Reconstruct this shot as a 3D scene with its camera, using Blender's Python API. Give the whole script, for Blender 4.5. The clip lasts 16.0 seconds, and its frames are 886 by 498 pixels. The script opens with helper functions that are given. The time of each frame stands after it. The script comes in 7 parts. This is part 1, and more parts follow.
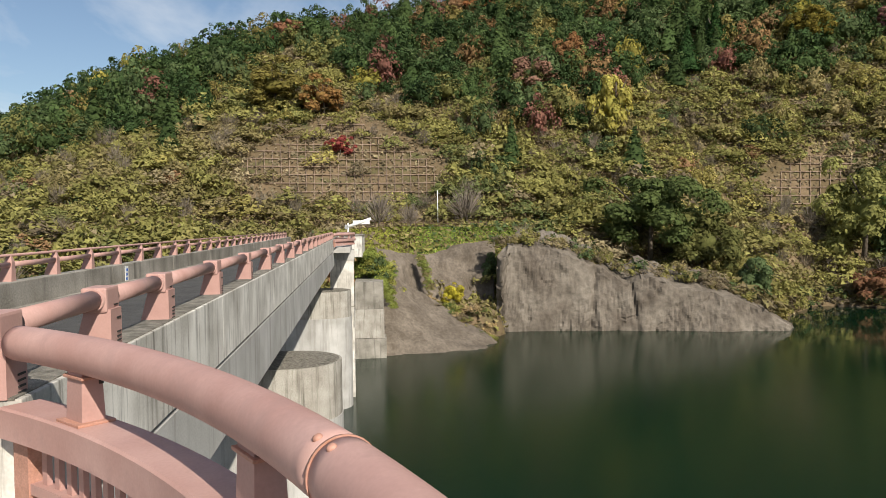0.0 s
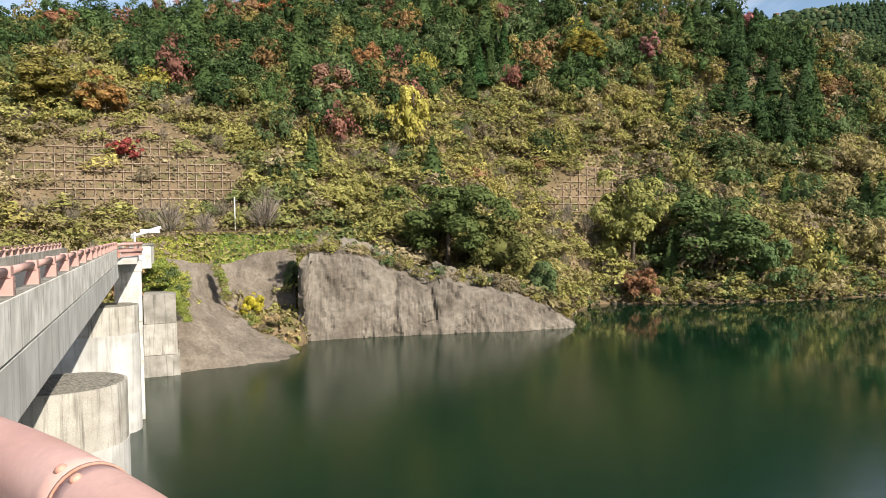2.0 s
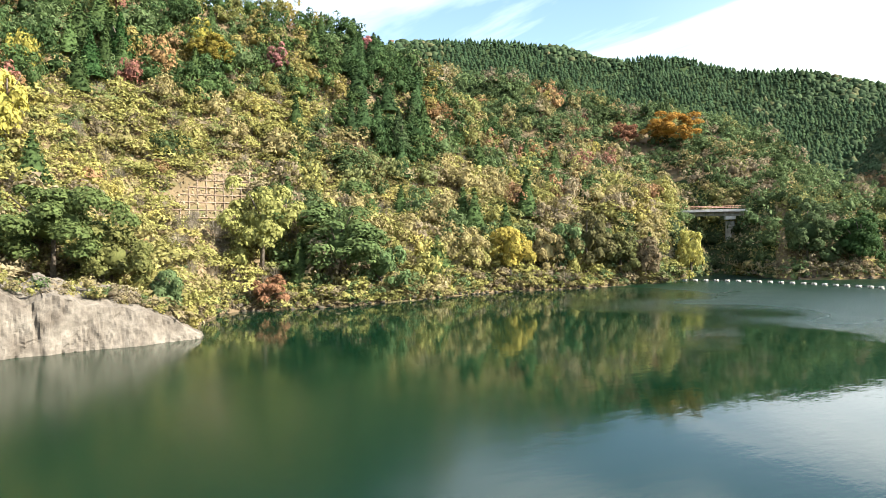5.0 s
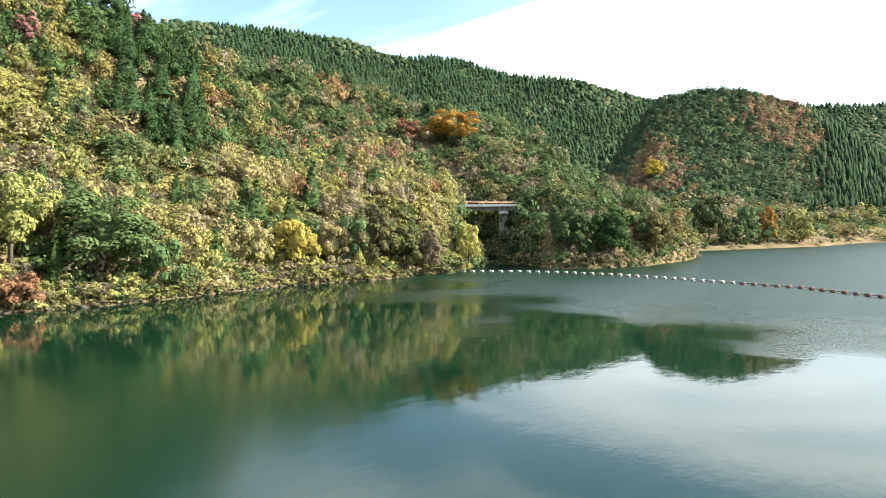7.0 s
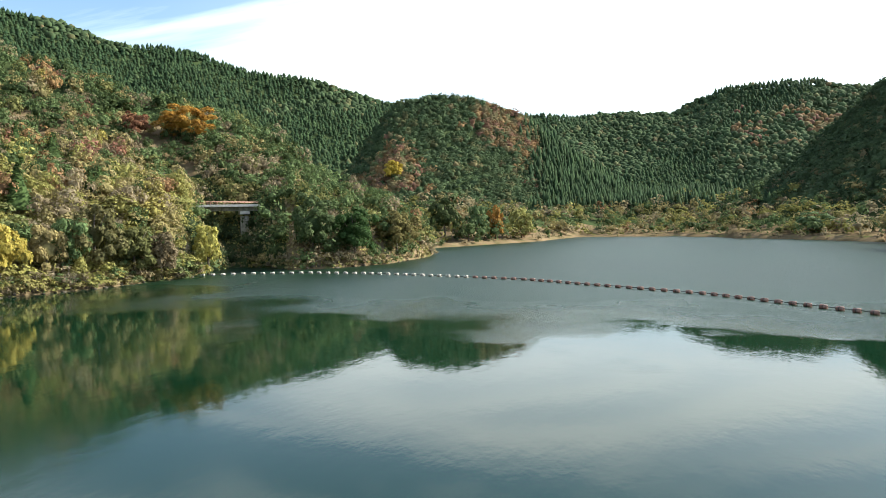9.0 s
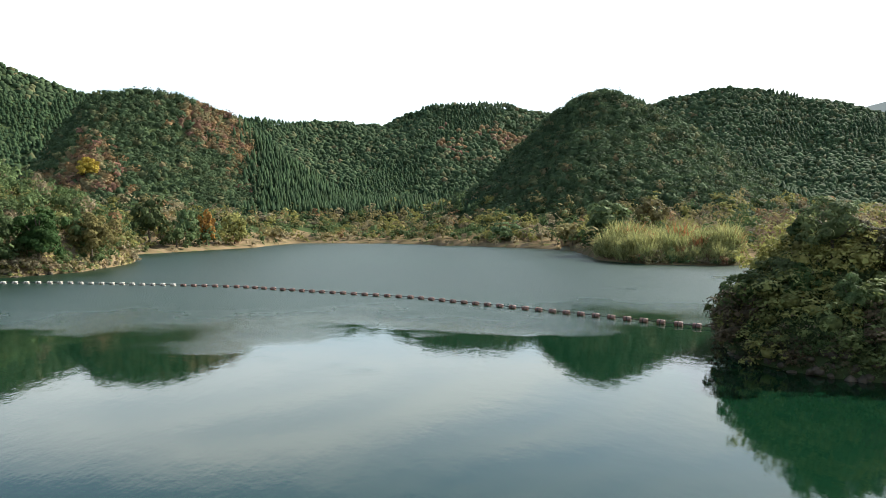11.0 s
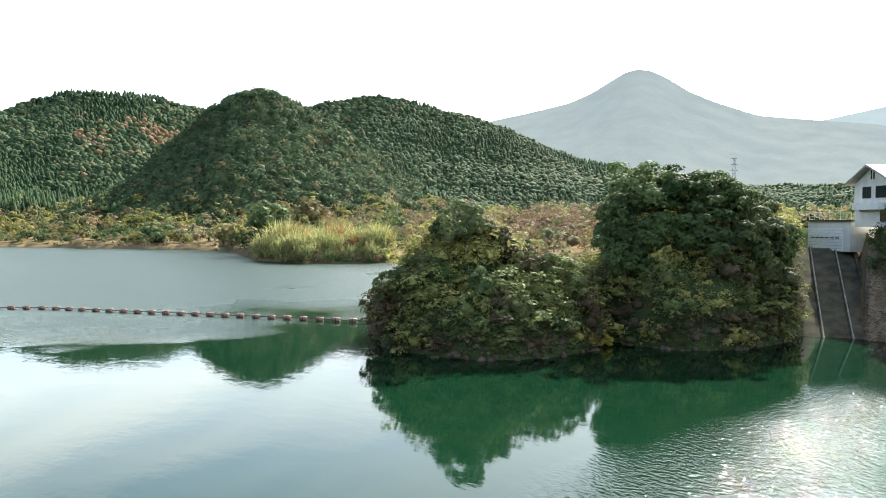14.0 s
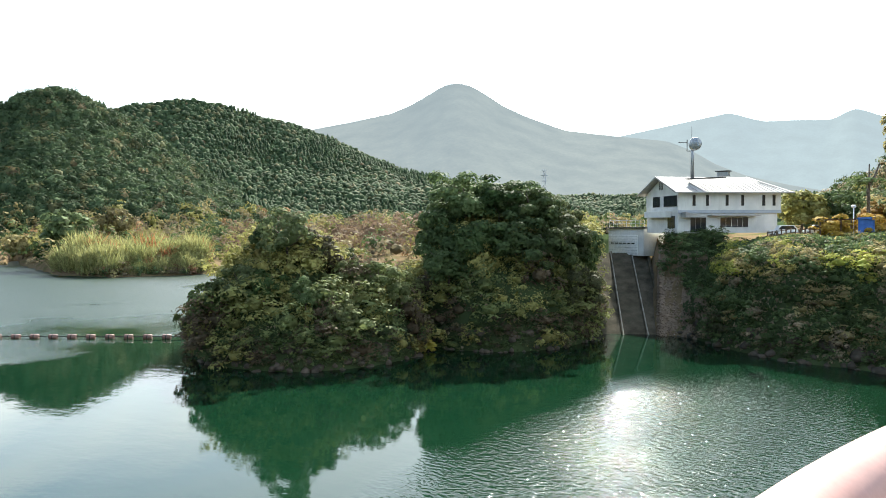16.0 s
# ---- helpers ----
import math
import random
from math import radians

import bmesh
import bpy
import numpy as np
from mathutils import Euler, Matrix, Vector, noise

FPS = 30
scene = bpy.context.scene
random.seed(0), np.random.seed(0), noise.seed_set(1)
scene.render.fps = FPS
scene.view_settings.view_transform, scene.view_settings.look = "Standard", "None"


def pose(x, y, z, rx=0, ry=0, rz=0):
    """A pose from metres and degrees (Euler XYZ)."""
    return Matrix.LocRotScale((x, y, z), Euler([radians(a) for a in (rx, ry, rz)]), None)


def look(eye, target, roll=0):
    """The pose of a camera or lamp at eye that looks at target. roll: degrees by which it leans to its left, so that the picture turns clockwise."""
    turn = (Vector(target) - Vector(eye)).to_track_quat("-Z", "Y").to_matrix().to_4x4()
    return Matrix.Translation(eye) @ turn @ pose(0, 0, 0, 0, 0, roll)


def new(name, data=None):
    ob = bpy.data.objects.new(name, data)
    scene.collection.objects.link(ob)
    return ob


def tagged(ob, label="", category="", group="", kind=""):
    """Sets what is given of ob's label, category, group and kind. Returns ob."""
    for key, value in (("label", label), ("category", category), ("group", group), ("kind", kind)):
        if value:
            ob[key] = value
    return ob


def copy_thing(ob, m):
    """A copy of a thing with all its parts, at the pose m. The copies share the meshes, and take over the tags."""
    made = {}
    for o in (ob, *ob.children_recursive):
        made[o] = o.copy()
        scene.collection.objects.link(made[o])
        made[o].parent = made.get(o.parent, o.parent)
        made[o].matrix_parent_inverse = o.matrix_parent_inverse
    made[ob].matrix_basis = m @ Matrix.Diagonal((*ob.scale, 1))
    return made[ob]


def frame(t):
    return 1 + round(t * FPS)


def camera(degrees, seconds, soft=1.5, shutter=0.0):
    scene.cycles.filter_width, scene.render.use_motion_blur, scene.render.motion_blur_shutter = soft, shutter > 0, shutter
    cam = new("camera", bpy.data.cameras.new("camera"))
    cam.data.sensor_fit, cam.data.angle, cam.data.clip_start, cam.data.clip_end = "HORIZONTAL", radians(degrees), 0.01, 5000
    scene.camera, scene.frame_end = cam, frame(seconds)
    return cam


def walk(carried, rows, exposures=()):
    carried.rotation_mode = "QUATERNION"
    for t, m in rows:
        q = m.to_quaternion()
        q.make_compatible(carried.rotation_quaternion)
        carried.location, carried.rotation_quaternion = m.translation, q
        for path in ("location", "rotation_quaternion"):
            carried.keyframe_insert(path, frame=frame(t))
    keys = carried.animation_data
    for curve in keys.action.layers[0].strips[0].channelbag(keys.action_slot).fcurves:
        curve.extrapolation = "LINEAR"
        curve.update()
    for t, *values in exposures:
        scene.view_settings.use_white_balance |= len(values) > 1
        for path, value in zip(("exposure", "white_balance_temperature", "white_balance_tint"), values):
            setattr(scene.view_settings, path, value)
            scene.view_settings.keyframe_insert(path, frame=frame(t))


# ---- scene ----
LENS = 62.51
cam = camera(LENS, 16.0, soft=0.8)

# seconds, yaw, pitch, roll of a phone held at arm's length by someone who turns on the spot
TURN = [
    (0.0, -0.00, -1.92, 0.71),
    (0.5, -3.60, -1.67, 0.68),
    (1.0, -7.41, -1.53, 0.70),
    (1.5, -11.36, -1.50, 0.88),
    (2.0, -15.43, -1.57, 1.09),
    (2.5, -19.96, -1.74, 1.01),
    (3.0, -24.54, -1.77, 0.80),
    (3.5, -29.25, -1.74, 0.71),
    (4.0, -34.24, -1.56, 0.67),
    (6.5, -56.70, -2.07, 0.73),
    (7.0, -60.58, -2.25, 0.55),
    (7.5, -64.75, -2.39, 0.75),
    (8.0, -69.70, -2.54, 0.83),
    (8.5, -74.93, -2.65, 1.09),
    (9.0, -80.46, -2.54, 1.11),
    (9.5, -86.00, -2.34, 0.98),
    (10.0, -91.64, -2.12, 0.75),
    (12.5, -116.80, -2.74, -0.74),
    (13.0, -120.94, -2.66, -0.63),
    (13.5, -124.89, -2.49, -0.33),
    (14.0, -128.72, -2.29, 0.08),
    (14.5, -132.63, -2.13, 0.48),
    (15.0, -136.12, -1.94, 0.56),
    (15.5, -139.14, -1.79, 0.62),
    (16.0, -142.47, -1.66, 0.43),
]
ARM = 0.35
EYE = 14.0


def stand(yaw):
    a = radians(yaw)
    return -ARM * math.sin(a), ARM * (math.cos(a) - 1.0), EYE


walk(cam, [(t, pose(*stand(y), 90 + p, r, y)) for t, y, p, r in TURN],
     exposures=[(0.0, 0.2, 6500, 10), (2.0, 0.8, 6500, 10), (3.5, 1.45, 6450, 9), (7.0, 1.85, 6300, 4), (9.0, 1.4, 6300, 3), (10.0, 1.2, 6300, 4),
                (12.5, 1.7, 6300, 4), (14.5, 2.1, 6300, 4), (15.5, 2.1, 6300, 4), (16.0, 1.95, 6300, 4)])

# ---- world and sun ----
SUN_AZ, SUN_EL = 152.5, 36.0

world = bpy.data.worlds.new("sky")
scene.world = world
world.use_nodes = True
wn, wl = world.node_tree.nodes, world.node_tree.links
wn.clear()
w_out = wn.new("ShaderNodeOutputWorld")
w_bg = wn.new("ShaderNodeBackground")
w_sky = wn.new("ShaderNodeTexSky")
w_sky.sky_type = "NISHITA"
w_sky.sun_disc = False
w_sky.sun_elevation = radians(SUN_EL)
w_sky.sun_rotation = radians(SUN_AZ)
w_sky.air_density, w_sky.dust_density, w_sky.ozone_density = 1.0, 0.8, 1.2
w_tc = wn.new("ShaderNodeTexCoord")
w_sep = wn.new("ShaderNodeSeparateXYZ")
wl.new(w_tc.outputs["Generated"], w_sep.inputs[0])
w_add = wn.new("ShaderNodeMath")
w_add.operation = "ADD"
w_add.inputs[1].default_value = 0.18
wl.new(w_sep.outputs["Z"], w_add.inputs[0])
w_max = wn.new("ShaderNodeMath")
w_max.operation = "MAXIMUM"
w_max.inputs[1].default_value = 0.08
wl.new(w_add.outputs[0], w_max.inputs[0])
w_div = []
for axis in "XY":
    d = wn.new("ShaderNodeMath")
    d.operation = "DIVIDE"
    wl.new(w_sep.outputs[axis], d.inputs[0])
    wl.new(w_max.outputs[0], d.inputs[1])
    w_div.append(d)
w_comb = wn.new("ShaderNodeCombineXYZ")
wl.new(w_div[0].outputs[0], w_comb.inputs[0])
wl.new(w_div[1].outputs[0], w_comb.inputs[1])
w_noise = wn.new("ShaderNodeTexNoise")
w_noise.inputs["Scale"].default_value = 0.55
w_noise.inputs["Detail"].default_value = 7
w_noise.inputs["Roughness"].default_value = 0.55
w_noise.inputs["Distortion"].default_value = 0.6
w_map = wn.new("ShaderNodeMapping")
w_map.inputs["Rotation"].default_value = (0, 0, radians(-12))
w_map.inputs["Scale"].default_value = (2.3, 0.9, 1.0)
wl.new(w_comb.outputs[0], w_map.inputs["Vector"])
wl.new(w_map.outputs[0], w_noise.inputs["Vector"])
w_ramp = wn.new("ShaderNodeValToRGB")
w_ramp.color_ramp.elements[0].position = 0.46
w_ramp.color_ramp.elements[1].position = 0.66
w_ramp.color_ramp.elements[0].color = (0, 0, 0, 1)
w_ramp.color_ramp.elements[1].color = (0.75, 0.75, 0.75, 1)
wl.new(w_noise.outputs["Fac"], w_ramp.inputs[0])
w_mix = wn.new("ShaderNodeMix")
w_mix.data_type = "RGBA"
w_mix.inputs[7].default_value = (8.4, 8.6, 8.8, 1)
# the cloud veil thickens towards the lake's open end
w_veil = wn.new("ShaderNodeMapRange")
w_veil.inputs["From Min"].default_value, w_veil.inputs["From Max"].default_value = 0.42, 0.97
w_veil.inputs["To Min"].default_value, w_veil.inputs["To Max"].default_value = 0.0, 0.56
w_dir = wn.new("ShaderNodeVectorMath")
w_dir.operation = "DOT_PRODUCT"
w_dir.inputs[1].default_value = (math.sin(radians(122)), math.cos(radians(122)), 0)
wl.new(w_tc.outputs["Generated"], w_dir.inputs[0])
wl.new(w_dir.outputs["Value"], w_veil.inputs["Value"])
w_sum = wn.new("ShaderNodeMath")
w_sum.operation = "ADD"
w_sum.use_clamp = True
wl.new(w_ramp.outputs[0], w_sum.inputs[0])
w_low = wn.new("ShaderNodeMapRange")
w_low.inputs["From Min"].default_value, w_low.inputs["From Max"].default_value = 0.13, 0.38
w_low.inputs["To Min"].default_value, w_low.inputs["To Max"].default_value = 1.0, 0.15
wl.new(w_sep.outputs["Z"], w_low.inputs["Value"])
w_mul = wn.new("ShaderNodeMath")
w_mul.operation = "MULTIPLY"
wl.new(w_veil.outputs[0], w_mul.inputs[0])
wl.new(w_low.outputs[0], w_mul.inputs[1])
wl.new(w_mul.outputs[0], w_sum.inputs[1])
wl.new(w_sum.outputs[0], w_mix.inputs[0])
wl.new(w_sky.outputs[0], w_mix.inputs[6])
wl.new(w_mix.outputs[2], w_bg.inputs["Color"])
w_bg.inputs["Strength"].default_value = 0.09
wl.new(w_bg.outputs[0], w_out.inputs["Surface"])

sun_data = bpy.data.lights.new("sun", "SUN")
sun_data.energy, sun_data.angle, sun_data.color = 5.0, radians(0.6), (1.0, 0.93, 0.82)
sun = new("sun", sun_data)
s_az, s_el = radians(SUN_AZ), radians(SUN_EL)
sun.matrix_world = look((math.sin(s_az) * math.cos(s_el) * 300, math.cos(s_az) * math.cos(s_el) * 300, math.sin(s_el) * 300), (0, 0, 0))
scene.view_settings.exposure = 0.0

# ---- materials ----
def material(name, dark, light, rough=0.8, metal=0.0, scale=2.0, fine=30.0, bump=0.15, stain=None, stain_scale=0.6,
             stain_amount=0.5, streak=False, detail=6.0, space="Object", spec=0.4, grained=0.35):
    """A surface of two mixed tones with fine grain, broad stains and a little relief, at real size."""
    m = bpy.data.materials.new(name)
    m.use_nodes = True
    n, l = m.node_tree.nodes, m.node_tree.links
    b = n["Principled BSDF"]
    b.inputs["Roughness"].default_value, b.inputs["Metallic"].default_value = rough, metal
    b.inputs["Specular IOR Level"].default_value = spec
    tc = n.new("ShaderNodeTexCoord")
    big = n.new("ShaderNodeTexNoise")
    big.inputs["Scale"].default_value, big.inputs["Detail"].default_value = scale, detail
    small = n.new("ShaderNodeTexNoise")
    small.inputs["Scale"].default_value, small.inputs["Detail"].default_value = fine, 4
    for k in (big, small):
        l.new(tc.outputs[space], k.inputs["Vector"])
    ramp = n.new("ShaderNodeValToRGB")
    ramp.color_ramp.elements[0].position, ramp.color_ramp.elements[1].position = 0.34, 0.66
    ramp.color_ramp.elements[0].color, ramp.color_ramp.elements[1].color = (*dark, 1), (*light, 1)
    l.new(big.outputs["Fac"], ramp.inputs[0])
    grain = n.new("ShaderNodeMix")
    grain.data_type, grain.blend_type = "RGBA", "OVERLAY"
    grain.inputs[0].default_value = grained
    l.new(ramp.outputs[0], grain.inputs[6])
    l.new(small.outputs["Fac"], grain.inputs[7])
    last = grain.outputs[2]
    if stain:
        mp = n.new("ShaderNodeMapping")
        mp.inputs["Scale"].default_value = (stain_scale * 6, stain_scale * 6, stain_scale * 0.35) if streak else (stain_scale,) * 3
        l.new(tc.outputs[space], mp.inputs["Vector"])
        st = n.new("ShaderNodeTexNoise")
        st.inputs["Scale"].default_value, st.inputs["Detail"].default_value = 1.0, 8
        st.inputs["Roughness"].default_value = 0.65
        l.new(mp.outputs[0], st.inputs["Vector"])
        sr = n.new("ShaderNodeValToRGB")
        sr.color_ramp.elements[0].position, sr.color_ramp.elements[1].position = 0.52, 0.72
        sr.color_ramp.elements[0].color, sr.color_ramp.elements[1].color = (0, 0, 0, 1), (stain_amount,) * 3 + (1,)
        l.new(st.outputs["Fac"], sr.inputs[0])
        mx = n.new("ShaderNodeMix")
        mx.data_type = "RGBA"
        mx.inputs[7].default_value = (*stain, 1)
        l.new(sr.outputs[0], mx.inputs[0])
        l.new(last, mx.inputs[6])
        last = mx.outputs[2]
    l.new(last, b.inputs["Base Color"])
    bp = n.new("ShaderNodeBump")
    bp.inputs["Strength"].default_value, bp.inputs["Distance"].default_value = min(1.0, bump * 3), bump * 0.1
    l.new(small.outputs["Fac"], bp.inputs["Height"])
    l.new(bp.outputs[0], b.inputs["Normal"])
    return m


def foliage(name, through_light=0.35, rough=0.75, low=0.95, high=1.5, fine=1.3, gloss=0.08):
    """Leaves: the tint stored on the mesh, varied leaf by leaf, part of the light passing through."""
    m = bpy.data.materials.new(name)
    m.use_nodes = True
    n, l = m.node_tree.nodes, m.node_tree.links
    b, out = n["Principled BSDF"], n["Material Output"]
    at = n.new("ShaderNodeAttribute")
    at.attribute_name = "tint"
    geo = n.new("ShaderNodeNewGeometry")
    hsv = n.new("ShaderNodeHueSaturation")
    mr = n.new("ShaderNodeMapRange")
    mr.inputs["To Min"].default_value, mr.inputs["To Max"].default_value = low, high
    l.new(geo.outputs["Random Per Island"], mr.inputs["Value"])
    tc = n.new("ShaderNodeTexCoord")
    dapple = n.new("ShaderNodeTexNoise")
    dapple.inputs["Scale"].default_value, dapple.inputs["Detail"].default_value = fine, 2
    l.new(tc.outputs["Object"], dapple.inputs["Vector"])
    md = n.new("ShaderNodeMapRange")
    md.inputs["From Min"].default_value, md.inputs["From Max"].default_value = 0.32, 0.68
    md.inputs["To Min"].default_value, md.inputs["To Max"].default_value = 0.72, 1.28
    l.new(dapple.outputs["Fac"], md.inputs["Value"])
    leaf = n.new("ShaderNodeMath")
    leaf.operation = "MULTIPLY"
    l.new(mr.outputs[0], leaf.inputs[0])
    l.new(md.outputs[0], leaf.inputs[1])
    l.new(leaf.outputs[0], hsv.inputs["Value"])
    mh = n.new("ShaderNodeMath")
    mh.operation = "MULTIPLY_ADD"
    mh.inputs[1].default_value, mh.inputs[2].default_value = 7.31, 0.0
    l.new(geo.outputs["Random Per Island"], mh.inputs[0])
    fr = n.new("ShaderNodeMath")
    fr.operation = "FRACT"
    l.new(mh.outputs[0], fr.inputs[0])
    mr2 = n.new("ShaderNodeMapRange")
    mr2.inputs["To Min"].default_value, mr2.inputs["To Max"].default_value = 0.492, 0.508
    l.new(fr.outputs[0], mr2.inputs["Value"])
    l.new(mr2.outputs[0], hsv.inputs["Hue"])
    l.new(at.outputs["Color"], hsv.inputs["Color"])
    l.new(hsv.outputs[0], b.inputs["Base Color"])
    b.inputs["Roughness"].default_value = rough
    b.inputs["Specular IOR Level"].default_value = gloss
    tr = n.new("ShaderNodeBsdfTranslucent")
    l.new(hsv.outputs[0], tr.inputs["Color"])
    mix = n.new("ShaderNodeMixShader")
    mix.inputs[0].default_value = through_light
    l.new(b.outputs[0], mix.inputs[1])
    l.new(tr.outputs[0], mix.inputs[2])
    l.new(mix.outputs[0], out.inputs["Surface"])
    return m


def plain(name, color, rough=0.5, metal=0.0):
    return material(name, tuple(c * 0.85 for c in color), tuple(min(1, c * 1.1) for c in color), rough, metal, 3.0, 60.0, 0.03)


CONCRETE = material("weathered_concrete", (0.36, 0.347, 0.32), (0.51, 0.497, 0.47), 0.9, 0, 0.7, 40, 0.06, (0.16, 0.145, 0.12), 0.6, 0.55, True, spec=0.15, grained=0.2)
CONCRETE_STREAKED = material("rain_streaked_concrete", (0.42, 0.395, 0.35), (0.74, 0.71, 0.65), 0.9, 0, 1.1, 40, 0.06, (0.085, 0.074, 0.058), 1.5, 0.9, True, spec=0.15, grained=0.25)
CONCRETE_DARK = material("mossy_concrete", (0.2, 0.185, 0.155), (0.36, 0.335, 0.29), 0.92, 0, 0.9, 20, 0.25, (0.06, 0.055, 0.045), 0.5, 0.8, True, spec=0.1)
PIER = material("mossy_pier", (0.3, 0.275, 0.235), (0.44, 0.415, 0.365), 0.92, 0, 1.2, 25, 0.2, (0.09, 0.08, 0.06), 0.9, 0.9, True, spec=0.1)
CONCRETE_TOP = material("lichen_concrete", (0.13, 0.12, 0.095), (0.3, 0.275, 0.23), 0.95, 0, 9, 50, 0.3, (0.04, 0.04, 0.03), 2.5, 0.9)
PINK = material("faded_pink_paint", (0.42, 0.245, 0.21), (0.515, 0.325, 0.285), 0.5, 0, 2.2, 60, 0.015, (0.36, 0.23, 0.205), 4.5, 0.6, grained=0.1, spec=0.2)
PINK_RUST = material("rusty_pink_paint", (0.42, 0.22, 0.16), (0.52, 0.28, 0.21), 0.6, 0, 6, 70, 0.08, (0.3, 0.12, 0.05), 9, 0.6)
ASPHALT = material("asphalt", (0.055, 0.053, 0.05), (0.085, 0.082, 0.078), 0.9, 0, 3, 120, 0.2)
EARTH = material("hillside_earth", (0.12, 0.09, 0.05), (0.2, 0.145, 0.09), 0.95, 0, 0.12, 2.5, 0.6, (0.06, 0.09, 0.025), 0.2, 0.9, spec=0.0)
ROCK = material("grey_rock", (0.12, 0.1, 0.08), (0.2, 0.174, 0.142), 0.93, 0, 0.3, 1.6, 1.3, (0.075, 0.062, 0.047), 0.15, 0.7, True, spec=0.1, grained=0.5)
SHOTCRETE = material("sprayed_concrete", (0.115, 0.095, 0.074), (0.19, 0.16, 0.128), 0.95, 0, 0.35, 3.0, 0.7, (0.085, 0.068, 0.05), 0.16, 0.75, True, spec=0.1, grained=0.5)
BARK = material("bark", (0.07, 0.055, 0.04), (0.16, 0.13, 0.1), 0.95, 0, 3, 30, 0.4)
LEAVES = foliage("leaves", 0.32)
FAR_LEAVES = foliage("far_leaves", 0.3, 0.8, 0.9, 1.1, 0.12, 0.05)
TWIGS = material("bare_twigs", (0.17, 0.14, 0.11), (0.27, 0.23, 0.19), 0.9, 0, 1, 10, 0.1, spec=0.1)
# dark brown ramp surface with darker blotches
RAMP = material("dark_brown_ramp", (0.06, 0.052, 0.036), (0.115, 0.1, 0.072), 0.95, 0, 0.7, 8, 0.3, (0.04, 0.045, 0.03), 0.3, 0.6, spec=0.05)
WHITE_WALL = material("painted_wall", (0.55, 0.545, 0.52), (0.66, 0.655, 0.625), 0.85, 0, 0.6, 30, 0.05, (0.4, 0.39, 0.36), 0.5, 0.35, True)
BLUE_WALL = material("grey_blue_wall", (0.30, 0.33, 0.37), (0.38, 0.41, 0.45), 0.85, 0, 0.8, 30, 0.05)
ROOF_GREY = material("weathered_roof", (0.27, 0.26, 0.245), (0.38, 0.37, 0.35), 0.6, 0, 0.8, 12, 0.1, (0.3, 0.28, 0.25), 0.5, 0.6)
STEEL = material("grey_steel", (0.28, 0.29, 0.3), (0.38, 0.39, 0.4), 0.45, 0.6, 3, 60, 0.03)
DARK_STEEL = material("dark_steel", (0.03, 0.028, 0.026), (0.06, 0.055, 0.05), 0.6, 0.3, 3, 60, 0.05)
WHITE_PAINT = material("white_paint", (0.7, 0.7, 0.68), (0.82, 0.82, 0.8), 0.5, 0, 3, 60, 0.03, (0.5, 0.48, 0.44), 2, 0.3)
BLUE_SHEET = material("blue_sheet", (0.04, 0.12, 0.4), (0.07, 0.18, 0.52), 0.6, 0, 2, 20, 0.1)
BROWN_WOOD = material("brown_wood", (0.07, 0.045, 0.03), (0.14, 0.09, 0.06), 0.8, 0, 4, 40, 0.1)
FLOAT_BROWN = material("rusty_float", (0.15, 0.075, 0.06), (0.24, 0.12, 0.09), 0.6, 0, 3, 30, 0.1, (0.35, 0.3, 0.26), 2, 0.6)
FLOAT_PALE = material("bleached_float", (0.4, 0.36, 0.3), (0.55, 0.5, 0.43), 0.7, 0, 3, 30, 0.1)
GLASS = bpy.data.materials.new("window_glass")
GLASS.use_nodes = True
GLASS.node_tree.nodes["Principled BSDF"].inputs["Base Color"].default_value = (0.02, 0.025, 0.03, 1)
GLASS.node_tree.nodes["Principled BSDF"].inputs["Roughness"].default_value = 0.06
RUBBLE = material("stony_slope", (0.13, 0.092, 0.06), (0.27, 0.2, 0.14), 0.95, 0, 0.8, 3, 0.8, (0.07, 0.05, 0.035), 0.8, 0.7)
FOREST_FLOOR_AND_SHADE = material("forest_floor_and_shade", (0.035, 0.052, 0.022), (0.055, 0.072, 0.032), 0.95, 0, 0.05, 0.6, 0.5, (0.04, 0.042, 0.02), 0.03, 0.6, spec=0.0)


def hazy(name, base, haze_glow):
    """Distant mountains; the haze before them is painted in as a glow of the surface."""
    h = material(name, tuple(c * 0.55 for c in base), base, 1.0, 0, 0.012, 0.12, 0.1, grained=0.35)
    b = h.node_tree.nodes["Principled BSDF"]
    b.inputs["Emission Color"].default_value = (*haze_glow, 1)
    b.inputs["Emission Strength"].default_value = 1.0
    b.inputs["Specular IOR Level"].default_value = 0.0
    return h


STONE = material("shore_rock", (0.05, 0.042, 0.032), (0.11, 0.09, 0.068), 0.9, 0, 0.8, 6, 0.4, (0.045, 0.04, 0.03), 0.5, 0.7, spec=0.15)
LATTICE = material("brown_lattice", (0.21, 0.15, 0.108), (0.33, 0.245, 0.18), 0.95, 0, 0.8, 8, 0.3, (0.1, 0.07, 0.05), 0.5, 0.7, spec=0.1)
HAZE_MID = hazy("haze_glow_mountain", (0.06, 0.055, 0.04), (0.092, 0.108, 0.118))
HAZE_FAR = hazy("haze_glow_ridge", (0.05, 0.06, 0.055), (0.135, 0.155, 0.165))

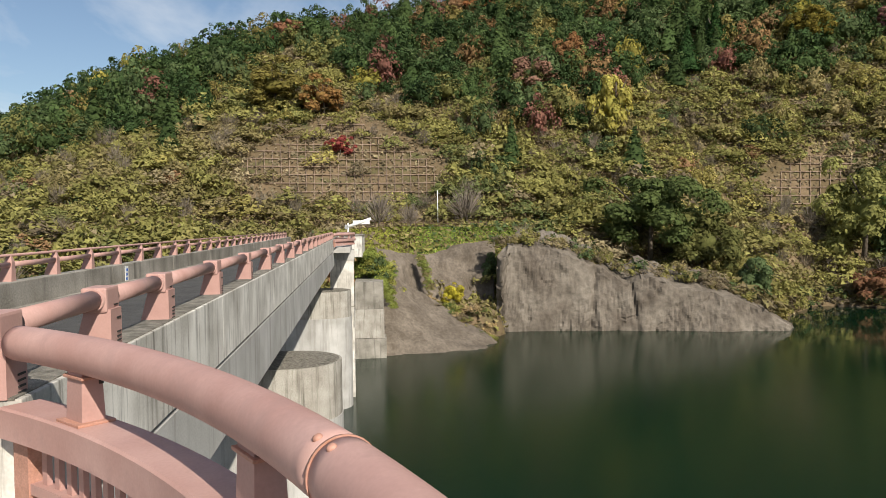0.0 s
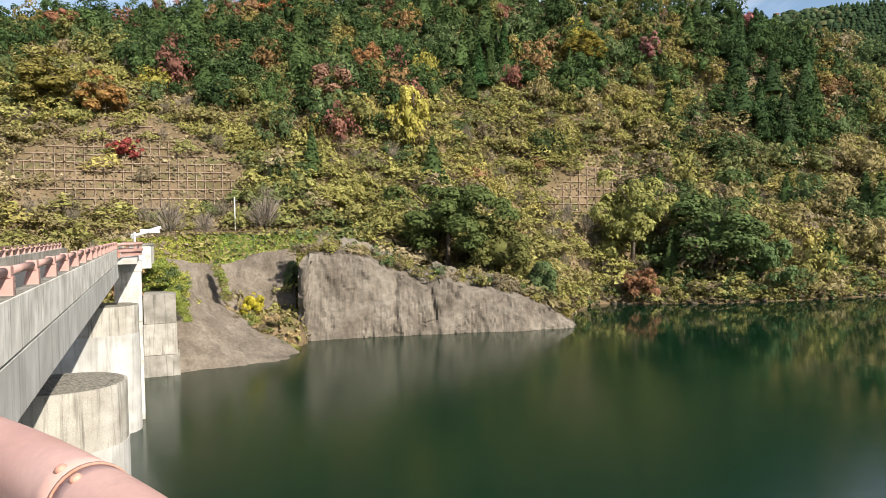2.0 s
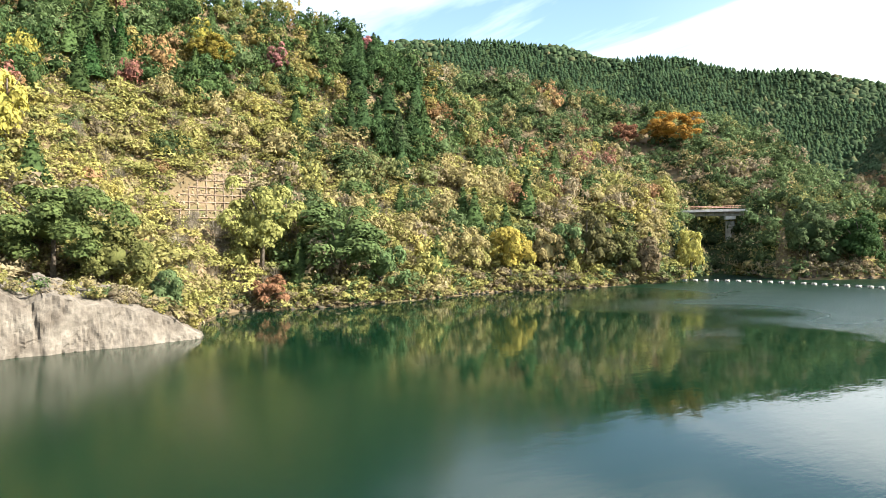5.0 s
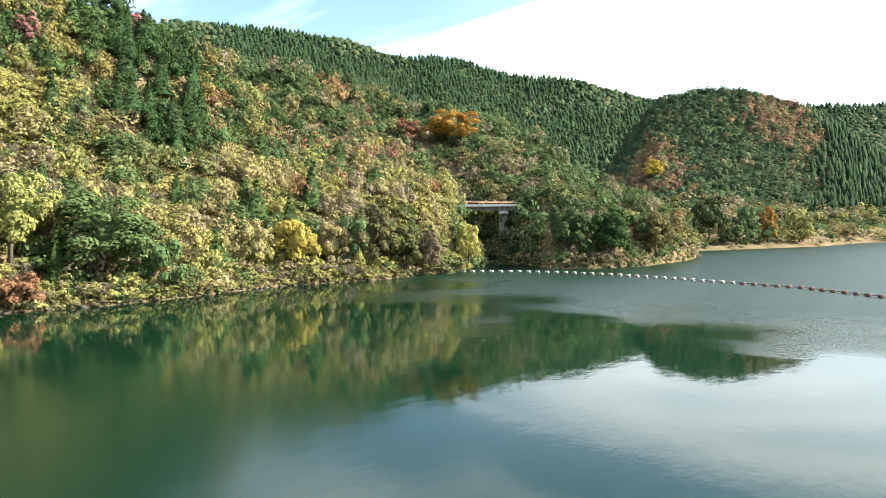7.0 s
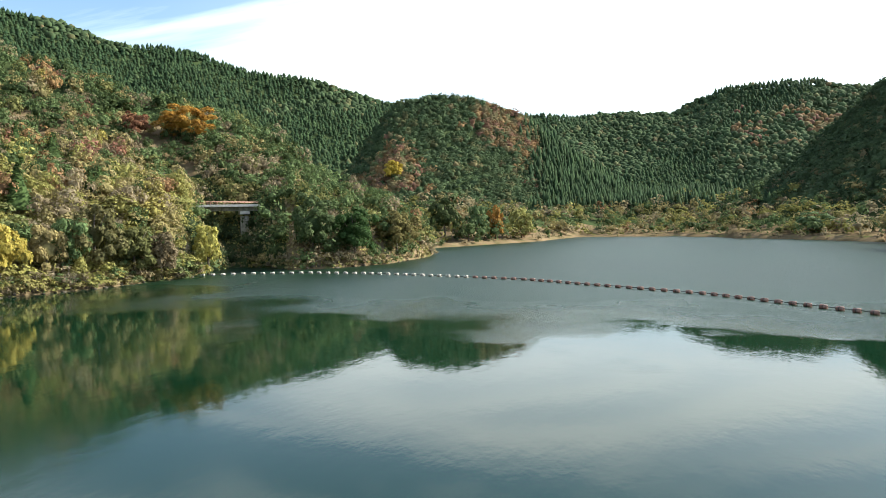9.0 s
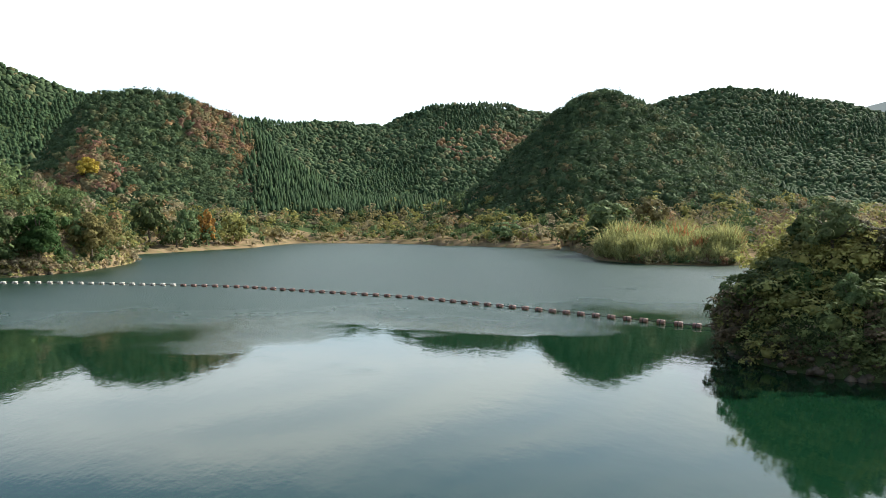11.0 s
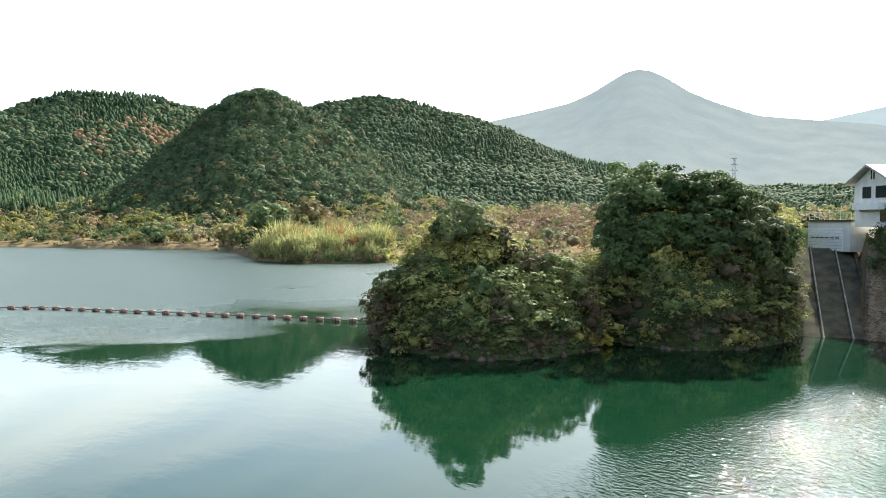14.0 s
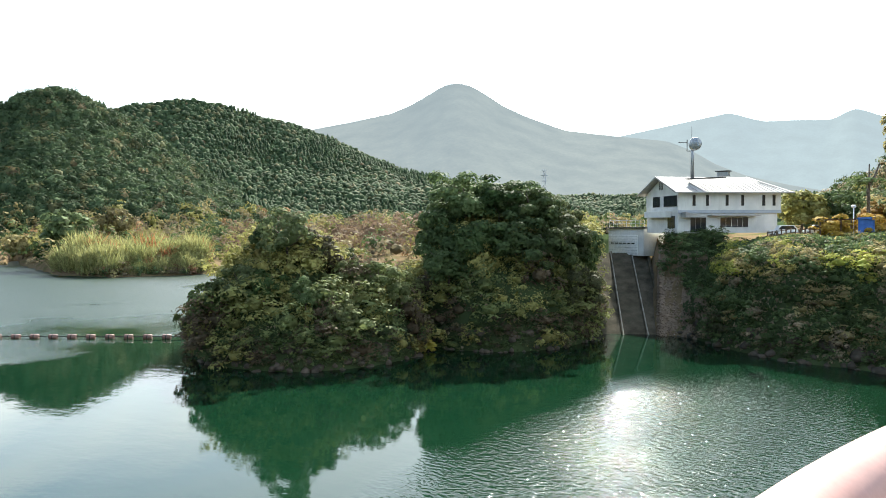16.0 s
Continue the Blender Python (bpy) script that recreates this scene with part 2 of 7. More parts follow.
# ---- the land ----
# Each form of land: azimuth (degrees clockwise from the bridge's far end), then four times distance and height along that bearing.
NEAR_HILL = [
    (-90, 70, 0, 80, 8, 95, 10, 190, 16), (-45, 74, 0, 96, 12, 105, 13, 200, 20), (-31, 76, 0, 100, 12.5, 108, 13.4, 200, 34), (-26, 79, 0, 102, 12.8, 110, 13.5, 200, 46.5),
    (-20, 82, 0, 104, 13, 112, 13.6, 200, 56), (-15, 86, 0, 105, 13, 113, 13.6, 200, 61.5), (-10, 90, 0, 106, 13, 114, 13.6, 200, 65.5), (-4, 99, 2, 107, 13.2, 115, 13.7, 204, 70), (5, 101, 2, 109, 13.3, 117, 13.9, 207, 75),
    (14, 99, 0, 120, 14, 127, 14.5, 212, 83), (24, 104, 0, 140, 15.4, 147, 16, 212, 79), (27, 133, 0, 146, 15.6, 154, 16.2, 214, 77),
    (36, 136, 0, 164, 17, 171, 17.5, 218, 72), (42, 146, 0, 176, 17.8, 184, 18.3, 228, 64), (48, 162, 0, 190, 18.8, 198, 19.4, 236, 40)]
NEAR_HILL_END = [(55, 172, 0, 205, 19.6, 212, 20, 240, 30), (61, 190, 0, 214, 19, 220, 20, 240, 22), (64, 214, -3, 232, 4, 236, 4, 250, 2), (66, 230, -6, 240, -6, 250, -6, 260, -6)]
SPUR = [
    (38, 200, 0, 215, 8, 240, 22, 320, 60), (44, 204, 0, 217, 8, 244, 24, 324, 82), (50, 208, 0, 221, 8, 248, 25, 325, 78), (54.4, 212, 0, 225, 8, 250, 26, 322, 73), (57, 215, 0, 228, 8, 250, 26, 320, 63),
    (61, 234, 0, 242, 6, 256, 22, 315, 60), (65, 225, 0, 236, 8, 252, 24, 310, 54), (67.5, 214, 0, 224, 8, 246, 23, 300, 44), (69, 206, 0, 216, 7, 240, 22, 290, 37), (72, 208, 0, 220, 8, 240, 17, 280, 25), (76, 220, 0, 230, 7, 246, 14, 270, 18),
    (79, 250, 0, 256, 4, 262, 6, 270, 6), (80.5, 270, -6, 280, -6, 290, -6, 300, -6)]
FLATS = [
    (70, 330, 0, 345, 4, 420, 14, 620, 40), (80, 326, 0, 338, 2, 420, 10, 620, 40), (83, 345, 0, 354, 2, 430, 9, 640, 40), (88, 385, 0, 394, 1.5, 470, 8, 640, 34), (91, 448, 0, 456, 1.2, 520, 8, 640, 30),
    (98, 440, 0, 448, 1.2, 510, 8, 640, 28), (105, 388, 0, 396, 1.5, 470, 8, 620, 26), (112, 345, 0, 354, 2, 440, 9, 600, 24)]
BAMBOO_POINT = [(112.5, 330, -2, 340, 1, 420, 8, 500, 14), (114.5, 258, 0, 264, 1.6, 330, 6, 480, 12), (118, 238, 0, 246, 2, 330, 6, 480, 12), (123, 238, 0, 246, 2.5, 330, 7, 480, 12),
                (128, 250, 0, 260, 3, 340, 8, 500, 14), (140, 230, 0, 240, 4, 340, 9, 520, 14), (154, 200, 0, 210, 8, 340, 10, 520, 14), (190, 200, 4, 230, 10, 340, 14, 520, 20)]
RANGE = [
    (30, 520, 20, 580, 60, 640, 125, 720, 202), (49, 520, 20, 580, 60, 640, 125, 720, 196), (53.5, 520, 20, 580, 55, 640, 115, 720, 184), (57, 520, 20, 580, 55, 640, 110, 720, 171), (60.6, 520, 20, 580, 55, 640, 110, 720, 171),
    (65, 530, 20, 590, 50, 650, 98, 720, 156), (70.3, 535, 18, 595, 47, 655, 90, 722, 147), (76, 540, 18, 600, 45, 660, 82, 730, 130), (86, 560, 15, 620, 38, 690, 74, 770, 116), (90, 560, 12, 620, 30, 690, 50, 770, 70)]
RANGE_MID = [
    (84, 560, 15, 640, 38, 720, 78, 790, 122), (93.4, 580, 12, 660, 34, 760, 74, 850, 124), (98, 590, 12, 660, 34, 770, 82, 860, 126), (101.6, 600, 12, 670, 36, 770, 92, 860, 148), (106.3, 600, 12, 670, 38, 770, 92, 860, 148), (110, 600, 12, 680, 36, 780, 82, 870, 140),
    (118, 620, 12, 700, 36, 800, 82, 900, 148), (122.5, 620, 12, 700, 40, 800, 92, 910, 166)]
RANGE_END = [(122.5, 620, 12, 700, 40, 800, 92, 910, 166), (126, 620, 12, 700, 40, 800, 88, 910, 159), (129, 620, 12, 700, 38, 800, 80, 910, 149), (132.6, 610, 12, 690, 36, 780, 72, 900, 131), (137, 600, 12, 680, 34, 760, 60, 880, 98), (142, 600, 12, 680, 32, 760, 52, 880, 72), (150, 600, 12, 680, 26, 760, 40, 900, 50),
             (170, 600, 12, 680, 24, 760, 36, 900, 44)]
FRONT_HILL = [(102, 400, 2, 430, 6, 490, 10, 560, 20), (106, 410, 4, 440, 12, 500, 24, 570, 46), (108.7, 400, 4, 440, 14, 500, 38, 570, 72), (111.5, 400, 4, 440, 16, 500, 52, 570, 102), (113, 400, 4, 440, 17, 500, 57, 570, 110), (114.4, 400, 4, 440, 18, 500, 59, 570, 113), (115.8, 400, 4, 440, 18, 500, 56, 570, 111), (118, 400, 4, 440, 17, 500, 52, 570, 98), (120, 400, 4, 440, 16, 500, 48, 570, 88), (122.6, 400, 4, 440, 15, 500, 40, 570, 67), (125.3, 410, 4, 450, 13, 510, 30, 570, 46), (128, 415, 4, 455, 11, 515, 22, 575, 33), (131, 420, 4, 460, 10, 520, 16, 580, 24), (136, 430, 3, 470, 8, 530, 10, 580, 12)]
MID_HILL = [(72.4, 430, 4, 480, 12, 550, 28, 620, 44), (74.8, 430, 5, 480, 20, 550, 52, 620, 82), (77, 430, 6, 480, 24, 550, 64, 620, 110), (80.3, 440, 6, 490, 24, 555, 64, 620, 112), (84, 450, 6, 500, 22, 560, 60, 620, 105), (86.2, 460, 6, 510, 20, 565, 56, 625, 99), (90, 470, 6, 520, 16, 575, 40, 630, 70), (92.6, 480, 5, 530, 12, 580, 30, 635, 50), (95.5, 490, 4, 540, 8, 590, 18, 640, 28)]
HOUSE_BANK = [
    (144, 108, 0, 116, 10, 120, 12, 150, 12), (150, 100, 0, 112, 11, 118, 12.8, 150, 13.4), (153.6, 97, 0, 108, 11, 114, 12.8, 160, 13.4), (154.0, 97, -2, 115, 8.4, 121, 9.0, 124, 13.3), (158.5, 97, -2, 114, 8.4, 120, 9.0, 123, 13.3), (159.0, 98, 0, 102, 4, 106, 8.6, 109, 12.9), (160.4, 98, 0, 101.5, 4, 103.5, 8, 105, 12.9), (161.4, 96, 0, 99.5, 3.0, 102, 6.5, 104.5, 12.9), (162.4, 93.5, 0, 96, 4.0, 101, 7.0, 104, 12.9), (163.2, 91, 0, 95, 6.0, 99, 8.6, 104, 12.9),
    (164.3, 88.5, 0, 93, 8.4, 97, 10.4, 160, 13.2), (165.8, 86, 0, 91, 9.5, 95, 11.5, 160, 13.2), (168, 83, 0, 89, 10.0, 94, 12.2, 160, 13.3), (171, 82, 0, 88, 9.5, 94, 12.0, 160, 13.4), (175, 80, 0, 88, 11, 96, 13, 160, 16), (190, 78, 0, 86, 12, 94, 13.5, 150, 20), (240, 72, 0, 90, 12, 120, 16, 220, 50), (270, 70, 0, 90, 8, 120, 12, 220, 30)]
RIGHT_HILL = [(168, 140, 13, 150, 13.4, 160, 14, 180, 14), (170, 140, 13, 150, 14.5, 160, 16, 180, 16.5), (171.5, 135, 13, 145, 16, 155, 19, 175, 20.5), (173.5, 125, 13, 135, 17, 145, 19.5, 165, 21), (178, 108, 13, 120, 20, 140, 30, 180, 44), (200, 110, 13, 130, 26, 170, 46, 220, 70), (270, 150, 13, 200, 40, 300, 70, 400, 90)]
CLOSING = [(200, 400, 20, 450, 50, 520, 80, 700, 120), (270, 400, 20, 450, 50, 520, 80, 700, 120)]


def land_form(rows, smooth=True):
    a = np.array(rows, float)
    az, d, z = a[:, 0], a[:, 1::2], a[:, 2::2]

    def height(th, r):
        inside = (th >= az[0]) & (th <= az[-1])
        t = np.clip(th, az[0], az[-1])
        dd = [np.interp(t, az, d[:, k]) for k in range(4)]
        zz = [np.interp(t, az, z[:, k]) for k in range(4)]
        h = zz[0] - (dd[0] - r) * 0.9
        for k in range(3):
            f = np.clip((r - dd[k]) / (dd[k + 1] - dd[k]), 0, 1)
            h = np.where(r >= dd[k], zz[k] + (zz[k + 1] - zz[k]) * f, h)
        h = np.where(r > dd[3], zz[3] - (r - dd[3]) * 0.3, h)
        return np.where(inside, np.maximum(h, -9.0), -9.0)
    return height


def farther(rows, k):
    """The same skyline, k times as far away and as large."""
    return [(r[0], *(v * k if i % 2 == 0 else 14 + (v - 14) * k for i, v in enumerate(r[1:]))) for r in rows]


RANGE, RANGE_MID, RANGE_END = farther(RANGE, 1.5), farther(RANGE_MID, 1.45), farther(RANGE_END, 1.45)
FORMS = [land_form(f) for f in (NEAR_HILL + NEAR_HILL_END, SPUR, FLATS, BAMBOO_POINT, RANGE, RANGE_MID, RANGE_END, FRONT_HILL, MID_HILL, HOUSE_BANK, RIGHT_HILL, CLOSING)]


def bearing(x, y):
    return (np.degrees(np.arctan2(x, y)) + 90.0) % 360.0 - 90.0, np.hypot(x, y)


def on_bearing(az, dist):
    a = math.radians(az)
    return math.sin(a) * dist, math.cos(a) * dist


# wooded knolls that stand in the lake, the last a mound added to lift a gully bush into the camera's view: bearing,
# distance, half length along and across the bearing, height
KNOLLS = [(132.6, 90.0, 17.0, 13.8, 6.5), (130.3, 90.0, 11.0, 8.5, 10.5), (147.0, 101.0, 18.5, 12.8, 9.5), (146.6, 101.0, 13.0, 9.0, 14.2), (141.5, 102.0, 10.0, 6.0, 5.0), (1.2, 93.5, 5.0, 6.0, 3.6)]


def waviness(x, y, size):
    return (np.sin(x / size + 1.7 * np.sin(y / size * 0.7)) + np.sin(y / size * 1.13 + 2.1 * np.sin(x / size * 0.6 + 1.0)) + 0.6 * np.sin((x + y) / size * 1.9)) / 2.6


def land(x, y):
    x, y = np.asarray(x, float), np.asarray(y, float)
    th, r = bearing(x, y)
    h = np.full(np.shape(x), -9.0)
    for form in FORMS:
        h = np.maximum(h, form(th, r))
    for az, dist, along, across, top in KNOLLS:
        a = np.radians(az)
        cx, cy = np.sin(a) * dist, np.cos(a) * dist
        u = ((x - cx) * np.sin(a) + (y - cy) * np.cos(a)) / along
        v = ((x - cx) * np.cos(a) - (y - cy) * np.sin(a)) / across
        q = u * u + v * v
        h = np.maximum(h, np.where(q < 2.2, top * (1.0 - q ** 3.4), -9.0))
    rough = np.clip((h - 1.0) / 12.0, 0, 1) * np.clip((r - 100) / 60, 0.25, 1)
    h = h + rough * (1.6 * waviness(x, y, 9.0) + np.clip((r - 240) / 260, 0, 1) * 5.0 * waviness(x, y, 34.0))
    return h


# ---- building helpers ----
def mesh_of(name, verts, faces, material, smooth=False):
    me = bpy.data.meshes.new(name)
    me.from_pydata([tuple(v) for v in verts], [], [tuple(f) for f in faces])
    me.materials.append(material)
    if smooth:
        me.shade_smooth()
    me.update()
    return me


def mesh_arrays(name, verts, tris, material, tint=None):
    """A mesh of triangles from arrays, with a tint for each vertex."""
    me = bpy.data.meshes.new(name)
    nv, nt = len(verts), len(tris)
    me.vertices.add(nv)
    me.vertices.foreach_set("co", np.asarray(verts, np.float32).ravel())
    me.loops.add(nt * 3)
    me.loops.foreach_set("vertex_index", np.asarray(tris, np.int32).ravel())
    me.polygons.add(nt)
    me.polygons.foreach_set("loop_start", np.arange(0, nt * 3, 3, dtype=np.int32))
    me.polygons.foreach_set("loop_total", np.full(nt, 3, dtype=np.int32))
    if tint is not None:
        at = me.attributes.new("tint", "FLOAT_COLOR", "POINT")
        at.data.foreach_set("color", np.concatenate([np.asarray(tint, np.float32), np.ones((nv, 1), np.float32)], 1).ravel())
    me.materials.append(material)
    me.update(calc_edges=True)
    return me


def thing(name, label, category, m=None, group="", kind=""):
    """An Empty at the base of a thing, to hold its parts."""
    ob = tagged(new(name), label, category, group, kind)
    if m is not None:
        ob.matrix_world = m
    return ob


def part(name, bm, material, parent, label="", m=None, smooth=False, kind=""):
    me = bpy.data.meshes.new(name)
    bm.to_mesh(me)
    bm.free()
    me.materials.append(material)
    if smooth:
        me.shade_smooth()
    ob = new(name, me)
    if parent is not None:
        ob.parent = parent
    if m is not None:
        ob.matrix_basis = m
    return tagged(ob, label, "", "", kind)


def again(ob, m):
    """Another part on the same mesh under the same parent."""
    o = ob.copy()
    scene.collection.objects.link(o)
    o.matrix_basis = m
    return o


def box(sx, sy, sz, at=(0, 0, 0), bevel=0.0, bm=None):
    """A box of that size whose base's centre is at the given place."""
    own = bm is None
    bm = bmesh.new() if own else bm
    g = bmesh.ops.create_cube(bm, size=1.0, matrix=Matrix.Translation((at[0], at[1], at[2] + sz / 2)) @ Matrix.Diagonal((sx, sy, sz, 1)))
    if bevel:
        edges = list({e for v in g["verts"] for e in v.link_edges})
        bmesh.ops.bevel(bm, geom=edges, offset=bevel, segments=2, affect="EDGES", profile=0.6)
    return bm


def tube(points, radius, sides=12, bm=None, caps=True):
    """A pipe along points."""
    bm = bmesh.new() if bm is None else bm
    pts = [Vector(p) for p in points]
    rings = []
    for i, p in enumerate(pts):
        d = (pts[min(i + 1, len(pts) - 1)] - pts[max(i - 1, 0)]).normalized()
        side = d.cross(Vector((0, 0, 1)))
        side = Vector((1, 0, 0)) if side.length < 1e-4 else side.normalized()
        up = side.cross(d).normalized()
        r = radius[i] if isinstance(radius, (list, tuple)) else radius
        rings.append([bm.verts.new(p + side * (r * math.cos(k * math.tau / sides)) + up * (r * math.sin(k * math.tau / sides))) for k in range(sides)])
    for a, b in zip(rings, rings[1:]):
        for k in range(sides):
            f = bm.faces.new((a[k], a[(k + 1) % sides], b[(k + 1) % sides], b[k]))
            f.smooth = True
    if caps:
        bm.faces.new(rings[0])
        bm.faces.new(reversed(rings[-1]))
    bmesh.ops.recalc_face_normals(bm, faces=bm.faces)
    return bm


def prism(outline, depth, bm=None):
    """A flat outline of (x, z) pushed along y, centred."""
    bm = bmesh.new() if bm is None else bm
    a = [bm.verts.new((x, -depth / 2, z)) for x, z in outline]
    b = [bm.verts.new((x, depth / 2, z)) for x, z in outline]
    bm.faces.new(a)
    bm.faces.new(reversed(b))
    for i in range(len(a)):
        j = (i + 1) % len(a)
        bm.faces.new((a[j], a[i], b[i], b[j]))
    bmesh.ops.recalc_face_normals(bm, faces=bm.faces)
    return bm


def sweep(points, section, bm=None):
    """A section of (out, up) carried along level points."""
    bm = bmesh.new() if bm is None else bm
    pts = [Vector(p) for p in points]
    rings = []
    for i, p in enumerate(pts):
        d = pts[min(i + 1, len(pts) - 1)] - pts[max(i - 1, 0)]
        d.z = 0
        d.normalize()
        side = Vector((d.y, -d.x, 0))
        rings.append([bm.verts.new(p + side * o + Vector((0, 0, u))) for o, u in section])
    n = len(section)
    for a, b in zip(rings, rings[1:]):
        for k in range(n):
            bm.faces.new((a[k], a[(k + 1) % n], b[(k + 1) % n], b[k]))
    bm.faces.new(rings[0])
    bm.faces.new(reversed(rings[-1]))
    bmesh.ops.recalc_face_normals(bm, faces=bm.faces)
    return bm


# ---- distant mountains ----
def mountain(name, label, ridge, dist, depth, material, rough):
    """A far mountain: bearing and height of its ridge seen from the lake, with ribs running down to the plain."""
    r = np.array(ridge, float)
    az = np.linspace(r[0, 0], r[-1, 0], 220)
    el = np.interp(az, r[:, 0], r[:, 1])
    k = np.hanning(7)
    el = np.convolve(np.pad(el, 3, mode="edge"), k / k.sum(), "valid")
    top = np.tan(np.radians(el)) * dist + EYE
    rows, n = [], 26
    for j in range(n):
        f = j / (n - 1)
        d = dist - depth * (1 - f)
        a = np.radians(az)
        rib = rough * np.sin(f * math.pi) * (waviness(az * 30 + 25 * f, np.full_like(az, f * 50 + dist), 36.0) + 0.6 * waviness(az * 30, np.full_like(az, f * 60 + dist), 11.0)) + rough * 0.1 * waviness(np.sin(a) * d, np.cos(a) * d, 9.0) * f
        z = -20 + (top + 20) * f ** 1.25 + rib
        a = np.radians(az)
        rows.append(np.stack([np.sin(a) * d, np.cos(a) * d, z], 1))
    verts = np.concatenate(rows)
    idx = np.arange(len(verts)).reshape(n, -1)
    a, b, c, d = idx[:-1, :-1].ravel(), idx[:-1, 1:].ravel(), idx[1:, 1:].ravel(), idx[1:, :-1].ravel()
    me = mesh_arrays(name, verts, np.concatenate([np.stack([a, b, c], 1), np.stack([a, c, d], 1)]), material)
    me.shade_smooth()
    return tagged(new(name, me), label, "mountain", kind="structure")


CONE_RIDGE = [(124, 3), (128, 5.5), (132.4, 7.6), (135.5, 8.2), (138.5, 8.85), (140.2, 9.55), (141.6, 10.35), (142.6, 10.95), (143.6, 11.15), (144.6, 10.95), (145.8, 10.3), (147.2, 9.35), (149.0, 8.5), (152.0, 7.36), (156, 6.8), (159.5, 6.33), (161.2, 5.6), (162.9, 4.5), (165, 3.6), (168, 2.8), (172, 2.0), (178, 1.6)]
FAR_RIDGE = [(150, 5.0), (154, 6.2), (156.0, 6.8), (160, 7.5), (163.8, 8.15), (166.1, 7.4), (168.5, 7.35), (170.4, 7.2), (171.2, 7.6), (171.9, 7.9), (173.4, 7.25), (176, 6.6), (182, 6.0), (196, 4.0)]
mountain("backdrop", "cone-shaped mountain behind the lake, its pale haze painted in as glow", CONE_RIDGE, 2300, 1100, HAZE_MID, 4)
mountain("backdrop", "mountain ridge on the horizon, its faint blue-grey haze painted in as glow", FAR_RIDGE, 3400, 900, HAZE_FAR, 7)


# ---- ground and water ----
def build_ground():
    azs = np.concatenate([np.arange(-90, -45, 2.0), np.arange(-45, 182, 0.45), np.arange(182, 270, 2.0)])
    rad = np.concatenate([np.geomspace(58, 3300, 190)])
    A, D = np.meshgrid(np.radians(azs), rad, indexing="ij")
    X, Y = np.sin(A) * D, np.cos(A) * D
    Z = land(X, Y)
    na, nr = A.shape
    verts = np.stack([X, Y, Z], -1).reshape(-1, 3)
    verts = np.concatenate([verts, [[0, 0, -9.0]]])
    idx = np.arange(na * nr).reshape(na, nr)
    nxt = np.roll(idx, -1, 0)
    a, b, c, d = idx[:, :-1].ravel(), idx[:, 1:].ravel(), nxt[:, 1:].ravel(), nxt[:, :-1].ravel()
    tris = np.concatenate([np.stack([a, b, c], 1), np.stack([a, c, d], 1), np.stack([np.full(na, na * nr), idx[:, 0], nxt[:, 0]], 1)])
    me = mesh_arrays("ground", verts, tris, EARTH)
    me.shade_smooth()
    me.materials.append(FOREST_FLOOR_AND_SHADE)
    far = (np.hypot(verts[tris[:, 0], 0], verts[tris[:, 0], 1]) > 300) & (verts[tris[:, 0], 2] > 6)
    turn, reach = bearing(verts[tris[:, 0], 0], verts[tris[:, 0], 1])
    # dark floor also painted for shade on the undercut banks and in the inlet
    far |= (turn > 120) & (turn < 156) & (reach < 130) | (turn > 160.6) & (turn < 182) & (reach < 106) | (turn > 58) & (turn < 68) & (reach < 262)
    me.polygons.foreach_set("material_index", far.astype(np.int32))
    return tagged(new("ground", me), "brown autumn hillside earth with low weeds round a lake", "ground", kind="structure")


build_ground()


